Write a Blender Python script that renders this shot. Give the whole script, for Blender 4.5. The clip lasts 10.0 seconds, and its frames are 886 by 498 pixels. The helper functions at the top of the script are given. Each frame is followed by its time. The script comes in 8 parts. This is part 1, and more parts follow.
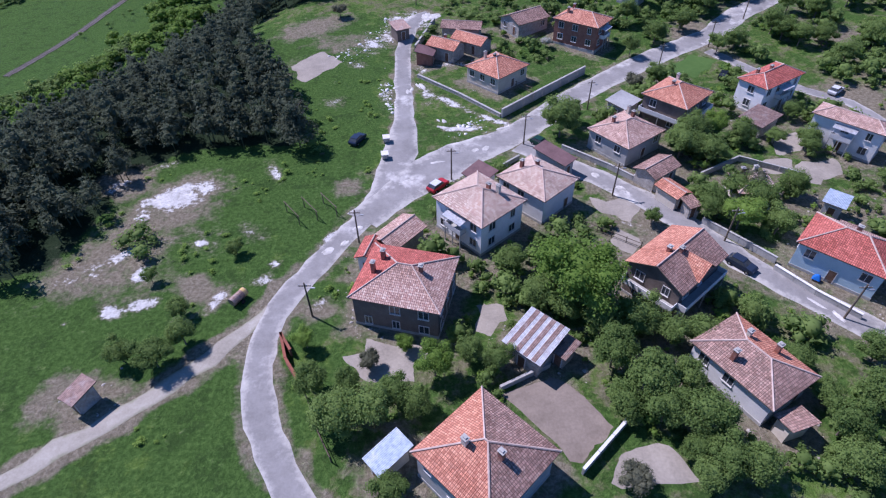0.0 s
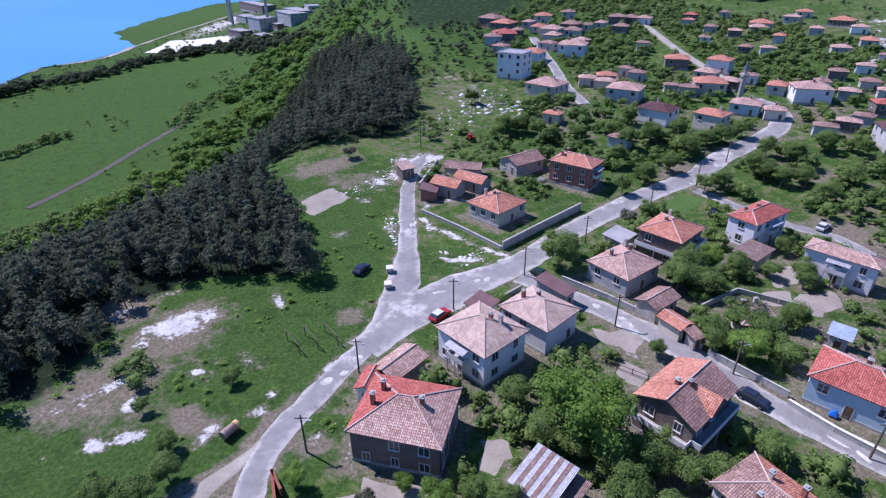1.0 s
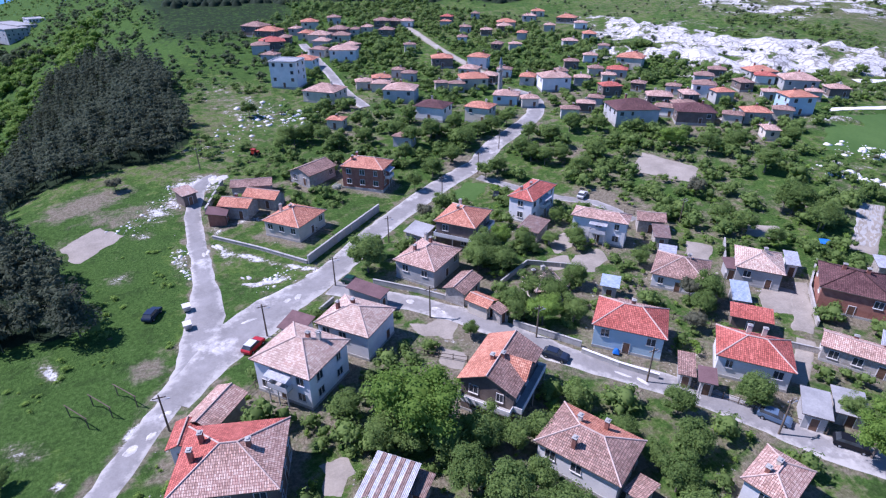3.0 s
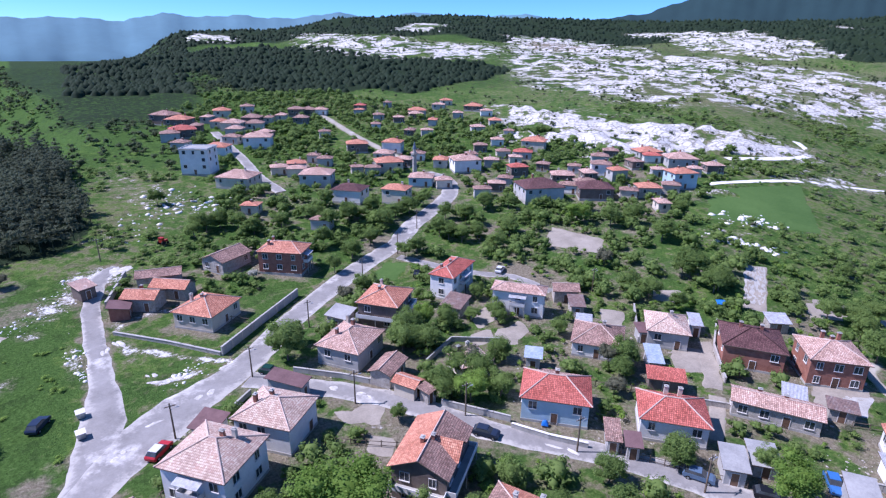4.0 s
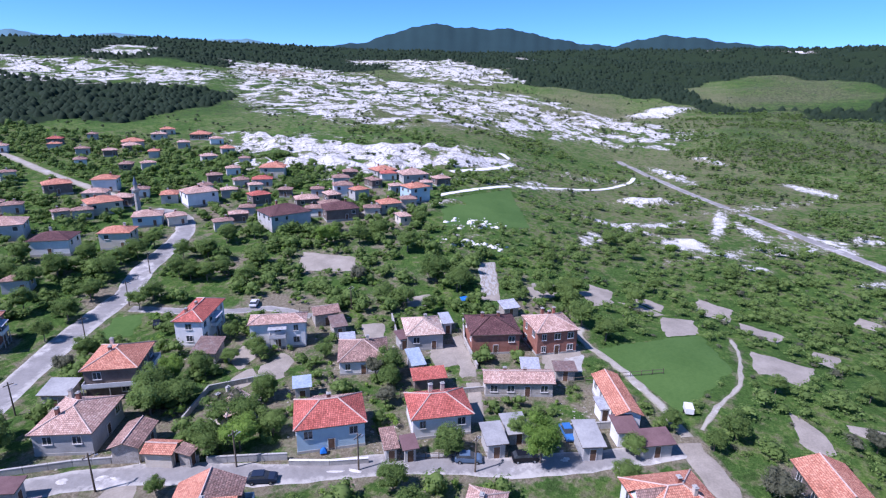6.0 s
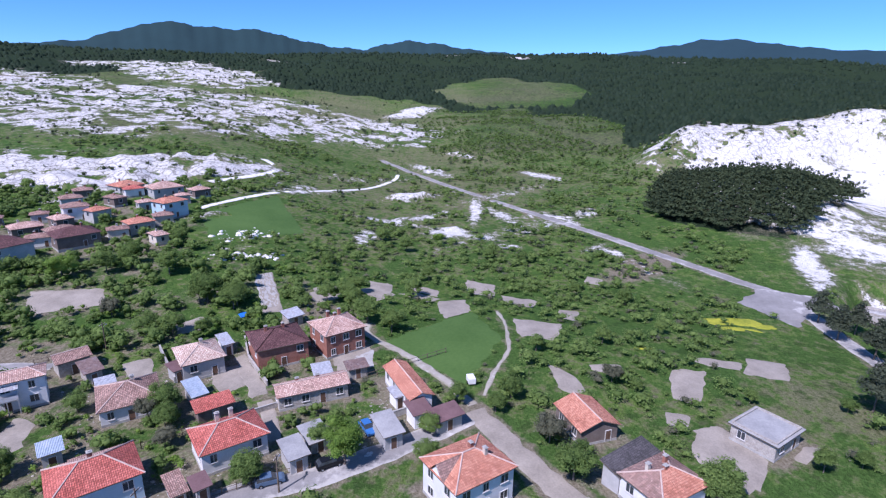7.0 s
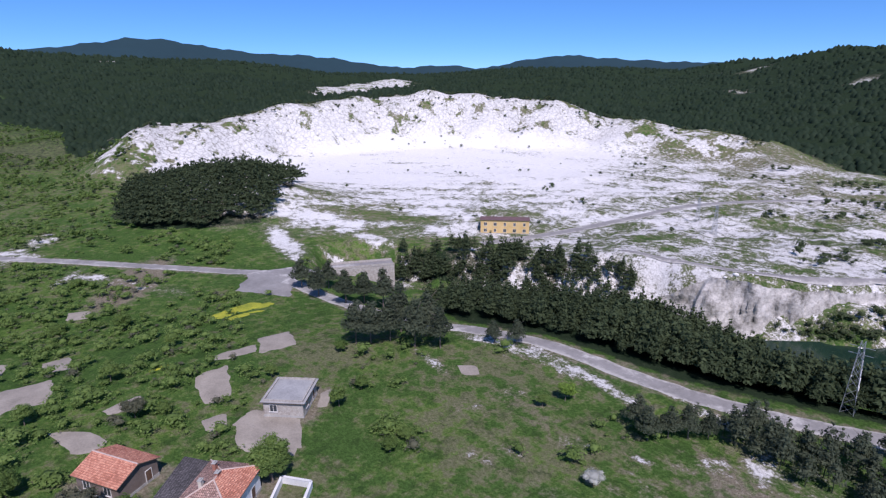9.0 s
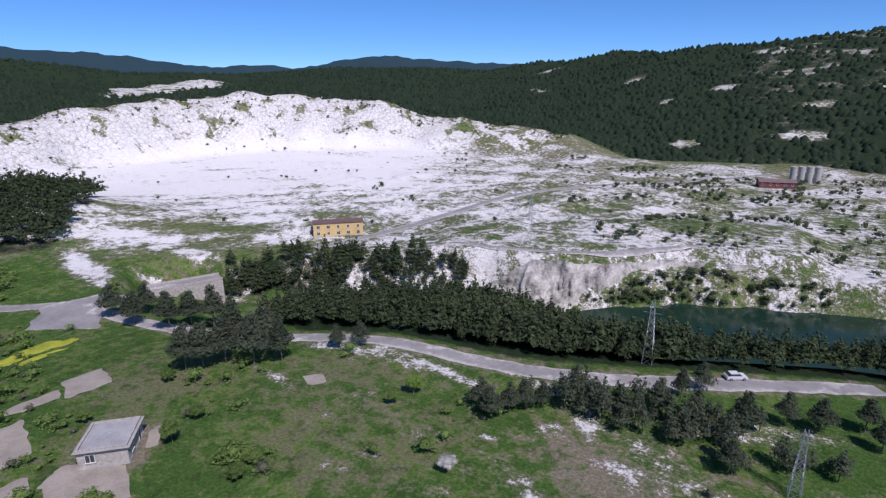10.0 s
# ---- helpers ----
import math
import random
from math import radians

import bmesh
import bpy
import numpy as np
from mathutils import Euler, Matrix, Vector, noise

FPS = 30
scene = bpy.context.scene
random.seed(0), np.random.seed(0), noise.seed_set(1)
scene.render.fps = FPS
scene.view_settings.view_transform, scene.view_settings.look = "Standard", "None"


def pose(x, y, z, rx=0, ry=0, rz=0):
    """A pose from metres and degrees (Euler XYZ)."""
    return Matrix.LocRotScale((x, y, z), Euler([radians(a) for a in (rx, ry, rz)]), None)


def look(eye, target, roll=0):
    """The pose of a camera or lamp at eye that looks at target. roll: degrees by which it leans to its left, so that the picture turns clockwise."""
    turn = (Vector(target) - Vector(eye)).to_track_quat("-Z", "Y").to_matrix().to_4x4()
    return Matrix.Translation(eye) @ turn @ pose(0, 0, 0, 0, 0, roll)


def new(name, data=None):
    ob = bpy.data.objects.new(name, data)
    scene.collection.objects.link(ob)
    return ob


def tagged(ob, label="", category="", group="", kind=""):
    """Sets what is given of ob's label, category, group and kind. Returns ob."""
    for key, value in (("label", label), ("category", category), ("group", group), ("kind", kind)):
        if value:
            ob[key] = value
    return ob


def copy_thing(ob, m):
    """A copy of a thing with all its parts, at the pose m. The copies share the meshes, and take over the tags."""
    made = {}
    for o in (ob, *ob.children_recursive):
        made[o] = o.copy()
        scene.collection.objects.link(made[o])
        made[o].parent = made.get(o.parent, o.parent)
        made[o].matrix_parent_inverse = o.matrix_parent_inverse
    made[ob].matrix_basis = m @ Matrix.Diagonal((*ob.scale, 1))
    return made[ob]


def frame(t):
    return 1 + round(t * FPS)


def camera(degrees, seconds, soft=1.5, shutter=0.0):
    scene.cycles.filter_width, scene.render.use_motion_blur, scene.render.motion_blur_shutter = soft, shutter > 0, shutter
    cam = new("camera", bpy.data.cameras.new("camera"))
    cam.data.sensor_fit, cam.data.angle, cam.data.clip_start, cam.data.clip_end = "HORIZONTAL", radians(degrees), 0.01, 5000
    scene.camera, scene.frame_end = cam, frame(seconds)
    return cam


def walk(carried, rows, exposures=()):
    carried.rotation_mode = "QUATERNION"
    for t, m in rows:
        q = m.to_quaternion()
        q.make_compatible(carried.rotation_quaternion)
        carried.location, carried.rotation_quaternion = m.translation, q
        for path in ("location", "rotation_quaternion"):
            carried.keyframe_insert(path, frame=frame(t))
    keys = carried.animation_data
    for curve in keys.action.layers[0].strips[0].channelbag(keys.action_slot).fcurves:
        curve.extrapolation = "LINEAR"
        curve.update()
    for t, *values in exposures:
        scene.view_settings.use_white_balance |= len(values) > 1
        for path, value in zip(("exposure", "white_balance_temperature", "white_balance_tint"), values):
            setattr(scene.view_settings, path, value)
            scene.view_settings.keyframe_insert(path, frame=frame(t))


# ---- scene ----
import collections

# ---- camera ----
cam = camera(77.77, 10.0, soft=1.25)
# seconds, x, y, z, tilt, lean, turn
ROWS = [
    (0, -0.14, -0.16, 55.91, -42.26, -1.2, 0.0),
    (0.1, -0.15, -0.18, 55.9, -38.4, -1.08, -0.05),
    (0.2, -0.17, -0.2, 55.89, -34.5, -0.97, -0.1),
    (0.3, -0.19, -0.22, 55.88, -30.9, -0.85, -0.14),
    (0.4, -0.21, -0.24, 55.87, -29.15, -0.74, -0.19),
    (0.5, -0.23, -0.27, 55.86, -28.94, -0.62, -0.24),
    (1, -0.39, -0.45, 55.83, -28.66, -0.64, -0.18),
    (1.5, -0.39, -0.42, 55.9, -28.53, -0.51, -2.99),
    (2, -0.27, -0.19, 55.98, -28.44, -0.5, -6.48),
    (2.5, 0.03, 0.11, 56.05, -28.42, -0.33, -12.11),
    (3, 0.3, 0.31, 56.06, -28.34, -0.08, -22.62),
    (3.2, 0.33, 0.34, 56.06, -28.3, 0.01, -26.6),
    (4.3, 0.07, 0.2, 55.99, -18.2, 0.5, -32.17),
    (4.5, 0.09, 0.18, 55.99, -18.14, 0.4, -32.64),
    (5, 0.25, 0.03, 56.01, -17.98, 0.47, -35.7),
    (5.5, 0.43, -0.1, 56.0, -17.68, 0.62, -46.21),
    (5.7, 0.46, -0.12, 55.99, -17.5, 0.85, -51.38),
    (6.8, 0.28, -0.14, 55.8, -16.71, 0.82, -75.69),
    (7, 0.26, -0.16, 55.82, -16.61, 0.78, -81.98),
    (7.5, 0.28, -0.22, 55.95, -16.39, 0.38, -100.57),
    (8, 0.53, -0.13, 56.11, -16.31, 0.15, -115.22),
    (8.5, 0.76, -0.15, 56.21, -16.3, -0.07, -125.6),
    (9, 0.98, -0.35, 56.3, -16.37, -0.18, -133.87),
    (9.5, 1.1, -0.45, 56.4, -16.44, -0.51, -144.18),
    (10, 1.05, -0.43, 56.45, -16.46, -0.5, -151.58),
]
walk(cam, [(t, pose(x, y, z) @ pose(0, 0, 0, 0, 0, turn) @ pose(0, 0, 0, 90 + tilt, 0, 0) @ pose(0, 0, 0, 0, 0, lean)) for t, x, y, z, tilt, lean, turn in ROWS], [(0.0, 0.5, 5600, 32), (3.0, 0.78, 5550, 32), (4.5, 0.78, 5550, 31), (5.5, 0.76, 5550, 31), (7.5, 0.5, 5700, 30), (10.0, 0.12, 6100, 27)])

# ---- light ----
SUN_AZ, SUN_EL = -58.0, 52.0
world = bpy.data.worlds.new("sky")
scene.world = world
world.use_nodes = True
sky = world.node_tree.nodes.new("ShaderNodeTexSky")
sky.sky_type, sky.sun_disc = "NISHITA", False
sky.sun_elevation, sky.sun_rotation = radians(SUN_EL), radians(SUN_AZ)
sky.air_density, sky.dust_density, sky.ozone_density, sky.altitude = 2.0, 0.0, 10.0, 9000
back = world.node_tree.nodes["Background"]
rich = world.node_tree.nodes.new("ShaderNodeHueSaturation")
rich.inputs["Hue"].default_value = 0.491
rich.inputs["Saturation"].default_value, rich.inputs["Value"].default_value = 1.03, 0.9
world.node_tree.links.new(sky.outputs[0], rich.inputs["Color"])
world.node_tree.links.new(rich.outputs[0], back.inputs[0])
back.inputs[1].default_value = 0.12
sun = new("sun", bpy.data.lights.new("sun", "SUN"))
sun.data.energy, sun.data.angle, sun.data.color = 3.9, radians(0.5), (1.0, 0.96, 0.9)
sun.matrix_world = look((400 * math.sin(radians(SUN_AZ)) * math.cos(radians(SUN_EL)), 400 * math.cos(radians(SUN_AZ)) * math.cos(radians(SUN_EL)), 400 * math.sin(radians(SUN_EL))), (0, 0, 0))

# ---- materials ----
def material(name, rough=0.85, metal=0.0):
    m = bpy.data.materials.new(name)
    m.use_nodes = True
    b = m.node_tree.nodes["Principled BSDF"]
    b.inputs["Roughness"].default_value, b.inputs["Metallic"].default_value = rough, metal
    b.inputs["Specular IOR Level"].default_value = 0.25
    return m, m.node_tree, b


def node(nt, kind, **values):
    n = nt.nodes.new(kind)
    for key, value in values.items():
        if key in n.inputs:
            n.inputs[key].default_value = value
    return n


def noise_node(nt, vector, scale, detail=4.0, rough=0.6, w=None):
    n = node(nt, "ShaderNodeTexNoise", Scale=scale, Detail=detail, Roughness=rough)
    nt.links.new(vector, n.inputs["Vector"])
    return n.outputs["Fac"]


def ramp(nt, fac, stops):
    n = nt.nodes.new("ShaderNodeValToRGB")
    n.color_ramp.elements[0].position, n.color_ramp.elements[0].color = stops[0][0], (*stops[0][1], 1)
    n.color_ramp.elements[1].position, n.color_ramp.elements[1].color = stops[-1][0], (*stops[-1][1], 1)
    for at, colour in stops[1:-1]:
        n.color_ramp.elements.new(at).color = (*colour, 1)
    nt.links.new(fac, n.inputs[0])
    return n.outputs[0]


def step(nt, fac, a, b):
    n = node(nt, "ShaderNodeMapRange")
    n.inputs["From Min"].default_value, n.inputs["From Max"].default_value = a, b
    n.interpolation_type = "SMOOTHSTEP"
    nt.links.new(fac, n.inputs["Value"])
    return n.outputs["Result"]


def maths(nt, op, a, b=None):
    n = nt.nodes.new("ShaderNodeMath")
    n.operation = op
    for slot, value in ((0, a), (1, b)):
        if value is None:
            continue
        if isinstance(value, (int, float)):
            n.inputs[slot].default_value = value
        else:
            nt.links.new(value, n.inputs[slot])
    return n.outputs[0]


def mix(nt, fac, a, b, blend="MIX"):
    n = nt.nodes.new("ShaderNodeMix")
    n.data_type, n.blend_type = "RGBA", blend
    for slot, value in ((0, fac), (6, a), (7, b)):
        if isinstance(value, tuple):
            n.inputs[slot].default_value = (*value, 1)
        elif isinstance(value, (int, float)):
            n.inputs[slot].default_value = value
        else:
            nt.links.new(value, n.inputs[slot])
    return n.outputs[2]


def bump(nt, b, fac, strength, distance):
    n = node(nt, "ShaderNodeBump", Strength=strength, Distance=distance)
    nt.links.new(fac, n.inputs["Height"])
    nt.links.new(n.outputs[0], b.inputs["Normal"])


def position(nt):
    return nt.nodes.new("ShaderNodeNewGeometry").outputs["Position"]


def attribute(nt, name):
    n = nt.nodes.new("ShaderNodeAttribute")
    n.attribute_name = name
    return n.outputs["Fac"]


def mottled(name, dark, light, scale, rough=0.85, metal=0.0, fine=None, relief=0.02, vary=0.0):
    """A surface of two tones at two scales, with fine relief."""
    m, nt, b = material(name, rough, metal)
    p = position(nt)
    big, small = noise_node(nt, p, scale, 5), noise_node(nt, p, fine or scale * 9, 4, 0.7)
    both = maths(nt, "ADD", maths(nt, "MULTIPLY", big, 0.6), maths(nt, "MULTIPLY", small, 0.4))
    c = ramp(nt, both, [(0.34, dark), (0.64, light)])
    if vary:
        info = nt.nodes.new("ShaderNodeObjectInfo")
        h = node(nt, "ShaderNodeHueSaturation")
        nt.links.new(c, h.inputs["Color"])
        nt.links.new(maths(nt, "ADD", maths(nt, "MULTIPLY", info.outputs["Random"], 2 * vary), 1 - vary), h.inputs["Value"])
        c = h.outputs[0]
    nt.links.new(c, b.inputs["Base Color"])
    bump(nt, b, small, 0.5, relief)
    return m


def tiled(name, dark, light, pale, patch=0.45):
    """Clay roof tiles in rows, some bleached, some overgrown."""
    m, nt, b = material(name, 0.8)
    uv = nt.nodes.new("ShaderNodeUVMap").outputs[0]
    p = position(nt)
    bricks = node(nt, "ShaderNodeTexBrick", Scale=1.0)
    bricks.inputs["Brick Width"].default_value, bricks.inputs["Row Height"].default_value = 0.26, 0.34
    bricks.inputs["Mortar Size"].default_value, bricks.offset = 0.028, 0.0
    bricks.inputs["Color1"].default_value, bricks.inputs["Color2"].default_value = (0.2, 0.2, 0.2, 1), (0.9, 0.9, 0.9, 1)
    bricks.inputs["Mortar"].default_value = (0, 0, 0, 1)
    nt.links.new(uv, bricks.inputs["Vector"])
    big, small = noise_node(nt, p, 0.35, 5, 0.65), noise_node(nt, p, 3.2, 4, 0.7)
    c = ramp(nt, big, [(0.35, dark), (0.6, light)])
    c = mix(nt, maths(nt, "MULTIPLY", step(nt, small, 0.45, 0.7), patch), c, pale)
    c = mix(nt, 0.5, c, bricks.outputs["Color"], "OVERLAY")
    c = mix(nt, maths(nt, "MULTIPLY", bricks.outputs["Fac"], 0.55), c, tuple(0.25 * v for v in dark))
    nt.links.new(c, b.inputs["Base Color"])
    wave = node(nt, "ShaderNodeTexWave", Scale=1.92)
    wave.bands_direction = "X"
    nt.links.new(uv, wave.inputs["Vector"])
    bump(nt, b, wave.outputs["Fac"], 0.8, 0.05)
    return m


def ribbed(name, dark, light, rust, amount, metal=0.3):
    """Corrugated sheets with stains."""
    m, nt, b = material(name, 0.5, metal)
    uv, p = nt.nodes.new("ShaderNodeUVMap").outputs[0], position(nt)
    big = noise_node(nt, p, 0.8, 5, 0.7)
    c = ramp(nt, noise_node(nt, p, 2.3, 4), [(0.35, dark), (0.65, light)])
    c = mix(nt, maths(nt, "MULTIPLY", step(nt, big, 0.5, 0.66), amount), c, rust)
    nt.links.new(c, b.inputs["Base Color"])
    wave = node(nt, "ShaderNodeTexWave", Scale=1.6)
    wave.bands_direction = "X"
    nt.links.new(uv, wave.inputs["Vector"])
    bump(nt, b, wave.outputs["Fac"], 0.9, 0.06)
    return m


def land():
    """Meadow, dry grass, chalk rock and canopy-dark wood floor, by the land's own masks."""
    m, nt, b = material("land", 0.95)
    b.inputs["Specular IOR Level"].default_value = 0.04
    p = position(nt)
    huge, big, mid, fine = noise_node(nt, p, 0.012, 4), noise_node(nt, p, 0.06, 5, 0.65), noise_node(nt, p, 0.35, 5, 0.7), noise_node(nt, p, 1.6, 5, 0.8)
    fine = step(nt, fine, 0.33, 0.67)
    mid = step(nt, mid, 0.25, 0.75)
    lush = mix(nt, fine, (0.038, 0.082, 0.018), (0.092, 0.168, 0.040))
    young = mix(nt, fine, (0.080, 0.142, 0.022), (0.162, 0.250, 0.056))
    patchy = step(nt, maths(nt, "ADD", maths(nt, "MULTIPLY", attribute(nt, "dry"), 0.5), maths(nt, "ADD", maths(nt, "MULTIPLY", big, 0.7), maths(nt, "MULTIPLY", mid, 0.3))), 0.43, 0.60)
    lush = mix(nt, patchy, lush, young)
    dry = mix(nt, fine, (0.11, 0.115, 0.055), (0.215, 0.205, 0.125))
    blend = maths(nt, "ADD", maths(nt, "MULTIPLY", big, 0.5), maths(nt, "MULTIPLY", mid, 0.5))
    c = mix(nt, maths(nt, "MULTIPLY", step(nt, maths(nt, "ADD", blend, attribute(nt, "dry")), 0.45, 0.68), 0.9), lush, dry)
    weeds = step(nt, noise_node(nt, p, 0.22, 7, 0.8), 0.52, 0.60)
    c = mix(nt, maths(nt, "MULTIPLY", weeds, 0.55), c, (0.03, 0.058, 0.017))
    # ground masked as wood is painted as dark as the tree canopy
    canopy_c = mix(nt, maths(nt, "ADD", maths(nt, "MULTIPLY", fine, 0.5), maths(nt, "MULTIPLY", mid, 0.5)), (0.012, 0.024, 0.012), (0.036, 0.056, 0.028))
    c = mix(nt, step(nt, maths(nt, "ADD", attribute(nt, "wood"), maths(nt, "MULTIPLY", mid, 0.4)), 0.55, 0.8), c, canopy_c)
    bare = mix(nt, fine, (0.145, 0.125, 0.085), (0.310, 0.272, 0.200))
    c = mix(nt, step(nt, maths(nt, "ADD", attribute(nt, "soil"), maths(nt, "MULTIPLY", blend, 0.7)), 0.62, 0.95), c, bare)
    white = mix(nt, maths(nt, "MULTIPLY", maths(nt, "ADD", mid, fine), 0.5), (0.42, 0.40, 0.365), (0.88, 0.87, 0.84))
    cells = node(nt, "ShaderNodeTexVoronoi", Scale=0.22)
    cells.feature = "DISTANCE_TO_EDGE"
    warp = nt.nodes.new("ShaderNodeVectorMath")
    warp.operation = "ADD"
    soft = node(nt, "ShaderNodeTexNoise", Scale=0.25, Detail=3.0)
    nt.links.new(p, soft.inputs["Vector"])
    big_warp = nt.nodes.new("ShaderNodeVectorMath")
    big_warp.operation, big_warp.inputs[3].default_value = "SCALE", 6.0
    nt.links.new(soft.outputs["Color"], big_warp.inputs[0])
    nt.links.new(p, warp.inputs[0])
    nt.links.new(big_warp.outputs[0], warp.inputs[1])
    nt.links.new(warp.outputs[0], cells.inputs["Vector"])
    pure = attribute(nt, "pure")
    cracks = maths(nt, "MULTIPLY", maths(nt, "MULTIPLY", step(nt, cells.outputs["Distance"], 0.09, 0.0), attribute(nt, "rugged")), maths(nt, "SUBTRACT", 0.8, maths(nt, "MULTIPLY", pure, 0.65)))
    white = mix(nt, maths(nt, "MULTIPLY", pure, 0.7), white, (0.84, 0.83, 0.80))
    white = mix(nt, cracks, white, (0.17, 0.16, 0.13))
    rugged = attribute(nt, "rugged")
    close = maths(nt, "ADD", maths(nt, "MULTIPLY", mid, 0.65), maths(nt, "MULTIPLY", fine, 0.35))
    broad = step(nt, noise_node(nt, warp.outputs[0], 0.05, 9, 0.72), 0.36, 0.64)
    grain = maths(nt, "ADD", close, maths(nt, "MULTIPLY", rugged, maths(nt, "SUBTRACT", maths(nt, "MULTIPLY", broad, 1.0), maths(nt, "MULTIPLY", close, 0.8))))
    grain = maths(nt, "ADD", 0.5, maths(nt, "MULTIPLY", maths(nt, "SUBTRACT", grain, 0.5), maths(nt, "ADD", maths(nt, "MULTIPLY", rugged, 0.75), maths(nt, "SUBTRACT", 0.55, maths(nt, "MULTIPLY", pure, 0.2)))))
    shown = maths(nt, "ADD", attribute(nt, "chalk"), grain)
    c = mix(nt, maths(nt, "MULTIPLY", step(nt, shown, 0.62, 0.9), 0.6), c, bare)
    c = mix(nt, step(nt, shown, 0.82, 1.0), c, white)
    nt.links.new(c, b.inputs["Base Color"])
    bump(nt, b, maths(nt, "ADD", maths(nt, "MULTIPLY", mid, 1.5), fine), 0.6, 0.35)
    return m


def leaves(name, dark, light):
    m, nt, b = material(name, 0.75)
    b.inputs["Specular IOR Level"].default_value = 0.14
    isl = nt.nodes.new("ShaderNodeNewGeometry").outputs["Random Per Island"]
    info = nt.nodes.new("ShaderNodeObjectInfo").outputs["Random"]
    big = noise_node(nt, position(nt), 0.11, 3)
    f = maths(nt, "ADD", maths(nt, "MULTIPLY", isl, 0.5), maths(nt, "MULTIPLY", maths(nt, "ADD", big, info), 0.3))
    c = ramp(nt, f, [(0.15, dark), (0.85, light)])
    nt.links.new(c, b.inputs["Base Color"])
    b.inputs["Transmission Weight"].default_value = 0.0
    t = nt.nodes.new("ShaderNodeBsdfTranslucent")
    nt.links.new(c, t.inputs["Color"])
    s = nt.nodes.new("ShaderNodeMixShader")
    s.inputs[0].default_value = 0.5
    nt.links.new(b.outputs[0], s.inputs[1])
    nt.links.new(t.outputs[0], s.inputs[2])
    nt.links.new(s.outputs[0], nt.nodes["Material Output"].inputs[0])
    return m


def glassy(name, colour, rough):
    m, nt, b = material(name, rough)
    nt.links.new(ramp(nt, noise_node(nt, position(nt), 1.5, 2), [(0.3, tuple(0.6 * v for v in colour)), (0.7, colour)]), b.inputs["Base Color"])
    b.inputs["Specular IOR Level"].default_value = 0.6
    return m


def worn_road(name, dark, light, dust, chalky=0.75):
    """Patched asphalt with dust gathered along its edges and between the wheel lines."""
    m, nt, b = material(name, 0.9)
    p = position(nt)
    big, mid, fine = noise_node(nt, p, 0.13, 5, 0.65), noise_node(nt, p, 0.7, 5, 0.7), noise_node(nt, p, 4.0, 3, 0.7)
    c = ramp(nt, maths(nt, "ADD", maths(nt, "MULTIPLY", big, 0.5), maths(nt, "ADD", maths(nt, "MULTIPLY", mid, 0.3), maths(nt, "MULTIPLY", fine, 0.2))), [(0.36, dark), (0.62, light)])
    dusty = step(nt, maths(nt, "ADD", maths(nt, "MULTIPLY", attribute(nt, "edge"), 0.45), maths(nt, "ADD", maths(nt, "MULTIPLY", big, 0.5), maths(nt, "MULTIPLY", mid, 0.6))), 0.76, 1.0)
    c = mix(nt, maths(nt, "MULTIPLY", dusty, 0.85), c, dust)
    spilt = step(nt, noise_node(nt, p, 0.085, 7, 0.72), 0.55, 0.70)
    c = mix(nt, maths(nt, "MULTIPLY", spilt, chalky), c, (0.66, 0.64, 0.60))
    nt.links.new(c, b.inputs["Base Color"])
    bump(nt, b, fine, 0.4, 0.02)
    return m


LAND = land()
ASPHALT = worn_road("asphalt", (0.19, 0.182, 0.172), (0.31, 0.298, 0.285), (0.46, 0.44, 0.40))
DUST = worn_road("chalky_track", (0.24, 0.215, 0.17), (0.44, 0.41, 0.35), (0.20, 0.20, 0.12))
SOIL = mottled("tilled_soil", (0.22, 0.195, 0.16), (0.37, 0.33, 0.275), 0.25, 0.95, fine=2.8)
EARTH = mottled("beaten_earth", (0.17, 0.14, 0.112), (0.28, 0.232, 0.188), 0.3, 0.95, fine=3.0)
CHALK = mottled("chalk_rock", (0.55, 0.53, 0.49), (0.88, 0.87, 0.84), 0.5, 0.95, fine=3.0, relief=0.08)
GRASS = mottled("mown_meadow", (0.045, 0.10, 0.018), (0.08, 0.15, 0.035), 0.05, 0.95, fine=1.2)
RAPE = mottled("yellow_flowers", (0.17, 0.22, 0.025), (0.44, 0.43, 0.04), 0.3, 0.9, fine=1.8)
CONCRETE = mottled("concrete", (0.30, 0.29, 0.27), (0.46, 0.45, 0.42), 0.5, 0.9, fine=4)
STONE = mottled("rubble_stone", (0.26, 0.23, 0.20), (0.5, 0.47, 0.42), 1.5, 0.95, fine=6, relief=0.08)
BALLAST = mottled("track_ballast", (0.12, 0.105, 0.095), (0.24, 0.215, 0.195), 0.6, 0.95, fine=5)
BARK = mottled("bark", (0.10, 0.08, 0.065), (0.21, 0.175, 0.145), 2.0, 0.95)
WOOD = mottled("old_wood", (0.08, 0.06, 0.045), (0.19, 0.15, 0.11), 1.5, 0.9, vary=0.2)
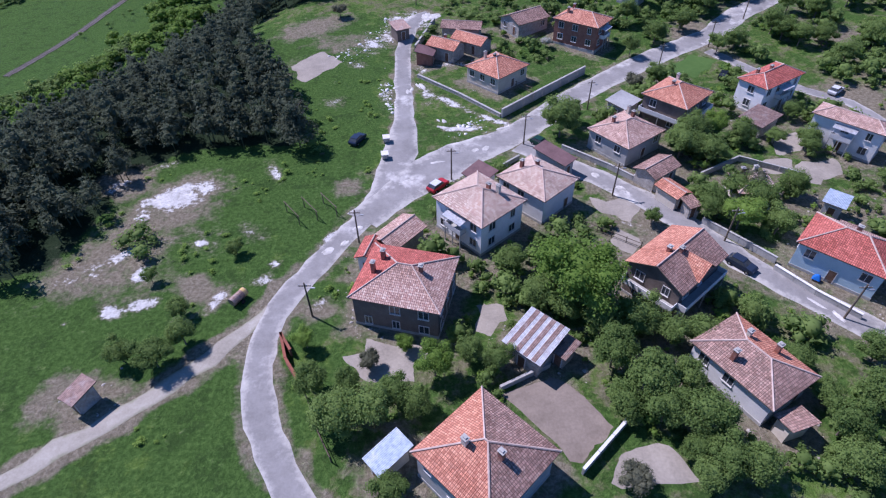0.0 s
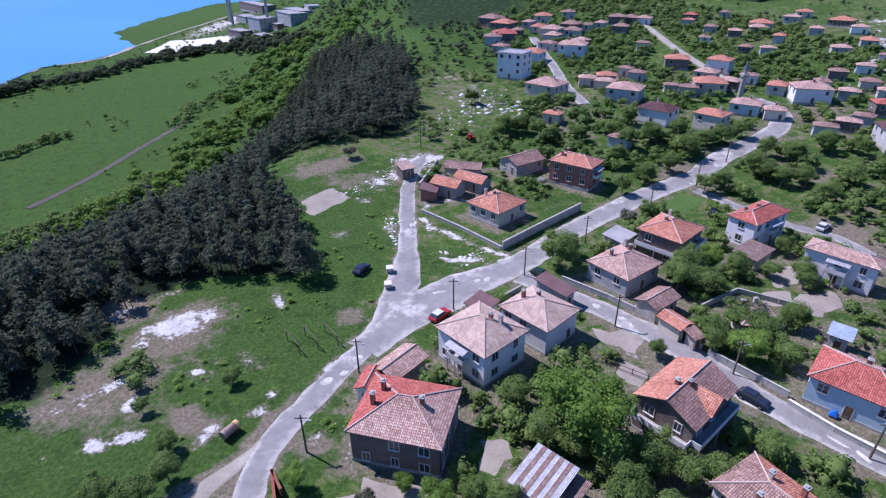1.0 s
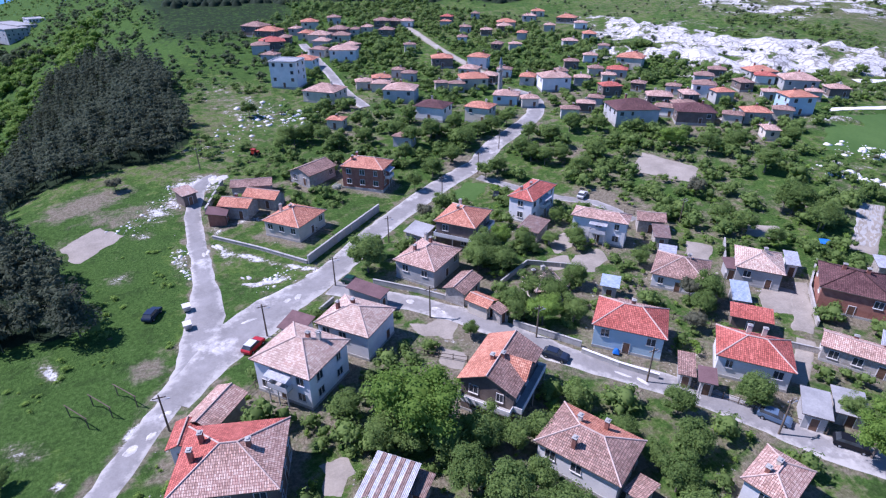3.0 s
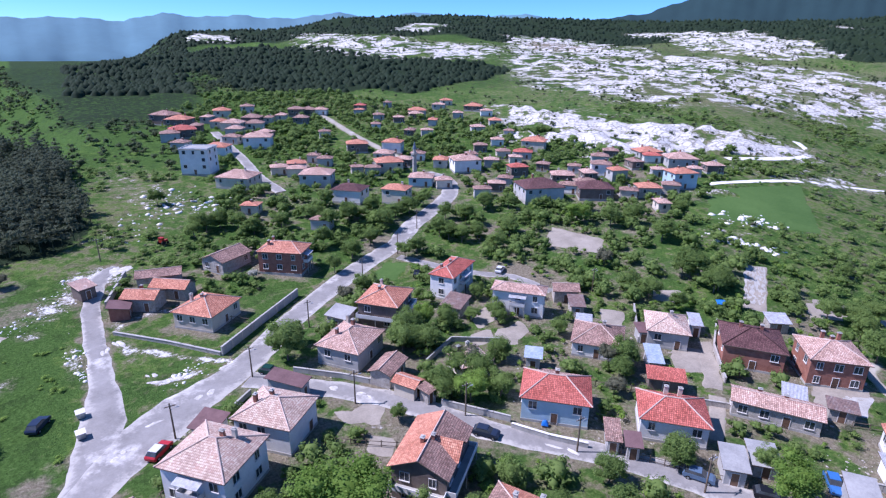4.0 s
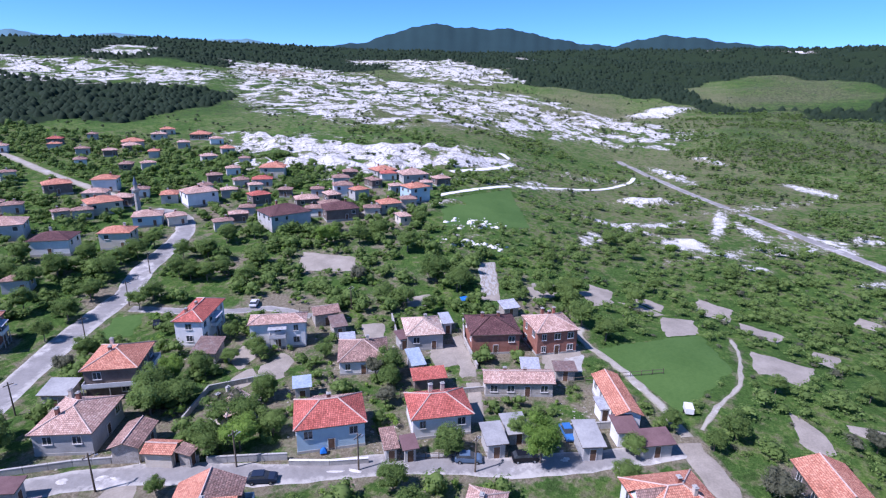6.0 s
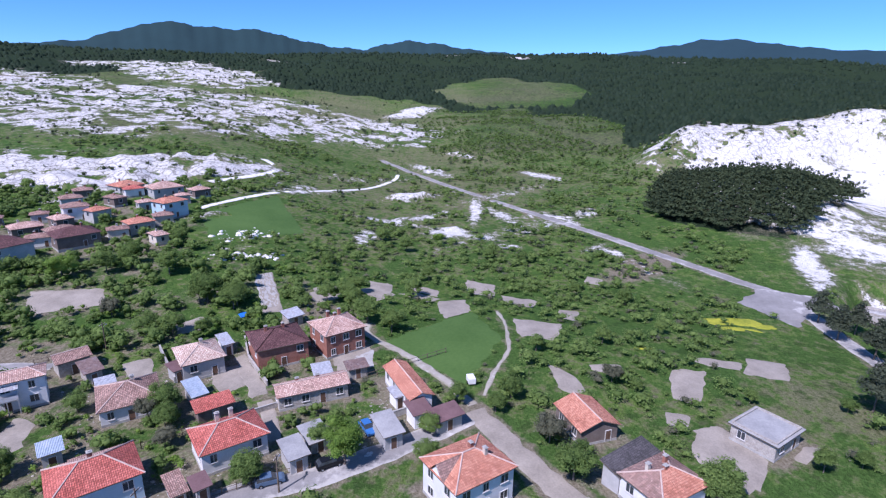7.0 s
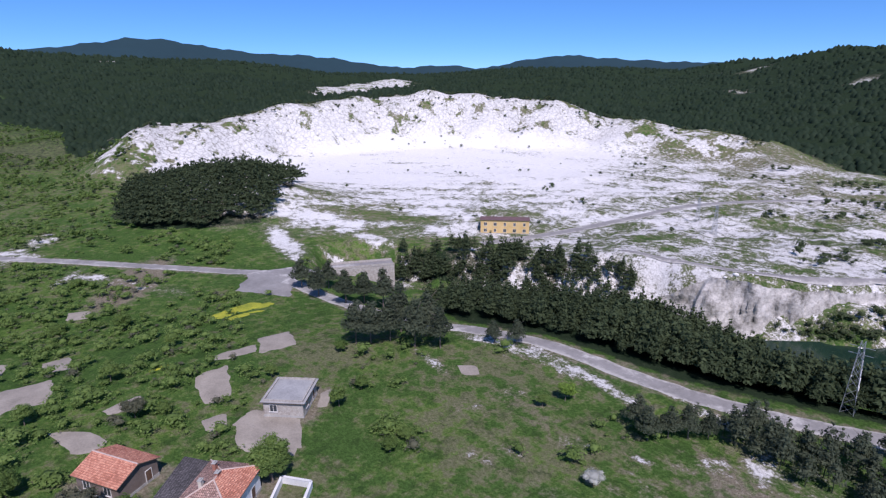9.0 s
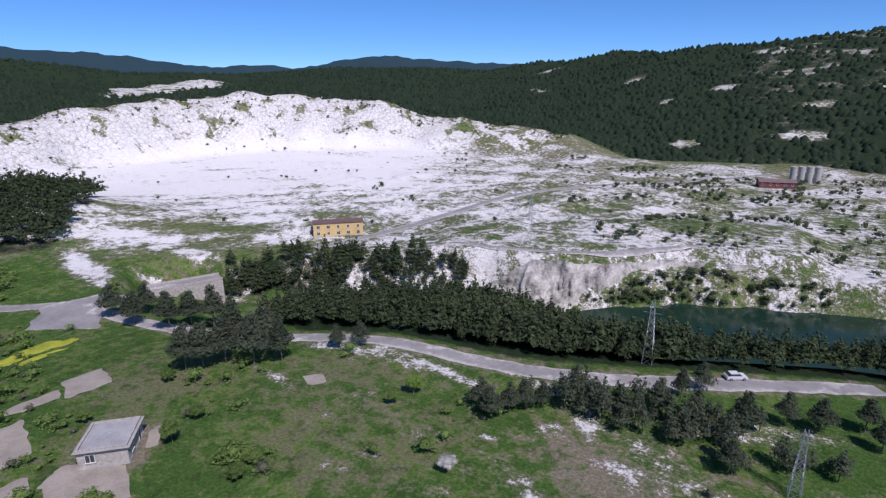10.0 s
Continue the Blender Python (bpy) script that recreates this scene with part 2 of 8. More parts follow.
WALLS = {
    "white": mottled("white_render", (0.62, 0.62, 0.6), (0.8, 0.79, 0.77), 0.5, 0.9, vary=0.08),
    "grey": mottled("grey_render", (0.34, 0.34, 0.33), (0.5, 0.49, 0.47), 0.5, 0.9, vary=0.1),
    "brown": mottled("brown_render", (0.13, 0.10, 0.085), (0.22, 0.18, 0.155), 0.7, 0.9, vary=0.1),
    "brick": mottled("red_brickwork", (0.22, 0.09, 0.065), (0.36, 0.17, 0.12), 1.2, 0.9, vary=0.12),
    "blue": mottled("pale_blue_render", (0.36, 0.50, 0.55), (0.46, 0.60, 0.66), 0.5, 0.9),
    "cream": mottled("cream_render", (0.50, 0.44, 0.35), (0.66, 0.60, 0.50), 0.5, 0.9, vary=0.1),
    "maroon": mottled("maroon_render", (0.14, 0.045, 0.045), (0.22, 0.08, 0.075), 0.7, 0.9),
    "yellow": mottled("yellow_render", (0.55, 0.38, 0.15), (0.68, 0.50, 0.24), 0.4, 0.9),
    "stone": STONE,
}
ROOFS = {
    "pink": tiled("faded_clay_tiles", (0.44, 0.26, 0.20), (0.62, 0.42, 0.34), (0.72, 0.58, 0.49)),
    "orange": tiled("orange_clay_tiles", (0.50, 0.19, 0.12), (0.64, 0.29, 0.19), (0.66, 0.42, 0.31), 0.35),
    "red": tiled("red_clay_tiles", (0.45, 0.115, 0.085), (0.57, 0.17, 0.13), (0.58, 0.26, 0.20), 0.2),
    "old": tiled("weathered_brown_tiles", (0.25, 0.145, 0.115), (0.42, 0.26, 0.21), (0.52, 0.41, 0.34), 0.5),
    "maroon": tiled("dark_maroon_tiles", (0.11, 0.05, 0.05), (0.17, 0.085, 0.08), (0.22, 0.14, 0.12), 0.2),
    "pale": tiled("pale_clay_tiles", (0.52, 0.37, 0.29), (0.68, 0.52, 0.42), (0.74, 0.63, 0.54)),
    "dark": tiled("charcoal_tiles", (0.07, 0.065, 0.065), (0.12, 0.11, 0.11), (0.15, 0.14, 0.14), 0.2),
    "slab": mottled("flat_concrete_roof", (0.24, 0.24, 0.24), (0.38, 0.38, 0.37), 0.4, 0.9, fine=3),
    "tin": ribbed("corrugated_tin", (0.42, 0.43, 0.45), (0.62, 0.63, 0.65), (0.30, 0.16, 0.10), 0.25),
    "bluetin": ribbed("bluish_corrugated_sheet", (0.34, 0.42, 0.50), (0.52, 0.60, 0.68), (0.7, 0.7, 0.7), 0.4),
    "rust": ribbed("rusty_corrugated_sheet", (0.20, 0.13, 0.11), (0.34, 0.23, 0.19), (0.45, 0.42, 0.40), 0.4),
    "felt": mottled("maroon_roofing_felt", (0.12, 0.07, 0.07), (0.2, 0.12, 0.12), 0.5, 0.9),
}
RIDGE = mottled("ridge_mortar", (0.42, 0.30, 0.25), (0.62, 0.50, 0.43), 1.5, 0.9)
TIMBER_TRIM = mottled("painted_trim", (0.55, 0.53, 0.5), (0.72, 0.7, 0.67), 1.5, 0.7)
PANE = glassy("window_glass", (0.06, 0.07, 0.08), 0.12)
DOOR = mottled("door_paint", (0.10, 0.055, 0.035), (0.2, 0.12, 0.08), 1.5, 0.6, vary=0.3)
LEAF = leaves("leaves", (0.078, 0.140, 0.034), (0.235, 0.335, 0.095))
LIGHT_LEAF = leaves("young_leaves", (0.092, 0.180, 0.026), (0.275, 0.410, 0.085))
OLIVE_LEAF = leaves("greyish_leaves", (0.075, 0.085, 0.05), (0.21, 0.215, 0.14))
BLOSSOM = leaves("white_blossom", (0.25, 0.27, 0.2), (0.68, 0.68, 0.62))
NEEDLE = leaves("pine_needles", (0.040, 0.056, 0.036), (0.135, 0.162, 0.100))
FAR_NEEDLE = leaves("far_pine_needles", (0.022, 0.044, 0.024), (0.048, 0.078, 0.044))
DARK_BROAD = leaves("dark_leaves", (0.040, 0.060, 0.030), (0.125, 0.165, 0.078))
WATER, _wt, _wb = material("lake_water", 0.3)
_wt.links.new(ramp(_wt, noise_node(_wt, position(_wt), 0.004, 3), [(0.3, (0.07, 0.24, 0.46)), (0.7, (0.10, 0.30, 0.55))]), _wb.inputs["Base Color"])
bump(_wt, _wb, noise_node(_wt, position(_wt), 0.25, 3), 0.15, 0.2)
POND, _wt, _wb = material("pond_water", 0.12)
_wb.inputs["Specular IOR Level"].default_value = 0.12
_wt.links.new(ramp(_wt, noise_node(_wt, position(_wt), 0.05, 3), [(0.3, (0.008, 0.026, 0.018)), (0.7, (0.018, 0.040, 0.026))]), _wb.inputs["Base Color"])

# ---- the lie of the land ----
def smooth(a, b, x):
    u = np.clip((x - a) / (b - a), 0, 1)
    return u * u * (3 - 2 * u)


def waves(x, y, size, seed):
    """Soft noise from -1 to 1 with lumps of about that size in metres."""
    rng = np.random.RandomState(seed)
    total = 0
    for k in range(7):
        turn, phase, s = rng.uniform(0, 6.28), rng.uniform(0, 6.28), size * rng.uniform(0.7, 1.6)
        total = total + np.sin((x * np.cos(turn) + y * np.sin(turn)) / s * 3.1 + phase + 1.3 * np.sin((x * np.sin(turn * 1.7) + y * np.cos(turn * 1.7)) / s * 1.9 + k))
    return total / 4.2


def side(x, y, pts):
    """Signed distance to an open line of points; positive on its left."""
    best, sign = np.full(np.shape(x), 1e9), np.zeros(np.shape(x))
    for (ax, ay), (bx, by) in zip(pts[:-1], pts[1:]):
        dx, dy = bx - ax, by - ay
        u = np.clip(((x - ax) * dx + (y - ay) * dy) / (dx * dx + dy * dy), 0, 1)
        d = np.hypot(x - ax - u * dx, y - ay - u * dy)
        s = np.sign(dx * (y - ay) - dy * (x - ax))
        near = d < best
        best, sign = np.where(near, d, best), np.where(near, s, sign)
    return best * sign


def inside(x, y, pts):
    """Signed distance to a closed outline; positive inside."""
    hit = np.zeros(np.shape(x), bool)
    best = np.full(np.shape(x), 1e9)
    for (ax, ay), (bx, by) in zip(pts, pts[1:] + pts[:1]):
        dx, dy = bx - ax, by - ay
        u = np.clip(((x - ax) * dx + (y - ay) * dy) / (dx * dx + dy * dy), 0, 1)
        best = np.minimum(best, np.hypot(x - ax - u * dx, y - ay - u * dy))
        cross = ((ay > y) != (by > y)) & (x < dx * (y - ay) / (by - ay + 1e-9) + ax)
        hit ^= cross
    return np.where(hit, best, -best)


# the plateau's western brink, the foot of the quarry's face, the gully by the pond
BRINK = [(-400, -250), (-150, -40), (-88, 62), (-62, 98), (-38, 150), (-22, 215), (0, 300), (-10, 420), (-60, 700), (-140, 1500)]
QUARRY = [(235, -100), (388, -97), (411, -183), (424, -245), (418, -326), (375, -388), (294, -435), (221, -454), (151, -466), (100, -410), (40, -300), (110, -210)]
# the road's edge above the pond
BANK = [(70, -98), (45, -97), (27, -100), (6, -107), (-13, -116), (-29, -124), (-90, -140), (-260, -180)]
GULLY = [(168, -117), (140, -124), (105, -138), (75, -154), (45, -158), (22, -166), (-2, -178), (-30, -187), (-70, -192), (-140, -200), (-260, -215)]
CLIFF_FOOT = [(92, -165), (76, -166), (60, -168), (46, -172), (31, -183), (10, -199), (-8, -202), (-22, -204), (-30, -209)]
# by bearing: how high the far wooded skyline stands, in degrees, and how high the quarry's brim, in metres
SKYLINE = [(-20, -0.6), (-3, -0.4), (2, 0.4), (7, 1.1), (16, 1.5), (22, 2.6), (33, 3.0), (40, 2.8), (48, 2.5), (60, 2.4), (72, 2.8), (94, 3.0), (105, 2.6), (115, 2.4), (123, 1.4), (132, 1.2), (141, 1.8), (149, 1.8), (156, 1.4), (160, 2.1), (167, 2.6), (175, 2.8), (178.5, 3.2), (181, 3.9), (184, 4.2), (192, 4.3), (205, 4.0), (230, 3.0)]
BRIM = [(100, 0), (103, 12), (106, 25), (112, 24), (115, 30), (119, 37), (126, 44), (132, 48), (136, 46), (141, 42), (146, 35), (151, 26), (157, 13), (163, 8), (168, 0)]


def table(pairs, az):
    return np.interp(az, [p[0] for p in pairs], [p[1] for p in pairs])


def height(x, y):
    """The ground's height at x, y."""
    x, y = np.asarray(x, float), np.asarray(y, float)
    r, az = np.hypot(x, y), np.degrees(np.arctan2(x, y))
    az = np.where(az < -100, az + 360, az)
    north = smooth(78, 55, az) * smooth(-30, 0, az)
    z = north * 0.08 * (np.clip(r, 130, 430) - 130)
    east = smooth(55, 85, az) * smooth(250, 215, az)
    z = z - east * 5 * smooth(110, 170, r)
    # the land climbs to a wooded skyline, nearer in the south
    near_r, sky_r = 430 + 90 * smooth(156, 166, az), 2200 - 950 * smooth(156, 178, az)
    top = 56 + np.tan(np.radians(table(SKYLINE, az + 1.2 * waves(x, y, 700, 71)))) * sky_r
    u = np.clip((r - near_r) / (sky_r - near_r), 0, 1)
    z = z + (top - z) * u ** (1.1 - 0.2 * smooth(160, 175, az)) - 0.03 * (np.clip(r, 2500, 6000) - 2500)
    # the chalk quarry: a flat floor under a steep white face
    q = inside(x, y, QUARRY)
    gullies = 7 * waves(x, y, 30, 4) + 4.5 * np.abs(waves(x, y, 13, 6)) + 1.2 * waves(x, y, 5, 7)
    face = smooth(5, -62, q + gullies) * smooth(330, 400, r)
    brim = table(BRIM, az) + (3.0 * waves(x, y, 40, 73) + 1.6 * waves(x, y, 14, 74)) * smooth(98, 104, az) * smooth(168, 160, az)
    z = z + (np.maximum(brim + 4, z) - z) * east * face * smooth(-520, -90, q) * smooth(98, 103, az) * smooth(170, 164, az)
    # the wooded knoll beside it
    z = z + 14 * np.exp(-(((x - 305) / 56) ** 2 + ((y + 130) / 44) ** 2))
    # the gully with the pond
    gl = np.abs(side(x, y, GULLY))
    deep = 11 * smooth(22, 9, gl + 2.5 * waves(x, y, 10, 9)) * smooth(260, 190, np.abs(x + 20))
    bank = 10.5 * smooth(7, 36, side(x, y, BANK)) * smooth(70, 30, x) * smooth(-3, 3, -side(x, y, GULLY)) * smooth(-220, -150, x)
    z = z - np.maximum(deep, bank)
    # the terrace above the cliff
    s = -side(x, y, CLIFF_FOOT[::-1])
    z = z + 5.5 * smooth(3, 9, s) * smooth(95, 35, s) * smooth(-36, -20, x) * smooth(125, 85, x)
    # the brink, and the plain with the lake
    s = side(x, y, BRINK)
    low = smooth(0, 1, (s - 2) / (83 + 0.5 * np.clip(r - 280, 0, 600)))
    z = z * (1 - low) - 36 * low
    plain = smooth(8, 0, az) * smooth(850, 1350, r)
    z = z * (1 - plain) - 36 * plain
    low = np.maximum(low, plain)
    rough = smooth(260, 700, r) * (1 - low) * (1 - smooth(-40, 0, q))
    z = z + rough * (3.2 * waves(x, y, 60, 3) + 1.2 * waves(x, y, 21, 5)) + smooth(700, 1500, r) * (1 - low) * (16 * waves(x, y, 330, 8) + 6 * waves(x, y, 120, 10)) * smooth(2300, 1900, r)
    z = z + 0.3 * waves(x, y, 38, 2) * smooth(90, 220, r)
    return z

# ---- building blocks ----
class Shape:
    """Vertices, faces and texture places of one mesh."""

    def __init__(self):
        self.v, self.f, self.uv, self.m = [], [], [], []

    def face(self, pts, uv=None, slot=0):
        n = len(self.v)
        self.v += [tuple(p) for p in pts]
        self.f.append(tuple(range(n, n + len(pts))))
        self.uv.append(uv or [(0.0, 0.0)] * len(pts))
        self.m.append(slot)
        return self

    def box(self, x0, y0, z0, x1, y1, z1, slot=0):
        p = [(x0, y0, z0), (x1, y0, z0), (x1, y1, z0), (x0, y1, z0), (x0, y0, z1), (x1, y0, z1), (x1, y1, z1), (x0, y1, z1)]
        for q in ((3, 2, 1, 0), (4, 5, 6, 7), (0, 1, 5, 4), (1, 2, 6, 5), (2, 3, 7, 6), (3, 0, 4, 7)):
            self.face([p[k] for k in q], slot=slot)
        return self

    def beam(self, a, b, r, sides=6, r2=None):
        a, b = Vector(a), Vector(b)
        up = (b - a).normalized()
        e = up.orthogonal().normalized()
        g = up.cross(e)
        ring = [(e * math.cos(k * 2 * math.pi / sides) + g * math.sin(k * 2 * math.pi / sides)) for k in range(sides)]
        r2 = r if r2 is None else r2
        for k in range(sides):
            n = (k + 1) % sides
            self.face([a + ring[k] * r, a + ring[n] * r, b + ring[n] * r2, b + ring[k] * r2])
        self.face([a + ring[k] * r for k in reversed(range(sides))])
        self.face([b + ring[k] * r2 for k in range(sides)])
        return self

    def mesh(self, name, *mats):
        me = bpy.data.meshes.new(name)
        me.from_pydata(self.v, [], self.f)
        layer = me.uv_layers.new(name="UVMap")
        layer.data.foreach_set("uv", [c for face in self.uv for p in face for c in p])
        for m in mats:
            me.materials.append(m)
        me.polygons.foreach_set("material_index", self.m)
        me.update()
        return me


def arrays(name, verts, faces, *mats, kind_index=None):
    """A mesh from numpy arrays: vertices (n, 3), and quads or triangles (m, 3 or 4)."""
    me = bpy.data.meshes.new(name)
    verts, faces = np.asarray(verts, np.float32), np.asarray(faces, np.int32)
    me.vertices.add(len(verts))
    me.vertices.foreach_set("co", verts.ravel())
    k = faces.shape[1]
    me.loops.add(faces.size)
    me.loops.foreach_set("vertex_index", faces.ravel())
    me.polygons.add(len(faces))
    me.polygons.foreach_set("loop_start", np.arange(0, faces.size, k, dtype=np.int32))
    for m in mats:
        me.materials.append(m)
    if kind_index is not None:
        me.polygons.foreach_set("material_index", np.asarray(kind_index, np.int32))
    me.update(calc_edges=True)
    return me


def part(name, shape, mats, parent, label=""):
    mats = mats if isinstance(mats, (list, tuple)) else [mats]
    ob = new(name, shape.mesh(name, *mats) if isinstance(shape, Shape) else shape)
    ob.parent = parent
    return tagged(ob, label)


def thing(name, m, label, category, group="", kind=""):
    ob = new(name)
    ob.empty_display_size = 0.5
    ob.matrix_basis = m
    return tagged(ob, label, category, group, kind)


def ground(x, y):
    return float(height(x, y))


# ---- land ----

LANE = [(-13.5, 21.6), (-16.2, 25.0), (-19.2, 29.3), (-21.8, 34.9), (-23.2, 40.5), (-23.2, 46.7), (-21.6, 52.6), (-16.6, 62.6), (-11.6, 72.3), (-8.1, 86.7), (-7.6, 103.8), (-8.8, 122.9), (-8.8, 138.0), (-6.4, 152.3), (-2.8, 155.9)]
ROAD_EAST = [(-13.0, 68.5), (-6.0, 78.0), (4.0, 87.4), (14.5, 94.4), (28.6, 109.1), (47.5, 125.1), (66.5, 136.3), (68.3, 137.1), (79.4, 148.2), (93.4, 157.6), (106.7, 169.2), (113.9, 184.0), (112.1, 196.9)]
STREET = [(14.7, 90.1), (22.1, 83.6), (28.8, 77.6), (35.7, 69.7), (41.2, 61.3), (44.7, 55.6), (52.8, 46.8), (59.8, 37.3), (65.1, 27.7), (71.2, 20.3), (77.6, 13.2), (84.2, 6.8)]
SIDE_LANE = [(64.9, 129.4), (70.3, 120.8), (78.5, 109.7), (85.0, 103.6), (88.2, 91.9)]
DIRT_ROAD = [(86.3, 6.0), (76.4, -1.4), (68.6, -7.7), (63.6, -12.8)]
MEADOW_TRACK = [(88.1, 6.2), (97.1, 13.7), (105.1, 22.2), (113.2, 32.7), (120.8, 35.0)]
FIELD_PATH = [(91.5, 4.6), (100.6, 3.2), (111.3, 0.6), (127.2, 2.0), (137.5, 4.3)]
LEFT_TRACK = [(-50.5, 23.0), (-46.8, 26.2), (-42.9, 30.2), (-38.1, 33.5), (-33.2, 37.9), (-28.1, 43.6), (-24.7, 48.4), (-22.2, 53.4)]
VALLEY_ROAD = [(431.3, 111.4), (353.1, 53.2), (298.7, 13.7), (250.2, -24.2), (209.2, -54.7), (184.7, -72.2), (166.6, -81.8), (103.8, -84.3), (87.7, -90.6), (73.2, -95.9), (61.5, -97.2), (44.6, -97.3), (26.9, -99.7), (6.3, -107.1), (-13.2, -116.2), (-28.8, -124.0)]
BRIDGE_ROAD = [(172.0, -74.0), (169.5, -82.0), (166.5, -90.5), (162.5, -98.3)]
QUARRY_ROAD = [(145.5, -161.3), (140.0, -177.8), (133.5, -200.7), (126.4, -239.2), (118.8, -291.3), (98.2, -333.2), (66.8, -365.0), (20.0, -405.0), (-20.0, -460.0)]
TERRACE_TRACK = [(92.8, -177.1), (70.3, -177.7), (42.1, -186.3), (16.7, -205.6), (-0.9, -219.4)]
CHALK_TRACK = [(237.8, 144.3), (261.5, 138.6), (290.0, 136.9), (306.5, 143.4), (317.3, 155.1)]
CHALK_TRACK_B = [(197.0, 125.4), (244.8, 114.4), (275.6, 102.1), (305.2, 87.1), (346.5, 81.9), (369.0, 83.9)]
NORTH_STREET = [(51.9, 198.2), (49.5, 219.0), (49.8, 245.9), (49.1, 272.8), (49.2, 306.9)]
UPPER_STREET = [(112.0, 214.3), (111.2, 241.7), (111.1, 268.8), (113.9, 317.2), (112.4, 342.9)]
RAILWAY = [(-169.5, 206.3), (-164.1, 237.8), (-159.5, 291.0), (-156.5, 335.7)]
SHORE = [(-343.3, 403.8), (-349.4, 447.6), (-362.8, 518.2), (-336.3, 563.3), (-330.4, 659.1), (-304.8, 728.9), (-261.8, 776.4), (-215.6, 775.0)]

# patches where the chalk shows: x, y, half length, half width, turn, strength
CHALK_MEADOW = [(-44.4, 76.7, 7.2, 4.2, 35, 0.62), (-46.5, 74.9, 4.5, 1.8, 13, 0.75), (-49.3, 70.7, 2.4, 2.0, 69, 0.42), (-56.9, 79.5, 2.9, 2.3, 46, 0.4), (-52.6, 57.5, 4.3, 2.2, 40, 0.46), (-48.2, 61.5, 3.9, 1.9, 38, 0.42), (-44.2, 57.0, 2.0, 1.4, 88, 0.72), (-42.0, 64.4, 2.6, 2.0, 47, 0.36), (-45.2, 49.9, 1.4, 1.6, 76, 0.78), (-41.9, 51.2, 3.1, 1.3, 17, 0.62), (-31.7, 51.5, 3.2, 1.1, 68, 0.62), (-26.3, 55.6, 1.8, 1.2, 36, 0.55), (-25.1, 58.9, 0.8, 1.2, 60, 0.52), (-37.4, 63.7, 0.8, 0.8, 54, 0.6)]
CHALK_BANKS = [(-30.5, 83.4, 4.1, 1.3, -62, 0.5), (-30.7, 66.8, 4.3, 1.9, -51, 0.36), (-51.1, 48.2, 0.7, 0.6, 62, 0.5), (-17.0, 50.8, 2.1, 1.0, 41, 0.4), (-51.1, 85.7, 3.9, 1.5, 22, 0.4), (-23, 109, 3, 2.5, 30, 0.34), (-36, 64, 6, 4, 0, 0.2), (17, -84, 12, 5, -35, 0.36), (25, -66, 9, 3, -30, 0.34), (8, -82, 8, 4, -30, 0.38), (34, -64, 4, 2, 0, 0.34), (50, -56, 4, 1.6, 20, 0.36), (32, -74, 2.5, 1.2, 10, 0.42), (61, -65, 3.5, 2, 60, 0.34)]
CHALK_LANES = [(0, -76, 6, 4, 0, 0.36), (75, -88, 8, 3, -10, 0.42), (58, -90, 10, 2.2, -8, 0.45), (222, 18, 3, 14, -20, 0.42), (224, 28, 9, 5, 10, 0.36), (265, -4, 20, 3, -40, 0.36), (276, -36, 14, 4, -30, 0.36), (291, 53, 14, 3, -20, 0.36), (215, -30, 12, 3, -40, 0.36), (253, -127, 22, 9, -30, 0.3), (270, 111, 14, 3, -25, 0.36), (162, 92, 9, 2, -40, 0.42), (-255, 700, 70, 40, 80, 0.5), (-17, 64, 3.5, 1.6, 60, 0.7)]
CHALK_PLATEAU = [(-9, 76, 3, 1.5, 60, 0.5), (7, 91, 7, 1.4, 30, 0.55), (4.5, 97, 4.5, 1.2, 5, 0.7), (11, 100, 7, 1.0, -40, 0.6), (2, 108, 8, 1.3, -45, 0.55), (-3, 112, 1.6, 6, 10, 0.5), (-8, 152, 7, 6, 0, 0.55), (-15, 141, 4, 9, -35, 0.5), (-20, 128, 3, 2, 0, 0.4), (-4, 128, 2, 8, 0, 0.4), (3, 127, 5, 2, 0, 0.45), (-12, 112, 1.6, 7, 0, 0.4), (48, 52, 10, 1.4, -50, 0.55), (57, 42, 8, 1.2, -50, 0.4)]
CHALK_SLOPES = [(30, 66, 9, 1.6, -48, 0.3), (10, 215, 12, 40, 15, 0.28), (22, 190, 5, 22, 30, 0.25), (-5, 175, 8, 14, 10, 0.25), (30, 250, 6, 30, 0, 0.2), (235, 185, 85, 16, -38, 0.52), (200, 215, 30, 12, -30, 0.5), (290, 145, 30, 7, -15, 0.5), (170, 130, 22, 4, -25, 0.45), (190, 118, 10, 3, -25, 0.5), (265, 105, 40, 6, -30, 0.3), (330, 95, 50, 8, -40, 0.28), (300, 55, 40, 7, -40, 0.3), (250, 45, 30, 6, -40, 0.36)]
CHALK_ROADSIDE = [(205, 60, 14, 6, 10, 0.42), (235, 55, 5, 22, 0, 0.4), (235, 5, 60, 6, -35, 0.28), (260, -20, 50, 7, -35, 0.33), (320, 10, 60, 9, -35, 0.28), (66, -92, 20, 4.5, -10, 0.42), (50, -90, 14, 2.6, -10, 0.5), (30, -94, 14, 1.6, -15, 0.45), (15, -86, 16, 10, -35, 0.30), (8, -74, 13, 5, -25, 0.36), (24, -80, 8, 2.5, 50, 0.4), (42, -70, 4, 2, 20, 0.42), (48, -60, 4, 2, 0, 0.35), (60, -74, 4, 2.5, 30, 0.35)]
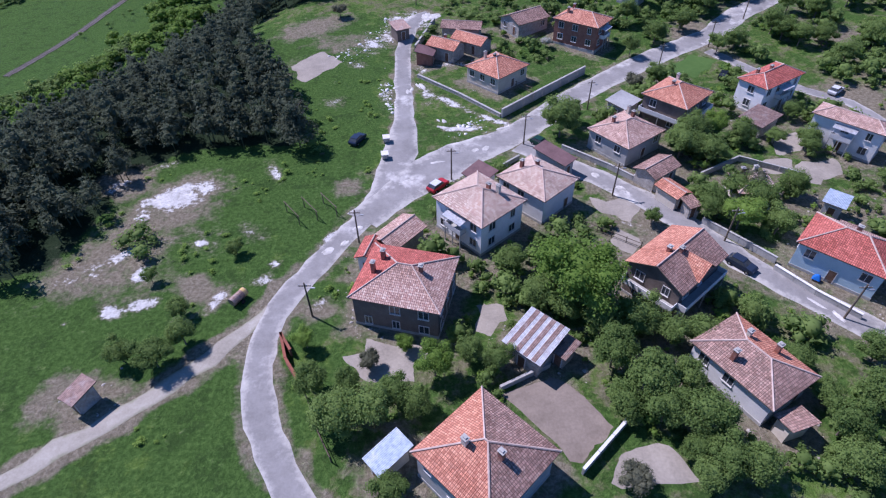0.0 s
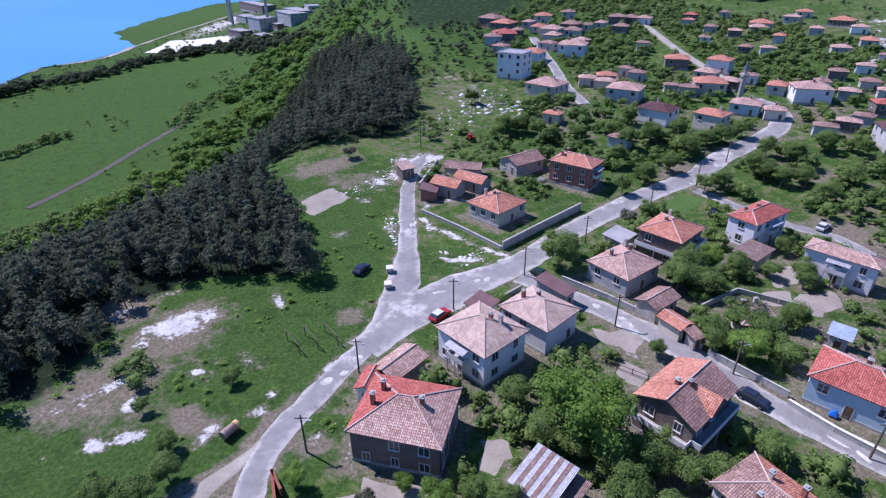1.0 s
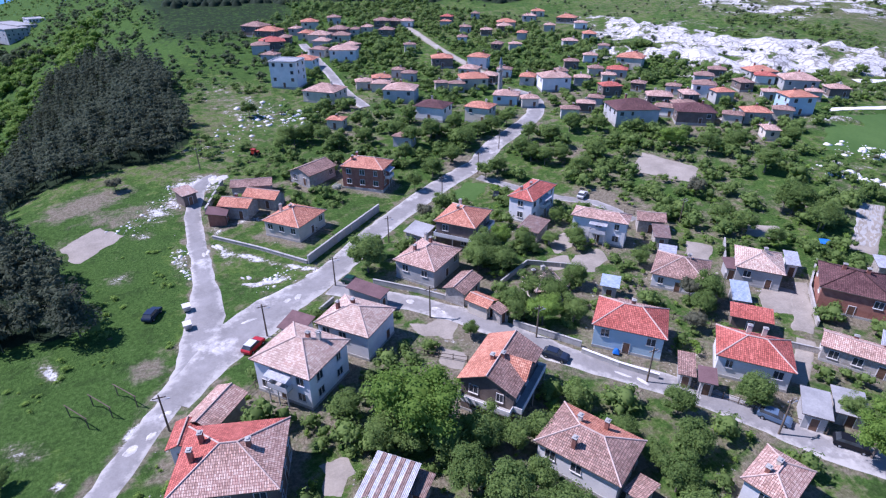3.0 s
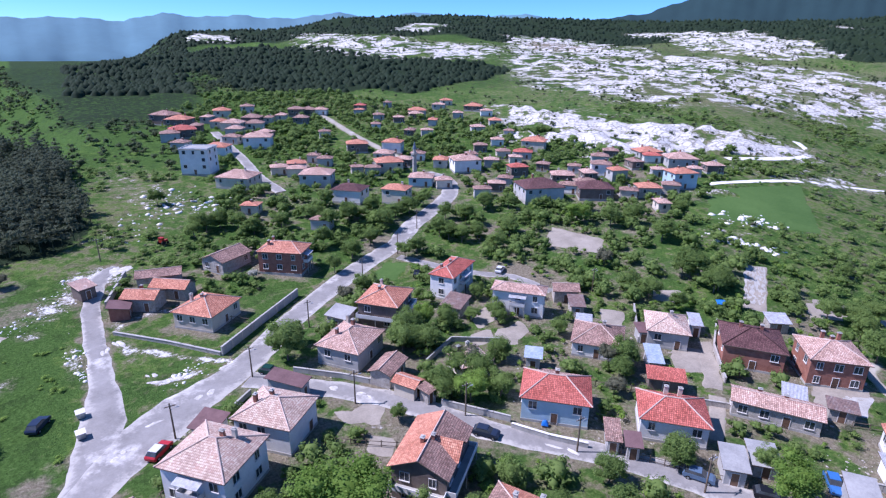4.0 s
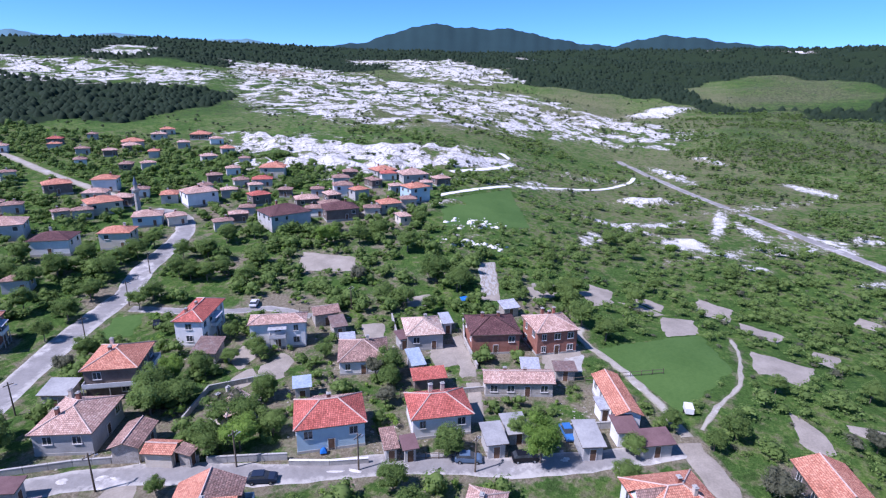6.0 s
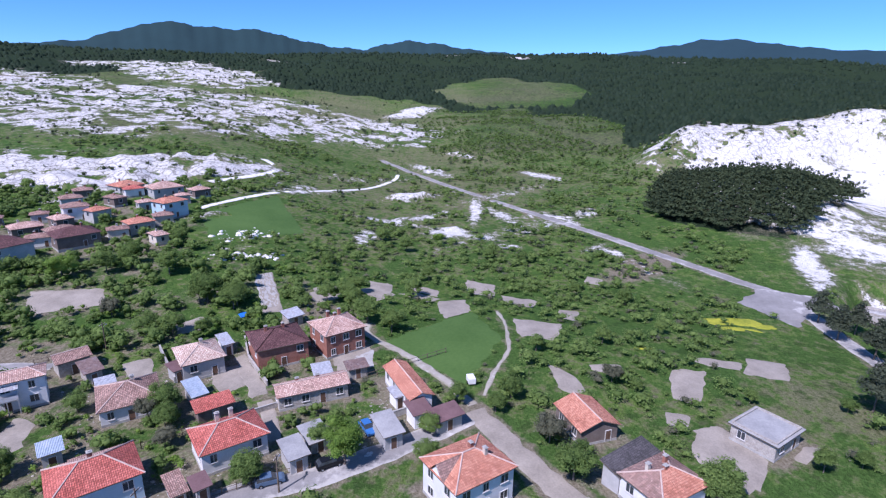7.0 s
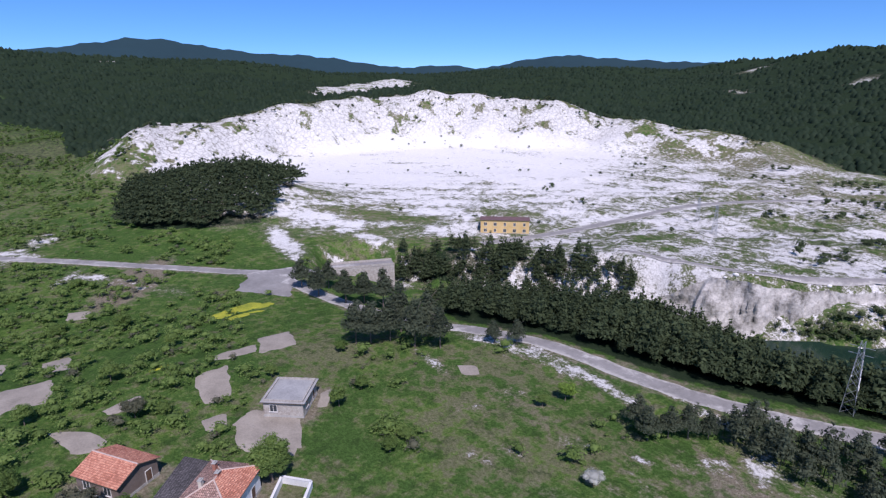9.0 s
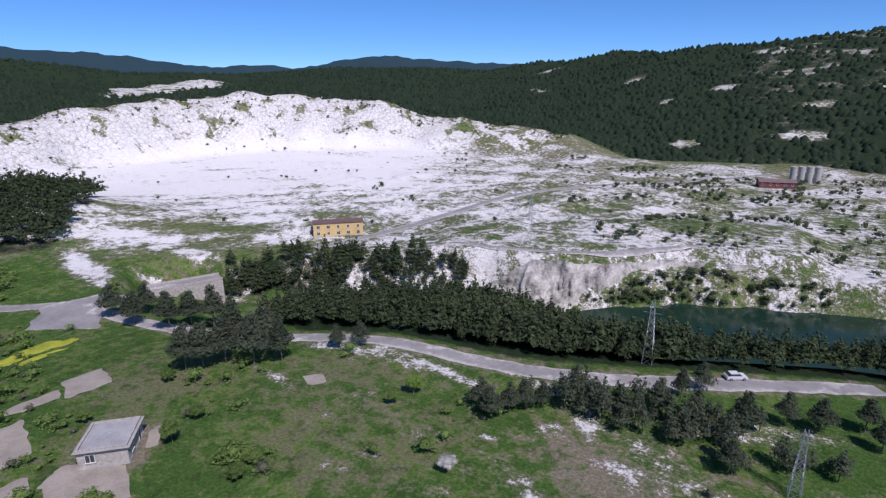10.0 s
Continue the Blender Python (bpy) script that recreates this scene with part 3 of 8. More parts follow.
CHALK_GULLY = [(-5, -95, 20, 4, 20, 0.36), (-20, -80, 14, 6, 15, 0.34), (36, -58, 5, 2, 10, 0.36), (100, -132, 40, 4, -12, 0.5), (60, -142, 34, 3.5, 4, 0.45), (20, -150, 30, 4, 5, 0.45), (140, -150, 22, 10, -30, 0.38), (155, -130, 12, 8, -20, 0.42), (60, -186, 70, 12, 4, 0.36), (20, -215, 60, 16, 10, 0.45), (0, -250, 60, 40, 0, 0.3), (-20, -330, 40, 22, 0, 0.34), (-60, -420, 60, 30, 0, 0.3), (60, -175, 40, 6, 0, 0.5)]
CHALK_TERRACE = [(116, -147, 20, 3.5, -28, 0.6), (88, -161, 16, 3.0, -22, 0.6), (-41, -378, 34, 12, 0, 0.6), (2, -388, 30, 10, 0, 0.5), (-10, -180, 40, 8, -10, 0.4), (725, 144, 19.1, 75.9, -109, 0.5), (290, 59, 13.0, 9.2, -46, 0.5), (225, 30, 10.4, 10.2, -70, 0.55), (271, 22, 39.3, 3.4, -176, 0.5), (191, -45, 24.1, 5.6, -156, 0.26), (210, -37, 11.1, 3.5, -157, 0.4), (202, -104, 30.6, 6.3, 165, 0.55), (184, -135, 13.2, 6.1, -173, 0.6), (204, -137, 8.5, 10.2, -152, 0.55)]
CHALK_VALLEY = [(397, -14, 29.3, 9.4, -139, 0.45), (464, 51, 20.8, 8.2, -133, 0.45), (184, -116, 9.5, 1.7, -136, 0.5), (265, 9, 20.6, 5.4, -155, 0.42), (264, -19, 19.4, 4.5, -148, 0.42), (396, 66, 34.7, 10.4, -144, 0.42), (209, 3, 5.8, 4.4, -78, 0.5), (77, -89, 14.0, 2.8, -173, 0.5), (79, -72, 6.8, 1.9, 167, 0.42), (2000, 175, 150, 70, -85, 0.45), (1930, 40, 60, 50, -88, 0.42), (1420, 760, 70, 50, -60, 0.5), (1560, 700, 40, 40, -65, 0.45), (1600, 560, 80, 50, -70, 0.42)]
CHALK_SKYLINE = [(1180, 1560, 70, 60, -40, 0.42), (1900, -520, 110, 40, -105, 0.4), (900, -1520, 40, 40, 30, 0.4), (640, -1700, 40, 40, 20, 0.35), (180, -1018, 20, 34, -10, 0.5), (49, -561, 18, 12, 0, 0.55), (29, -812, 22, 20, 0, 0.5), (473, -1480, 26, 50, -20, 0.5), (384, -1115, 60, 24, -60, 0.42), (-44, -583, 30, 12, 5, 0.55), (92, -765, 16, 14, 0, 0.45), (-62, -689, 22, 14, 10, 0.5), (-17, -1137, 40, 26, 0, 0.5), (-60, -900, 60, 18, 15, 0.45)]
CHALK_SPOTS = CHALK_MEADOW + CHALK_BANKS + CHALK_LANES + CHALK_PLATEAU + CHALK_SLOPES + CHALK_ROADSIDE + CHALK_GULLY + CHALK_TERRACE + CHALK_VALLEY + CHALK_SKYLINE
SOIL_MEADOW = [(-46, 72, 13, 9, 50, 0.6), (-50, 60, 12, 8, 35, 0.6), (-43, 55, 9, 4, 30, 0.42), (-33, 51, 7, 3, 45, 0.42), (-47, 37, 5, 3, 70, 0.55), (-33, 150, 14, 7, 35, 0.62), (690, 750, 170, 80, 60, 0.6), (12, -72, 22, 10, -30, 0.5), (52, -72, 10, 5, 0, 0.36), (-44.4, 76.7, 8.7, 6.9, 35, 0.66), (-49.0, 66.5, 7.4, 8.2, 33, 0.5), (-49.8, 59.7, 9.1, 6.0, 31, 0.54)]
SOIL_BANKS = [(-35.3, 54.0, 3.3, 4.0, 51, 0.62), (-31.5, 52.0, 3.8, 2.1, 68, 0.60), (-55.8, 80.4, 5.7, 6.4, 38, 0.65), (-53.2, 55.9, 3.9, 4.3, 57, 0.56), (-16.8, 49.4, 3.7, 2.5, 49, 0.55), (-25.1, 46.0, 4.3, 1.9, 54, 0.65), (-16.4, 77.8, 3.7, 3.6, 66, 0.58), (-25, 140, 12, 8, 20, 0.45), (-33, 127, 8, 7, 0, 0.4), (3, 97, 9, 9, 0, 0.2), (-14, 80, 2, 8, 10, 0.3), (65, 25, 20, 20, 0, 0.12)]
SOIL_VILLAGE = [(75, 70, 20, 20, 0, 0.12), (120, 100, 30, 20, 0, 0.18), (196, -46, 28, 9, -36, 0.85), (40, -85, 30, 14, -20, 0.25), (0, -80, 30, 14, 0, 0.3), (30, -230, 30, 10, 0, 0.4), (-48, 52, 20, 12, 30, 0.15), (250, 20, 90, 40, -35, 0.2), (330, 60, 90, 50, -35, 0.2), (60, -240, 120, 60, 0, 0.25), (5, 215, 20, 60, 10, 0.15)]
SOIL_SPOTS = SOIL_MEADOW + SOIL_BANKS + SOIL_VILLAGE
# the village with its gardens
VILLAGE = [(8, 34), (60, 18), (95, 30), (120, 25), (150, 60), (160, 100), (240, 120), (255, 165), (200, 240), (150, 420), (60, 420), (25, 330), (40, 215), (18, 170), (12, 125), (60, 150), (20, 96), (26, 84), (6, 80), (-10, 58), (-12, 36)]
# outlines of the dark pine woods
PINES_WEST = [(-104, 50), (-74, 52), (-57, 58), (-56, 66), (-55, 76), (-53, 84), (-49, 89), (-41, 91), (-28, 91), (-26, 96), (-30, 107), (-38, 122), (-47, 140), (-54, 162), (-34, 170), (-16, 170), (-7, 184), (-10, 214), (-23, 322), (-61, 390), (-84, 390), (-96, 300), (-100, 230), (-98, 160), (-104, 110)]
PINES_QUARRY = [(300, -66), (262, -68), (243, -89), (233, -109), (255, -128), (286, -160), (340, -180), (380, -172), (392, -140), (380, -105), (340, -80)]
PINES_GULLY = [(112, -100), (105, -126), (80, -140), (48, -145), (24, -141), (8, -134), (-6, -133), (-30, -140), (-60, -150), (-150, -170), (-150, -138), (-90, -130), (-28, -127), (-3, -116), (17, -108), (40, -101), (69, -101), (92, -93)]
PINES_TERRACE = [(161, -126), (116, -147), (79, -161), (84, -172), (122, -160), (166, -136)]
PINES_ROAD = [(34, -92), (10, -96), (-20, -98), (-60, -100), (-60, -88), (-30, -84), (0, -84), (24, -86)]
WOOD_NORTH = [(-10, 759), (60, 900), (152, 1014), (320, 1044), (303, 739), (395, 539), (309, 413), (210, 399), (81, 438), (96, 591), (29, 672)]
# bare chalk: the ridge behind the village, the hills beyond it, the far bands and cliffs
CHALK_RIDGE = [(230, 306), (250, 272), (259, 215), (286, 179), (289, 155), (271, 144), (228, 155), (202, 182), (203, 220), (220, 269)]
CHALK_HILLS = [(747, 954), (887, 896), (700, 560), (671, 313), (647, 235), (607, 130), (600, 95), (514, 107), (492, 152), (426, 210), (336, 255), (316, 345), (445, 547)]
CHALK_BAND = [(1184, 1024), (1325, 940), (1126, 570), (874, 406), (787, 432), (812, 563)]
CHALK_CLIFFS = [(480, 1500), (435, 1085), (481, 912), (582, 796), (448, 612), (345, 654), (303, 739), (340, 1050)]
CHALK_FAR = [(164, 1249), (300, 1952), (386, 1888), (245, 1229)]
CHALK_GAP = [(1153, -697), (1400, -1150), (1179, -1005), (1028, -745), (971, -606)]
CHALK_CAP = [(625, 1239), (773, 1397), (809, 1308), (557, 984)]
CHALK_LEFT = [(470, -108), (470, -155), (458, -195), (446, -224), (428, -142), (414, -105)]
# by bearing: where the far pine woods begin
WOOD_EDGE = [(56, 1500), (62, 1350), (66, 960), (72, 890), (78, 850), (86, 770), (95, 730), (99, 690), (101, 500), (104, 478), (112, 515), (158, 600), (162, 570), (166, 545), (172, 520), (180, 500), (206, 480)]


def spots(x, y, items):
    total = np.zeros(np.shape(x))
    for cx, cy, a, b, turn, strength in items:
        c, s = math.cos(radians(turn)), math.sin(radians(turn))
        u, v = ((x - cx) * c + (y - cy) * s) / a, (-(x - cx) * s + (y - cy) * c) / b
        total = np.maximum(total, strength * np.clip(1.45 - np.hypot(u, v), 0, 1))
    return total


def bearing(x, y):
    az = np.degrees(np.arctan2(x, y))
    return np.where(az < -100, az + 360, az)


def chalk_at(x, y):
    r, az = np.hypot(x, y), bearing(x, y)
    q = inside(x, y, QUARRY)
    c = spots(x, y, CHALK_SPOTS) * (1 + 0.3 * smooth(60, 75, az) * smooth(125, 110, az)) * (0.86 + 0.26 * waves(x, y, 5, 45) + 0.14 * waves(x, y, 2.2, 43))
    streak = waves(np.radians(az) * 90, r, 8, 14)
    floor_q = smooth(-26, 4, q) * (0.35 + 0.22 * smooth(240, 400, r) + 0.13 * streak + 0.09 * waves(x, y, 40, 15) + 0.09 * waves(x, y, 5, 13))
    face = smooth(-88, -64, q + 8 * waves(x, y, 20, 76)) * smooth(14, 4, q) * smooth(330, 400, r) * (0.58 + 0.14 * waves(x, y, 8, 16) - 0.22 * smooth(-36, -60, q) * smooth(-0.1, 0.4, waves(x, y, 9, 77) + 0.5 * waves(x, y, 4, 75)))
    c = np.maximum(c, np.maximum(floor_q, face) * smooth(102, 107, az) * (1 - 0.5 * smooth(146, 160, az)) * (1 - smooth(168, 182, az)))
    c = np.maximum(c, smooth(-5, 7, inside(x, y, CHALK_RIDGE) + 4 * waves(x, y, 12, 17)) * (0.60 + 0.14 * waves(x, y, 7, 26)))
    for outline, soft, strength in ((CHALK_HILLS, 60, 0.40), (CHALK_BAND, 40, 0.52), (CHALK_CLIFFS, 60, 0.36), (CHALK_FAR, 30, 0.5), (CHALK_GAP, 25, 0.6), (CHALK_CAP, 30, 0.5), (CHALK_LEFT, 14, 0.52)):
        c = np.maximum(c, smooth(-soft, soft, inside(x, y, outline)) * (strength - 0.10 + 0.26 * waves(x * 1.0, y * 0.6, 36, 18) + 0.2 * waves(x, y, 15, 19)))
    south = smooth(128, 150, az) * smooth(205, 190, az) * smooth(172, 190, r) * smooth(560, 470, r)
    south = south * (1 - 0.12 * smooth(158, 170, az))
    c = np.maximum(c, south * (0.41 + 0.16 * waves(x, y, 26, 24) + 0.14 * waves(x, y, 9, 25)))
    return np.maximum(c, hill_rock(x, y))


def hill_rock(x, y):
    r, az = np.hypot(x, y), bearing(x, y)
    return smooth(176, 182, az) * smooth(214, 204, az) * smooth(560, 680, r) * smooth(1500, 1250, r) * (0.17 + 0.26 * waves(x, y * 0.6, 42, 28) + 0.14 * waves(x, y, 15, 29))


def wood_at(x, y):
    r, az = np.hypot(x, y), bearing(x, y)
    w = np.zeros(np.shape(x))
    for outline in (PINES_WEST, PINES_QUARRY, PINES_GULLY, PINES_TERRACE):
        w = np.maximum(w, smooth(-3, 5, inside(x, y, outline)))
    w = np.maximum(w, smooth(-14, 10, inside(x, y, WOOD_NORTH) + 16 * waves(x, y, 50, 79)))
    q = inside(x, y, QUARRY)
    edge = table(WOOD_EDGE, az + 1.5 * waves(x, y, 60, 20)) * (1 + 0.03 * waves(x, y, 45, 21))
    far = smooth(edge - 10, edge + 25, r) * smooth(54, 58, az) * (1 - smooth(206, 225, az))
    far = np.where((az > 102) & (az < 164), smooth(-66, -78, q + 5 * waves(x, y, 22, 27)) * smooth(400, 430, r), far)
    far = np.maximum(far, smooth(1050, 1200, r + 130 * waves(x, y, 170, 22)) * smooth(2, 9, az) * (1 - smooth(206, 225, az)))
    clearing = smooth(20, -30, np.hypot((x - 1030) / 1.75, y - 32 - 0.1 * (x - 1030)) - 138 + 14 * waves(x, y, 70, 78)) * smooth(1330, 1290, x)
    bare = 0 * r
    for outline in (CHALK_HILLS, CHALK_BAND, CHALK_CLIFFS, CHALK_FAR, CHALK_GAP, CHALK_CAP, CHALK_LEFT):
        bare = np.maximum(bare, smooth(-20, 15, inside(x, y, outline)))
    # shrub slopes take a share of the canopy's dark tone as well
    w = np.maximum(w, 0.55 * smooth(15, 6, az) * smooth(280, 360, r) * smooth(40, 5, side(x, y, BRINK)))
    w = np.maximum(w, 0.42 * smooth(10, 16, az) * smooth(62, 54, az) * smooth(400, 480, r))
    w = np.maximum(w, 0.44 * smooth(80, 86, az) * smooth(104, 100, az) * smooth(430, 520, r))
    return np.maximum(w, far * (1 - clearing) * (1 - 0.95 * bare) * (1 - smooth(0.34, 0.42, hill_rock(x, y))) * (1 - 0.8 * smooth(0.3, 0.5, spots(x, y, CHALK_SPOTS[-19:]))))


def make_land():
    """One sheet of ground from under the village to the far hills."""
    turns, rings = 600, 500
    rad = 4.0 * (4700 / 4.0) ** (np.arange(rings) / (rings - 1))
    rad[0] = 0.002
    ang = np.arange(turns) * 2 * np.pi / turns
    x, y = (rad[:, None] * np.sin(ang)).ravel(), (rad[:, None] * np.cos(ang)).ravel()
    z = height(x, y)
    chalk = chalk_at(x, y)
    r = np.hypot(x, y)
    q = inside(x, y, QUARRY)
    near_way = smooth(3.5, 13, np.minimum(np.abs(side(x, y, QUARRY_ROAD)), np.abs(side(x, y, TERRACE_TRACK))))
    z = z + near_way * np.clip(chalk - 0.15, 0, 0.4) * (2.0 * waves(x, y, 9, 31) + 1.2 * waves(x, y, 4.5, 32)) * smooth(140, 300, r) * smooth(30, 5, np.abs(q - 20))
    z = z + np.clip(chalk - 0.2, 0, 0.3) * 16 * np.abs(waves(x, y, 16, 33)) * smooth(180, 300, r) * smooth(92, 80, bearing(x, y))
    z = z + near_way * smooth(126, 140, bearing(x, y)) * smooth(186, 176, bearing(x, y)) * smooth(205, 240, r) * smooth(430, 380, r) * (1.6 * np.abs(waves(x, y, 13, 34)) + 0.9 * waves(x, y, 5, 35))
    i, j = np.meshgrid(np.arange(rings - 1), np.arange(turns), indexing="ij")
    n = (j + 1) % turns
    quads = np.stack([i * turns + j, i * turns + n, (i + 1) * turns + n, (i + 1) * turns + j], -1).reshape(-1, 4)[:, ::-1]
    me = arrays("ground", np.stack([x, y, z], -1), quads, LAND)
    az = bearing(x, y)
    soil = np.maximum(spots(x, y, SOIL_SPOTS), smooth(-6, 10, inside(x, y, VILLAGE)) * (0.36 + 0.26 * waves(x, y, 13, 42)) * smooth(330, 220, r))
    for pts, w, strength in ((LANE, 3.0, 0.5), (LEFT_TRACK, 2.6, 0.62), (STREET, 4.2, 0.5), (ROAD_EAST, 4.6, 0.45), (DIRT_ROAD, 3.6, 0.55), (MEADOW_TRACK, 2.0, 0.45), (FIELD_PATH, 1.4, 0.4), (VALLEY_ROAD, 4.4, 0.45), (SIDE_LANE, 2.8, 0.5)):
        soil = np.maximum(soil, strength * smooth(w + 1.2, w - 0.9, np.abs(side(x, y, pts)) + 0.8 * waves(x, y, 3, 44)))
    for hx, hy, turn, w, d in HOUSES:
        near = np.nonzero((np.abs(x - hx) < 16) & (np.abs(y - hy) < 16))[0]
        if len(near) and hx * hx + hy * hy < 160 ** 2:
            c, s = math.cos(radians(turn)), math.sin(radians(turn))
            u, v = np.abs((x[near] - hx) * c + (y[near] - hy) * s) - w / 2, np.abs(-(x[near] - hx) * s + (y[near] - hy) * c) - d / 2
            soil[near] = np.maximum(soil[near], 0.56 * smooth(5.5, 0.8, np.maximum(u, v)))
    dry = -0.04 + 0.12 * waves(x, y, 90, 41) - 0.25 * smooth(14, 6, az) * smooth(230, 280, r) - 0.3 * smooth(-8, -22, x) * smooth(170, 140, r) + (0.09 + 0.16 * waves(x, y, 24, 47) + 0.08 * waves(x, y, 9, 46)) * smooth(96, 116, az) * smooth(150, 125, r) + 0.14 * smooth(220, 420, r) * smooth(30, 60, az) - 0.3 * smooth(20, 60, side(x, y, BRINK))
    q = inside(x, y, QUARRY)
    rugged = 0 * r
    for outline in (CHALK_HILLS, CHALK_BAND, CHALK_CLIFFS, CHALK_FAR, CHALK_GAP, CHALK_RIDGE, CHALK_CAP, CHALK_LEFT):
        rugged = np.maximum(rugged, smooth(-60, 10, inside(x, y, outline)))
    # on the face, dark cracks also paint in strata and gully shade
    scarp = smooth(-8, -26, q) * smooth(-98, -74, q) * smooth(102, 107, az) * smooth(166, 160, az) * smooth(380, 420, r)
    rugged = np.maximum(rugged, 0.75 * scarp)
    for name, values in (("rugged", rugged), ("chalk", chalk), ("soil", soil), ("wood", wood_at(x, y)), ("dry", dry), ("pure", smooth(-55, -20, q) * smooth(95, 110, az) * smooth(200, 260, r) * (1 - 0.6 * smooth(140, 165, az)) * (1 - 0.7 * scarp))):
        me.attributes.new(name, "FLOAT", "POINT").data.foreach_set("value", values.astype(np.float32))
    me.polygons.foreach_set("use_smooth", np.ones(len(me.polygons), bool))
    return tagged(new("ground", me), "grassy plateau with chalk outcrops and distant hills", "ground", kind="structure")


def resample(pts, gap):
    """A smooth line through the points, with a point at every gap metres."""
    p = [Vector((*q, 0)) for q in pts]
    p = [p[0] * 2 - p[1], *p, p[-1] * 2 - p[-2]]
    out = []
    for a, b, c, d in zip(p, p[1:], p[2:], p[3:]):
        n = max(2, int((c - b).length / gap))
        for k in range(n):
            u = k / n
            out.append(0.5 * (2 * b + (c - a) * u + (2 * a - 5 * b + 4 * c - d) * u * u + (3 * b - a - 3 * c + d) * u ** 3))
    return out + [p[-2]]


def strip(name, pts, width, mat, label, category, lift=0.07, gap=2.0, ragged=0.25, wide=None):
    """A road or track laid along a line; wide: extra widths, as (metres along, half width, spread)."""
    rng = random.Random(name)
    line = resample(pts, gap)
    cols, v, f, along = 8, [], [], 0.0
    for k, c in enumerate(line):
        t = (line[min(k + 1, len(line) - 1)] - line[max(k - 1, 0)]).normalized()
        nrm = Vector((-t.y, t.x, 0))
        along += (c - line[k - 1]).length if k else 0
        half = width / 2 + sum(e * math.exp(-((along - a) / s) ** 2) for a, e, s in (wide or ()))
        lo, hi = -half + rng.uniform(-ragged, ragged), half + rng.uniform(-ragged, ragged)
        for j in range(cols + 1):
            u = lo + (hi - lo) * j / cols
            q = c + nrm * u
            v.append((q.x, q.y, lift - (0.12 if j in (0, cols) else 0)))
    for k in range(len(line) - 1):
        for j in range(cols):
            a = k * (cols + 1) + j
            f.append((a + 1, a, a + cols + 1, a + cols + 2))
    v = np.array(v)
    v[:, 2] += height(v[:, 0], v[:, 1])
    me = arrays(name, v, f, mat)
    me.attributes.new("edge", "FLOAT", "POINT").data.foreach_set("value", np.tile(np.abs(np.linspace(-1, 1, cols + 1)), len(line)).astype(np.float32))
    return tagged(new(name, me), label, category, kind="structure")


def field(label, mat, q, lift=0.06):
    """A plot of four corners, with an uneven edge."""
    PLOTS.append(q)
    c = [Vector((*p, 0)) for p in q]
    n = max(4, min(40, int(max((c[1] - c[0]).length, (c[2] - c[1]).length) / 1.2)))
    v, f = [], []
    for i in range(n + 1):
        for j in range(n + 1):
            a, b = i / n, j / n
            p = (c[0] * (1 - a) + c[1] * a) * (1 - b) + (c[3] * (1 - a) + c[2] * a) * b
            edge = i in (0, n) or j in (0, n)
            w = 0.5 * min(1.0, (c[1] - c[0]).length / 12)
            p = p + Vector((noise.noise(p * 0.35), noise.noise(p * 0.35 + Vector((9, 9, 0))), 0)) * (w * 2.2)
            v.append((p.x, p.y, lift + (0.03 * noise.noise(p * 2) if not edge else -0.1)))
    for i in range(n):
        for j in range(n):
            a = i * (n + 1) + j
            f.append((a, a + n + 1, a + n + 2, a + 1))
    v = np.array(v)
    v[:, 2] += height(v[:, 0], v[:, 1])
    me = arrays("field", v, f, mat)
    if me.polygons[0].normal.z < 0:
        me.flip_normals()
    return tagged(new("field", me), label, "field", kind="structure")


strip("lane", LANE, 4.2, ASPHALT, "grey worn asphalt lane with chalky edges", "road", lift=0.075, wide=[(72, 1.6, 10)])
strip("road_east", ROAD_EAST, 6.6, ASPHALT, "wide grey asphalt road through the village", "road", lift=0.09, wide=[(20, 1.9, 11)])
strip("street", STREET, 5.2, ASPHALT, "dusty grey village street", "road", lift=0.08)
strip("side_lane", SIDE_LANE, 3.2, ASPHALT, "narrow grey side lane", "road")
strip("dirt_road", DIRT_ROAD, 4.6, SOIL, "beige unpaved road beside the last houses", "road", ragged=0.5)
strip("meadow_track", MEADOW_TRACK, 2.2, DUST, "pale wheel track along a meadow", "track", ragged=0.4)
strip("field_path", FIELD_PATH, 1.0, DUST, "narrow pale footpath through the fields", "path", ragged=0.25)
strip("left_track", LEFT_TRACK, 2.9, DUST, "pale dusty track over the meadow", "track", lift=0.02, ragged=0.5)
strip("valley_road", VALLEY_ROAD, 5.5, ASPHALT, "grey asphalt road winding along the valley", "road", ragged=0.3)
strip("bridge_road", BRIDGE_ROAD, 5.0, ASPHALT, "grey road leading to an arched bridge", "road", lift=0.1, wide=[(4, 5, 8)])
strip("quarry_road", QUARRY_ROAD, 6.0, ASPHALT, "grey haul road across the quarry floor", "road", lift=0.25, gap=4)
strip("terrace_track", TERRACE_TRACK, 3.0, ASPHALT, "grey track along the quarry terrace", "track", lift=0.2, gap=3)
strip("chalk_track", CHALK_TRACK, 4.0, CHALK, "white chalk track curving under the ridge", "track", lift=0.3)
strip("chalk_track_low", CHALK_TRACK_B, 2.6, CHALK, "white chalk track across dry grass", "track", lift=0.25)
strip("north_street", NORTH_STREET, 4.5, ASPHALT, "pale straight village street between houses", "road", lift=0.2)
strip("upper_street", UPPER_STREET, 4.5, DUST, "pale upper village street", "road", lift=0.25)
strip("railway_bed", RAILWAY, 3.0, BALLAST, "dark gravel bed of a single railway line", "railway", lift=0.3, ragged=0.3)
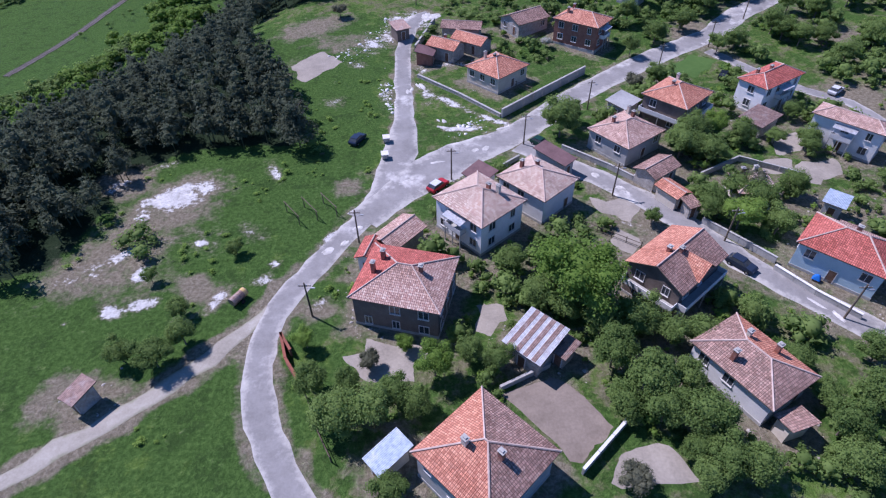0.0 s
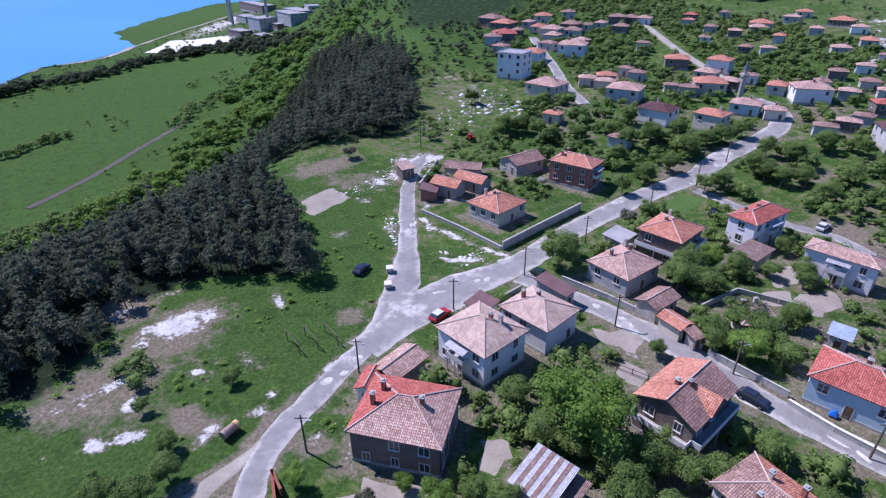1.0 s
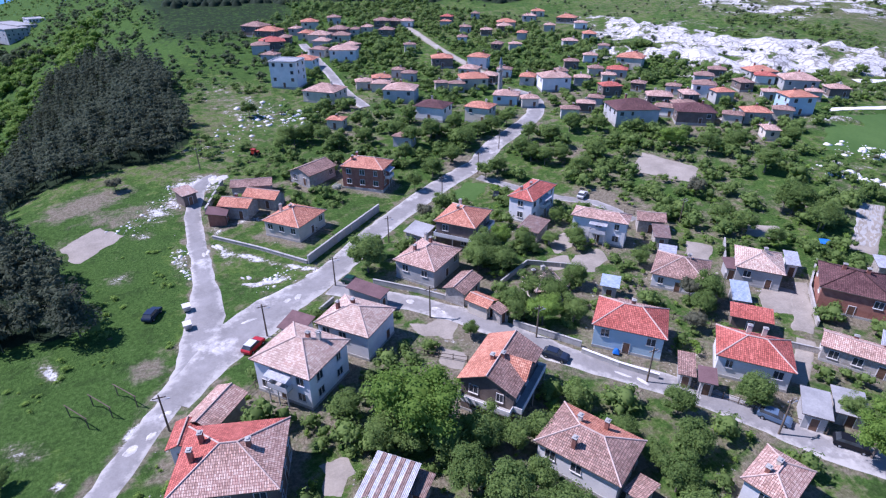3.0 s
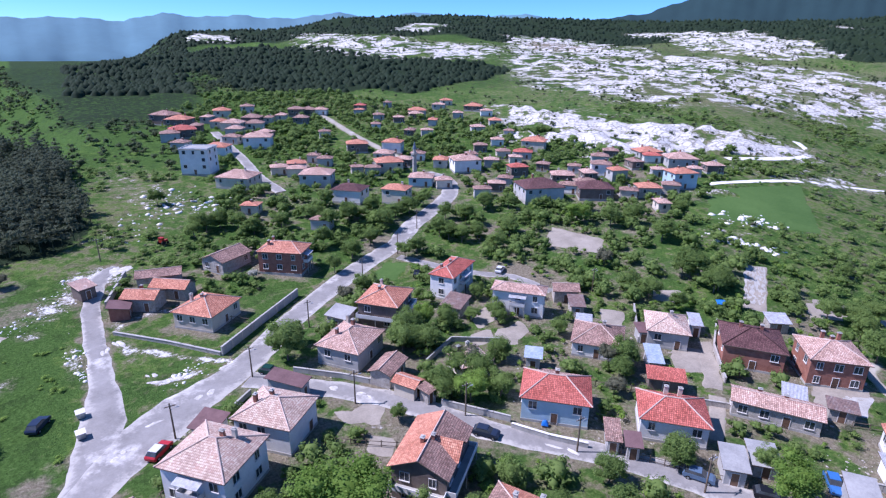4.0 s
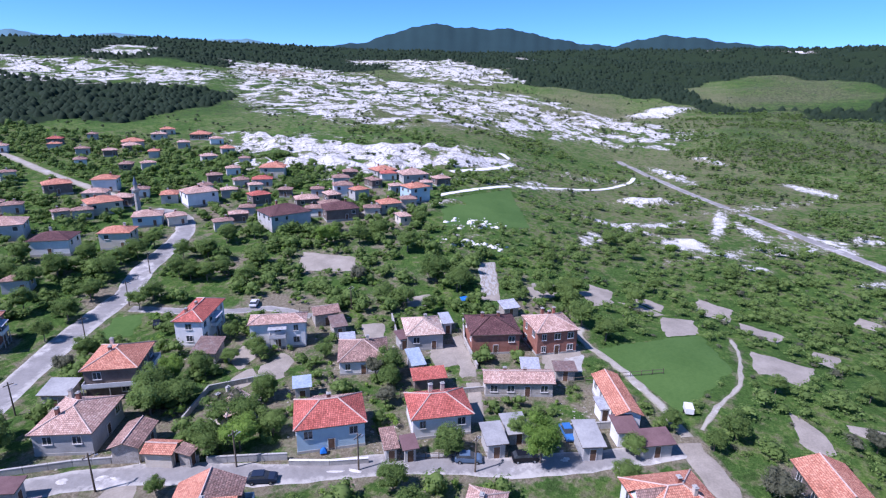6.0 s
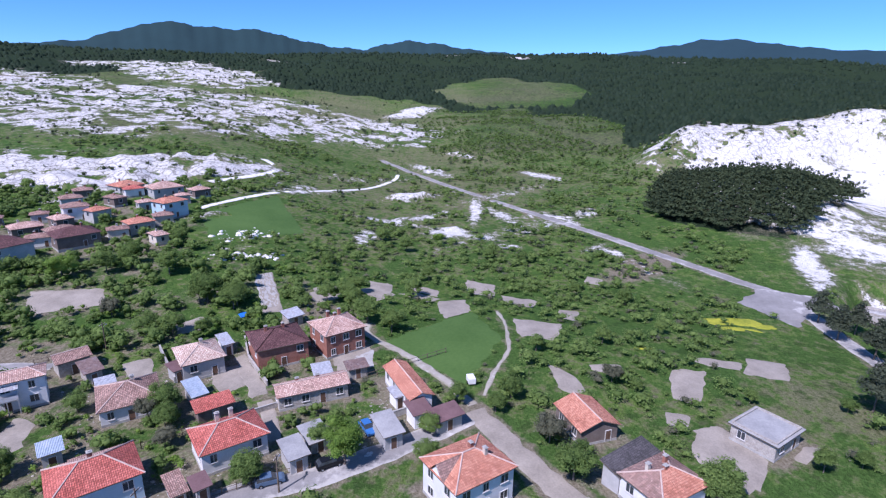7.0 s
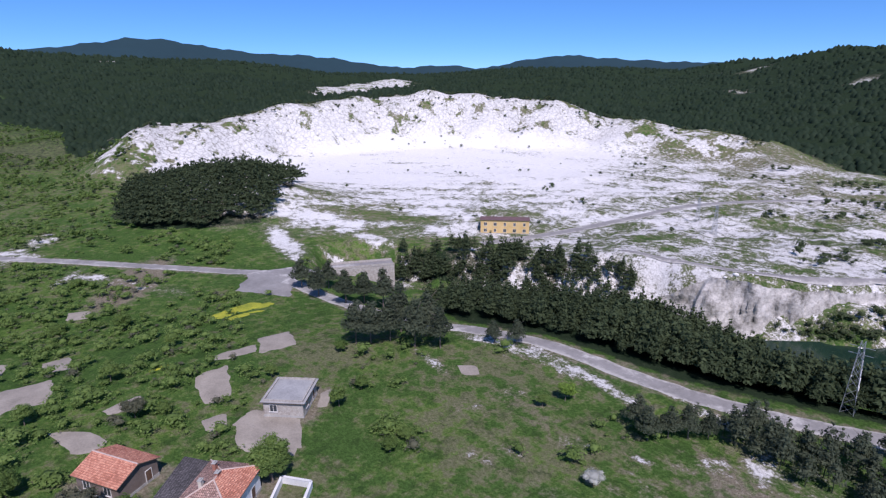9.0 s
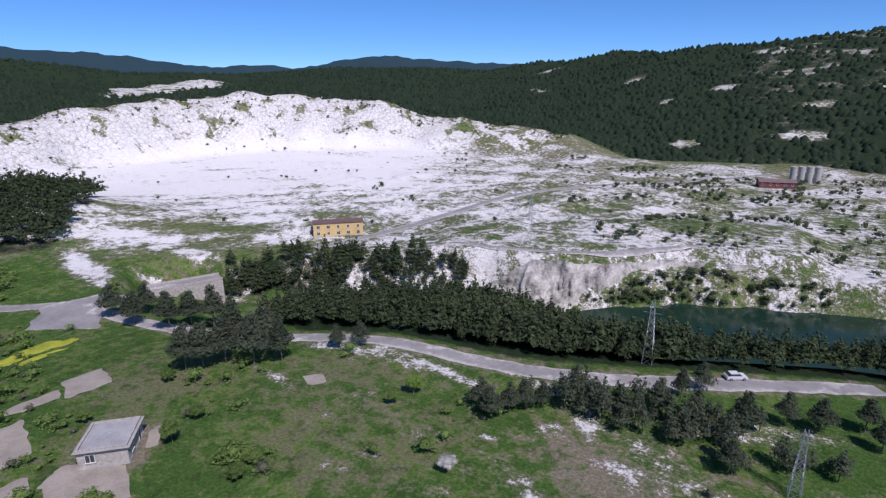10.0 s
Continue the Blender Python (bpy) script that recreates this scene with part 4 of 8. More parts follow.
for off in (-0.75, 0.75):
    strip("railway_rail", [(x + off, y) for x, y in RAILWAY], 0.22, BARK, "dark steel rail on the gravel bed", "rail", lift=0.5, ragged=0.0)


def patch(x, y, a, b, turn, mat, label, lift=0.13):
    """A ragged spill of dust or rubble on the ground."""
    g = random.Random(str((x, y)))
    v, f, n = [(x, y, lift)], [], 26
    for ring in (0.4, 0.75, 1.0):
        for k in range(n):
            u = k * 6.2832 / n
            w = ring * (1 + (0.35 * noise.noise(Vector((math.cos(u) * 1.7 + x, math.sin(u) * 1.7 + y, 0))) + g.uniform(-0.12, 0.12)) * (ring > 0.5))
            p, q = a * w * math.cos(u), b * w * math.sin(u)
            c, s = math.cos(radians(turn)), math.sin(radians(turn))
            v.append((x + p * c - q * s, y + p * s + q * c, lift - (0.11 if ring == 1.0 else 0)))
    for k in range(n):
        m = (k + 1) % n
        f += [(0, 1 + k, 1 + m)]
        for q in (0, 1):
            f += [(1 + q * n + k, 1 + (q + 1) * n + k, 1 + (q + 1) * n + m), (1 + q * n + k, 1 + (q + 1) * n + m, 1 + q * n + m)]
    v = np.array(v)
    v[:, 2] += height(v[:, 0], v[:, 1])
    word = "flower_drift" if mat == RAPE else "dust_patch"
    return tagged(new(word, arrays(word, v, f, mat)), label, word.replace("_", " "), kind="structure")


SPILL = mottled("chalk_dust", (0.30, 0.285, 0.255), (0.66, 0.64, 0.60), 0.8, 0.95, fine=2.5)
for px, py, pa, pb, pt in ((-15.9, 62.7, 3.0, 1.3, 55), (-13.2, 67.0, 1.6, 0.7, 60), (-6.5, 78.5, 2.6, 0.8, 60), (0.5, 85.5, 4.2, 0.9, 35), (6.5, 88.5, 3.0, 0.9, 30), (13.4, 96.8, 2.2, 1.2, 30), (21.5, 104.5, 1.6, 0.8, 45), (3.4, 97.2, 4.0, 1.0, -12), (0.2, 100.0, 1.6, 0.7, -50), (-6.6, 113.0, 0.9, 2.4, 5), (26.0, 80.8, 3.4, 0.8, -45), (31.5, 74.5, 2.6, 0.7, -48), (44.0, 56.5, 3.4, 0.7, -55), (50.0, 49.0, 4.2, 0.6, -52), (57.0, 40.5, 3.0, 0.6, -52), (70.5, 22.5, 2.4, 0.7, -48), (-3.0, 153.0, 5.0, 4.0, 20), (66.0, 133.6, 2.2, 1.0, 30), (82.0, 150.0, 2.0, 0.8, 40), (-4.0, 116.5, 1.6, 2.2, 20)):
    g = random.Random(px)
    for k in range(2):
        u, w = g.uniform(-0.75, 0.75) * pa, g.uniform(-0.5, 0.5) * pb
        c, sn = math.cos(radians(pt)), math.sin(radians(pt))
        patch(px + u * c - w * sn, py + u * sn + w * c, pa * g.uniform(0.22, 0.5), pb * g.uniform(0.35, 0.8), pt + g.uniform(-25, 25), SPILL, "white chalk dust spilled on the road", 0.115 + 0.006 * k)

# the lake in the west and its shore, the pond in the gully
LAKE = [*SHORE, (-330, 2200), (-3000, 2600), (-3200, 200), (-700, 200), (-430, 330)]
lake = Shape().face([(x, y, 0.0) for x, y in LAKE]).mesh("lake", WATER)
tagged(new("lake", lake), "blue lake with a calm surface", "lake", kind="structure").location.z = -35.3
strip("lake_shore", SHORE, 6, DUST, "pale bank along the lake", "shore", lift=0.5, gap=12, ragged=3)
pond = Shape().face([(48, -160, 0), (30, -150, 0), (0, -142, 0), (-60, -150, 0), (-200, -170, 0), (-200, -225, 0), (-60, -214, 0), (-34, -212, 0), (-20, -204, 0), (15, -190, 0)]).mesh("pond", POND)
tagged(new("pond", pond), "dark green pond below the quarry cliff", "pond", kind="structure").location.z = -13.6


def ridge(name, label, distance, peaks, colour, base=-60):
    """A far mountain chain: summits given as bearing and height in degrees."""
    # distance haze is put into the slope colours as blue and teal
    m = mottled(name + "_hazed_slopes", tuple(0.85 * c for c in colour), colour, 0.002, 1.0, fine=0.012, relief=0.0)
    az = np.linspace(peaks[0][0], peaks[-1][0], 260)
    el = np.interp(az, [p[0] for p in peaks], [p[1] for p in peaks])
    el = el + 0.06 * np.sin(az * 2.1) + 0.035 * np.sin(az * 5.3 + 1) + 0.02 * np.sin(az * 13)
    v, rows = [], 14
    for k in range(rows):
        u = k / (rows - 1)
        d = distance - 700 * (1 - u)
        for a, e in zip(az, el):
            fold = (160 * noise.noise(Vector((a * 0.45, u * 1.6, distance * 0.01)))) * (1 - u) * 0.5
            top = 56 + math.tan(radians(e)) * distance
            v.append(((d + fold) * math.sin(radians(a)), (d + fold) * math.cos(radians(a)), base + (top - base) * u ** 0.8))
    n = len(az)
    f = [(k * n + j, k * n + j + 1, (k + 1) * n + j + 1, (k + 1) * n + j) for k in range(rows - 1) for j in range(n - 1)]
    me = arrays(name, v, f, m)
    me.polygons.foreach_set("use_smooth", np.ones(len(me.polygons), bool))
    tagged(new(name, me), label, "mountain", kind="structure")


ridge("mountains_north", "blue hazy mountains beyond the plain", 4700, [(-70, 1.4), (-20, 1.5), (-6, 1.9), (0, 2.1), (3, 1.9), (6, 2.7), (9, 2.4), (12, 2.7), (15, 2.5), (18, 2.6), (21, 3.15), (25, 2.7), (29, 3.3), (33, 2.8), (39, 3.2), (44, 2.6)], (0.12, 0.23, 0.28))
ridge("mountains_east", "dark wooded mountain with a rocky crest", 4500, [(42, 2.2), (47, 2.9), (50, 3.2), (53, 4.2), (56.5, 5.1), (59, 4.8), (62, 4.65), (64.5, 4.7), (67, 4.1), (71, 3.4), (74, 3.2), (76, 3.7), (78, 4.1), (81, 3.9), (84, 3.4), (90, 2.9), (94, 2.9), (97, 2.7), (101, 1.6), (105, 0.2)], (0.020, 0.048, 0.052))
ridge("mountains_south", "haze-blue wooded mountains in the south", 4600, [(86, 0.2), (91, 1.8), (95, 2.9), (99, 3.1), (103, 3.7), (105.5, 4.15), (108, 4.2), (113, 3.5), (117, 3.05), (119, 3.1), (123, 2.8), (127, 2.2), (130, 1.9), (134, 2.15), (138, 1.8), (142, 2.6), (146, 3.0), (150, 2.6), (156, 2.2), (165, 1.9), (230, 1.8)], (0.020, 0.048, 0.06))

# ---- houses ----
def slope_face(s, pts, slot):
    """A roof plane with tile coordinates: u along the eave, v up the slope."""
    p = [Vector(q) for q in pts]
    e = (p[1] - p[0]).normalized()
    nrm = e.cross(p[-1] - p[0]).normalized()
    up = nrm.cross(e)
    s.face(p, [((q - p[0]).dot(e), (q - p[0]).dot(up)) for q in p], slot)


def roof_shape(kind, w, d, rise, over=0.45, thick=0.14):
    """Roof planes over a w x d plan, eaves at z 0: the top planes in slots 0 front, 1 right, 2 back, 3 left; soffit and edge in slot 4."""
    s = Shape()
    a, b = w / 2 + over, d / 2 + over
    x0, x1, y0, y1 = -a, a, -b, b
    c = [(x0, y0, 0), (x1, y0, 0), (x1, y1, 0), (x0, y1, 0)]
    lines = []
    if kind == "hip":
        if w >= d:
            r0, r1 = (-(a - b * 0.96), 0, rise), ((a - b * 0.96), 0, rise)
            planes = [(c[0], c[1], r1, r0), (c[1], c[2], r1), (c[2], c[3], r0, r1), (c[3], c[0], r0)]
            lines = [(c[0], r0), (c[3], r0), (c[1], r1), (c[2], r1), (r0, r1)]
        else:
            r0, r1 = (0, -(b - a * 0.96), rise), (0, (b - a * 0.96), rise)
            planes = [(c[0], c[1], r0), (c[1], c[2], r1, r0), (c[2], c[3], r1), (c[3], c[0], r0, r1)]
            lines = [(c[0], r0), (c[1], r0), (c[2], r1), (c[3], r1), (r0, r1)]
    elif kind == "gable":
        if w >= d:
            r0, r1 = (x0, 0, rise), (x1, 0, rise)
            planes = [(c[0], c[1], r1, r0), None, (c[2], c[3], r0, r1), None]
        else:
            r0, r1 = (0, y0, rise), (0, y1, rise)
            planes = [None, (c[1], c[2], r1, r0), None, (c[3], c[0], r0, r1)]
        lines = [(r0, r1)]
    else:
        up = rise if kind == "mono" else 0.05
        planes = [(c[0], c[1], (x1, y1, up), (x0, y1, up)), None, None, None]
    for k, p in enumerate(planes):
        if p:
            slope_face(s, p, k)
            low = [(q[0], q[1], q[2] - thick) for q in p]
            s.face(low[::-1], slot=4)
            n = len(p)
            for i in range(n):
                s.face([low[i], low[(i + 1) % n], p[(i + 1) % n], p[i]], slot=4)
    return s, lines


def wall_shape(kind, w, d, h, rise):
    s = Shape().box(-w / 2, -d / 2, -1.2, w / 2, d / 2, h)
    if kind == "gable":
        if w >= d:
            for x in (-w / 2, w / 2):
                s.face([(x, -d / 2, h), (x, d / 2, h), (x, 0, h + rise * d / (d + 0.9))])
        else:
            for y in (-d / 2, d / 2):
                s.face([(-w / 2, y, h), (w / 2, y, h), (0, y, h + rise * w / (w + 0.9))])
    if kind == "mono":
        r = rise * 0.9
        s.face([(-w / 2, d / 2, h), (w / 2, d / 2, h), (w / 2, d / 2, h + r), (-w / 2, d / 2, h + r)])
        for x in (-w / 2, w / 2):
            s.face([(x, -d / 2, h), (x, d / 2, h), (x, d / 2, h + r)])
    return s


def window_at(parent, x, y, z, turn, ww, wh, far):
    """A window: frame, mullion and sill stand proud of the wall, the pane lies back in it."""
    m = pose(x, y, z, 0, 0, turn)
    win = new("window", Shape().box(-ww / 2, -0.02, 0, ww / 2, 0.02, wh).mesh("window", PANE))
    win.parent, win.matrix_basis = parent, m
    fr = Shape()
    t = 0.08
    fr.box(-ww / 2 - t, -0.07, -t, -ww / 2, 0.03, wh + t).box(ww / 2, -0.07, -t, ww / 2 + t, 0.03, wh + t)
    fr.box(-ww / 2, -0.07, wh, ww / 2, 0.03, wh + t).box(-ww / 2 - 0.12, -0.16, -t - 0.05, ww / 2 + 0.12, 0.03, -0.003)
    if not far:
        fr.box(-0.035, -0.06, 0, 0.035, 0.025, wh)
    part("window_frame", fr, TIMBER_TRIM, win)


HOUSES = []


def house(label, x, y, turn, w, d, h, roof, tiles, wall, rise, front=None, right=None, back=None, left=None, chimneys=(), balcony=0, crossgable=0, windows=0, strips=0, far=False):
    rng = random.Random(label + str(round(x)))
    words = {"pink": "faded clay tile", "orange": "orange clay tile", "red": "red clay tile", "old": "weathered brown tile", "maroon": "dark maroon tile", "pale": "pale clay tile", "dark": "charcoal tile", "slab": "flat concrete", "tin": "corrugated tin", "bluetin": "bluish sheet", "rust": "rusty sheet", "felt": "maroon felt"}[tiles]
    shed = h < 3.3 and w * d < 45 and roof != "hip"
    text = label + ", " + words + " roof, " + {"stone": "stone", "brown": "dark brown", "brick": "red brick", "grey": "grey", "white": "white", "blue": "pale blue", "cream": "cream", "maroon": "maroon", "yellow": "yellow"}[wall] + " walls"
    ob = thing("shed" if shed else "house", pose(x, y, ground(x, y), 0, 0, turn), text, "shed" if shed else "house", "village houses" if far else "")
    HOUSES.append((x, y, turn, w, d))
    part("wall", wall_shape(roof, w, d, h, rise), WALLS[wall], ob)
    s, lines = roof_shape(roof, w, d, rise)
    mats = [ROOFS[front or tiles], ROOFS[right or tiles], ROOFS[back or tiles], ROOFS[left or tiles], WOOD]
    top = part("roof", s, mats, ob)
    top.location.z = h + 0.1
    if roof in ("hip", "gable") and not far:
        cap = Shape()
        for a, b in lines:
            cap.beam((a[0], a[1], a[2] + 0.03), (b[0], b[1], b[2] + 0.03), 0.11, 5)
        part("ridge_cap", cap, RIDGE if tiles != "maroon" else ROOFS["maroon"], top)
    if strips:
        for k in range(strips):
            u = -w / 2 + (k + 0.5) * w / strips
            lay = Shape()
            lay.face([(u - 0.32, -d / 2 - 0.4, 0.03), (u + 0.32, -d / 2 - 0.4, 0.03), (u + 0.32, d / 2 + 0.4, rise + 0.03), (u - 0.32, d / 2 + 0.4, rise + 0.03)], [(0, 0), (0.6, 0), (0.6, d), (0, d)])
            part("roof_strip", lay, ROOFS["rust"], top)
    if far and roof == "hip" and not chimneys:
        chimneys = ((rng.uniform(-0.25, 0.25), rng.uniform(-0.1, 0.3)),)
    for u, v in chimneys:
        c = Shape()
        cx, cy = u * w, v * d
        z0 = h + rise * 0.45
        z1 = h + rise + 0.55
        c.box(cx - 0.3, cy - 0.24, z0 - 0.6, cx + 0.3, cy + 0.24, z1)
        ch = part("chimney", c, WALLS["brick" if rng.random() < 0.6 else "cream"], ob)
        part("chimney_cap", Shape().box(cx - 0.38, cy - 0.32, z1, cx + 0.38, cy + 0.32, z1 + 0.08).box(cx - 0.2, cy - 0.15, z1 + 0.08, cx + 0.2, cy + 0.15, z1 + 0.22), CONCRETE, ch)
    if roof == "flat":
        rim = Shape()
        for q in ((-w / 2, -d / 2, w / 2, -d / 2 + 0.2), (-w / 2, d / 2 - 0.2, w / 2, d / 2), (-w / 2, -d / 2 + 0.2, -w / 2 + 0.2, d / 2 - 0.2), (w / 2 - 0.2, -d / 2 + 0.2, w / 2, d / 2 - 0.2)):
            rim.box(q[0], q[1], h + 0.1, q[2], q[3], h + 0.45)
        part("parapet", rim, WALLS[wall], ob)
    floors = max(1, int((h + 0.4) / 2.8))
    if not shed or far:
        plinth = Shape().box(-w / 2 - 0.06, -d / 2 - 0.06, -1.2, w / 2 + 0.06, d / 2 + 0.06, 0.45)
        part("plinth", plinth, CONCRETE, ob)
        sides = [(0, w, 0, -d / 2), (90, d, w / 2, 0), (180, w, 0, d / 2), (270, d, -w / 2, 0)]
        for sd, (a, length, cx, cy) in enumerate(sides):
            n = windows or max(1, int(length / (3.0 if not far else 3.6)))
            for fl in range(floors):
                for k in range(n):
                    u = (k + 0.5) / n * length - length / 2
                    if sd == 0 and fl == floors - 1 and k == n // 2:
                        continue
                    if rng.random() < 0.15:
                        continue
                    ux, uy = (u, 0) if a in (0, 180) else (0, u)
                    sx, sy = (0, -0.005) if a == 0 else (0.005, 0) if a == 90 else (0, 0.005) if a == 180 else (-0.005, 0)
                    window_at(ob, cx + ux + sx, cy + uy + sy, h - 1.85 - fl * 2.75, a, 1.25 if rng.random() < 0.7 else 0.9, 1.3, far)
    dr = Shape().box(-0.48, -0.05, 0, 0.48, 0.03, 2.05)
    n = max(1, int(w / 3.0))
    door = part("door", dr, DOOR, ob)
    door.location = ((n // 2 + 0.5) / n * w - w / 2, -d / 2 - 0.01, 0.05)
    part("door_frame", Shape().box(-0.58, -0.08, 0, -0.48, 0.03, 2.15).box(0.48, -0.08, 0, 0.58, 0.03, 2.15).box(-0.48, -0.08, 2.05, 0.48, 0.03, 2.15), TIMBER_TRIM, door)
    if balcony:
        for sd in ((0,) if balcony == 1 else (0, 3)):
            length, off = (w, d / 2) if sd == 0 else (d, w / 2)
            span = min(length, 3.4) if balcony == 1 else length
            slab = Shape().box(-span / 2, -1.25, 0, span / 2, 0.02, 0.16)
            b = part("balcony", slab, CONCRETE, ob)
            b.matrix_basis = pose(0, -off, 2.75) if sd == 0 else pose(-off, 0, 2.75, 0, 0, 270)
            rail = Shape().box(-span / 2, -1.25, 0.16, span / 2, -1.17, 0.95).box(-span / 2, -1.17, 0.16, -span / 2 + 0.08, 0, 0.95).box(span / 2 - 0.08, -1.17, 0.16, span / 2, 0, 0.95)
            part("parapet", rail, WALLS["white"] if wall != "white" else TIMBER_TRIM, b)
            for k in range(3):
                u = -span / 2 + 0.1 + k * (span - 0.2) / 2
                part("post", Shape().box(u - 0.07, -1.24, -2.75, u + 0.07, -1.1, 0), CONCRETE, b)
            if balcony == 1:
                canopy = Shape()
                slope_face(canopy, [(-span / 2 - 0.2, -1.5, 2.2), (span / 2 + 0.2, -1.5, 2.2), (span / 2 + 0.2, 0, 2.5), (-span / 2 - 0.2, 0, 2.5)], 0)
                canopy.box(-span / 2, -1.2, 0.95, -span / 2 + 0.08, -1.12, 2.2).box(span / 2 - 0.08, -1.2, 0.95, span / 2, -1.12, 2.2)
                part("canopy", canopy, ROOFS["tin"], b)
    if crossgable:
        g = Shape()
        gw, gl = w * 0.42, d / 2 + 0.6
        zt = rise * 0.95
        slope_face(g, [(-gw / 2, 0, 0), (-gw / 2, -gl, 0), (0, -gl, zt), (0, 0, zt)], 0)
        slope_face(g, [(gw / 2, -gl, 0), (gw / 2, 0, 0), (0, 0, zt), (0, -gl, zt)], 0)
        dm = part("cross_gable", g, ROOFS["old"] if crossgable == 1 else ROOFS[tiles], ob)
        dm.location = (0, 0, h + 0.16)
        face = Shape().face([(-gw / 2 + 0.15, -gl + 0.35, -0.1), (gw / 2 - 0.15, -gl + 0.35, -0.1), (0, -gl + 0.35, zt - 0.15)])
        part("gable_wall", face, WALLS[wall], dm)
    return ob


house('dark-walled two-storey house', -5.1, 50.4, 75, 9.7, 11.2, 5.2, 'hip', 'pink', 'brown', 2.2, back='red', right='red', chimneys=((-0.1, 0.35), (0.15, 0.3), (-0.02, -0.2)))
house('long tiled outbuilding', -6.7, 61.9, 320, 4.1, 6.5, 3, 'gable', 'pink', 'stone', 1.0)
house('low tiled porch building', -10.6, 58.4, 345, 2.4, 3.9, 3, 'gable', 'red', 'white', 0.7)
# sun on the front and left slopes is painted in by brighter orange tiles
house('large hipped house', 3.6, 26.2, 314, 9.6, 9.6, 5, 'hip', 'old', 'grey', 2.2, front='orange', left='orange', chimneys=((-0.15, -0.15), (0.2, 0.0)))
house('small corrugated shed', -6.2, 27.5, 312, 1.9, 3.7, 2.6, 'mono', 'bluetin', 'cream', 0.6)
house('striped corrugated shed', 10.8, 41.6, 317, 4.7, 5.2, 3, 'mono', 'tin', 'stone', 1.1, strips=4)
house('small hut', 14.3, 40.6, 314, 1.5, 2.3, 2.4, 'mono', 'rust', 'stone', 0.5)
house('long single-storey house', 35.1, 37.4, 30, 7.4, 10.1, 3.8, 'hip', 'old', 'white', 1.7, right='orange', chimneys=((-0.35, 0.1), (0.15, 0.2), (0.3, -0.1)))
house('tiled porch', 37.0, 30.3, 197, 2.8, 1.7, 2.6, 'mono', 'old', 'cream', 0.5)
house('timbered orange-roofed house', 30.8, 52.4, 40, 10.2, 7.6, 5.6, 'gable', 'orange', 'brown', 2.0, front='old', crossgable=2, balcony=2, chimneys=((-0.15, 0.1), (-0.05, -0.05)))
house('pale two-storey house', 5.5, 66.1, 312, 9.6, 8.9, 5.8, 'hip', 'pale', 'white', 2.1, balcony=1, chimneys=((0.08, 0.12), (0.22, 0.2)))
house('pale-roofed neighbour house', 15.3, 72.7, 43, 8.0, 9.1, 4.8, 'hip', 'pale', 'white', 1.9, chimneys=((-0.1, 0.3), (0.1, 0.1)))
house('maroon lean-to', 6.3, 76.6, 312, 3.8, 3.3, 3, 'mono', 'felt', 'grey', 0.8)
house('maroon garage', 19.8, 82.0, 44, 2.7, 6.2, 3, 'mono', 'felt', 'grey', 0.7)
house('two-storey house, long balcony', 46.1, 98.7, 43, 9.5, 8.7, 5.8, 'hip', 'orange', 'brown', 2.0, balcony=2, chimneys=((-0.1, 0.1), (0.25, 0.2)))
house('single-storey hipped house', 33.9, 88.6, 37, 9.7, 8.6, 3.9, 'hip', 'pink', 'grey', 2.0, chimneys=((-0.2, 0.2), (0.25, 0.1), (0.35, 0.3)))
house('flat-roofed store', 36.6, 100.8, 304, 4.5, 3.6, 3, 'mono', 'slab', 'stone', 0.9)
house('red-roofed two-storey house', 67.2, 105.0, 33, 12.3, 5.8, 6, 'hip', 'red', 'white', 1.4, balcony=1, chimneys=((0, 0.1), (-0.3, 0.2)))
house('brick two-storey house', 35.2, 136.4, 52, 7.4, 11.2, 6, 'hip', 'orange', 'brick', 1.8, balcony=1, chimneys=((-0.2, 0.3), (0.2, 0.3)))
house('low tiled barn', 22.2, 145.2, 304, 7.1, 9.7, 3, 'gable', 'old', 'stone', 1.6)
house('single-storey red-roofed house', 12.8, 117.8, 44, 9.7, 9.2, 3.7, 'hip', 'orange', 'cream', 2.1, chimneys=((-0.05, 0.05), (-0.1, 0.3)))
house('low red-roofed cottage', 1.6, 131.6, 327, 7.2, 5.0, 3, 'gable', 'orange', 'stone', 1.3, chimneys=((-0.1, 0.2),))
house('small maroon shed', -3.3, 128.8, 79, 3.8, 3.7, 2.5, 'mono', 'felt', 'brick', 0.9)
house('half-fallen barn', 5.9, 142.3, 79, 4.6, 9.5, 2.6, 'gable', 'old', 'stone', 1.1)
house('dark timber shed', -10.0, 142.1, 28, 3.3, 3.9, 2.8, 'mono', 'rust', 'brown', 0.8)
house('derelict tiled house', 36.6, 77.9, 36, 6.1, 3.8, 2.8, 'gable', 'old', 'stone', 0.9)
house('orange-tiled outhouse', 37.4, 71.8, 30, 2.7, 4.0, 2.6, 'gable', 'orange', 'cream', 0.7)
house('old tiled lean-to', 39.1, 68.3, 23, 1.5, 1.7, 2.4, 'mono', 'old', 'stone', 0.5)
house('pale-tiled cottage', 50.3, 72.4, 355, 5.6, 5.9, 3.2, 'hip', 'pale', 'cream', 1.4, chimneys=((-0.3, 0.2), (0.1, 0.3)))
house('pale blue house', 56.2, 55.7, 316, 10.4, 8.0, 4.4, 'hip', 'red', 'blue', 2.2, back='pink', chimneys=((0, 0.1),))
house('red-roofed bungalow', 68.4, 42.7, 314, 9.6, 7.4, 3.9, 'hip', 'red', 'white', 1.9, chimneys=((-0.1, 0.3), (0.12, 0.3)))
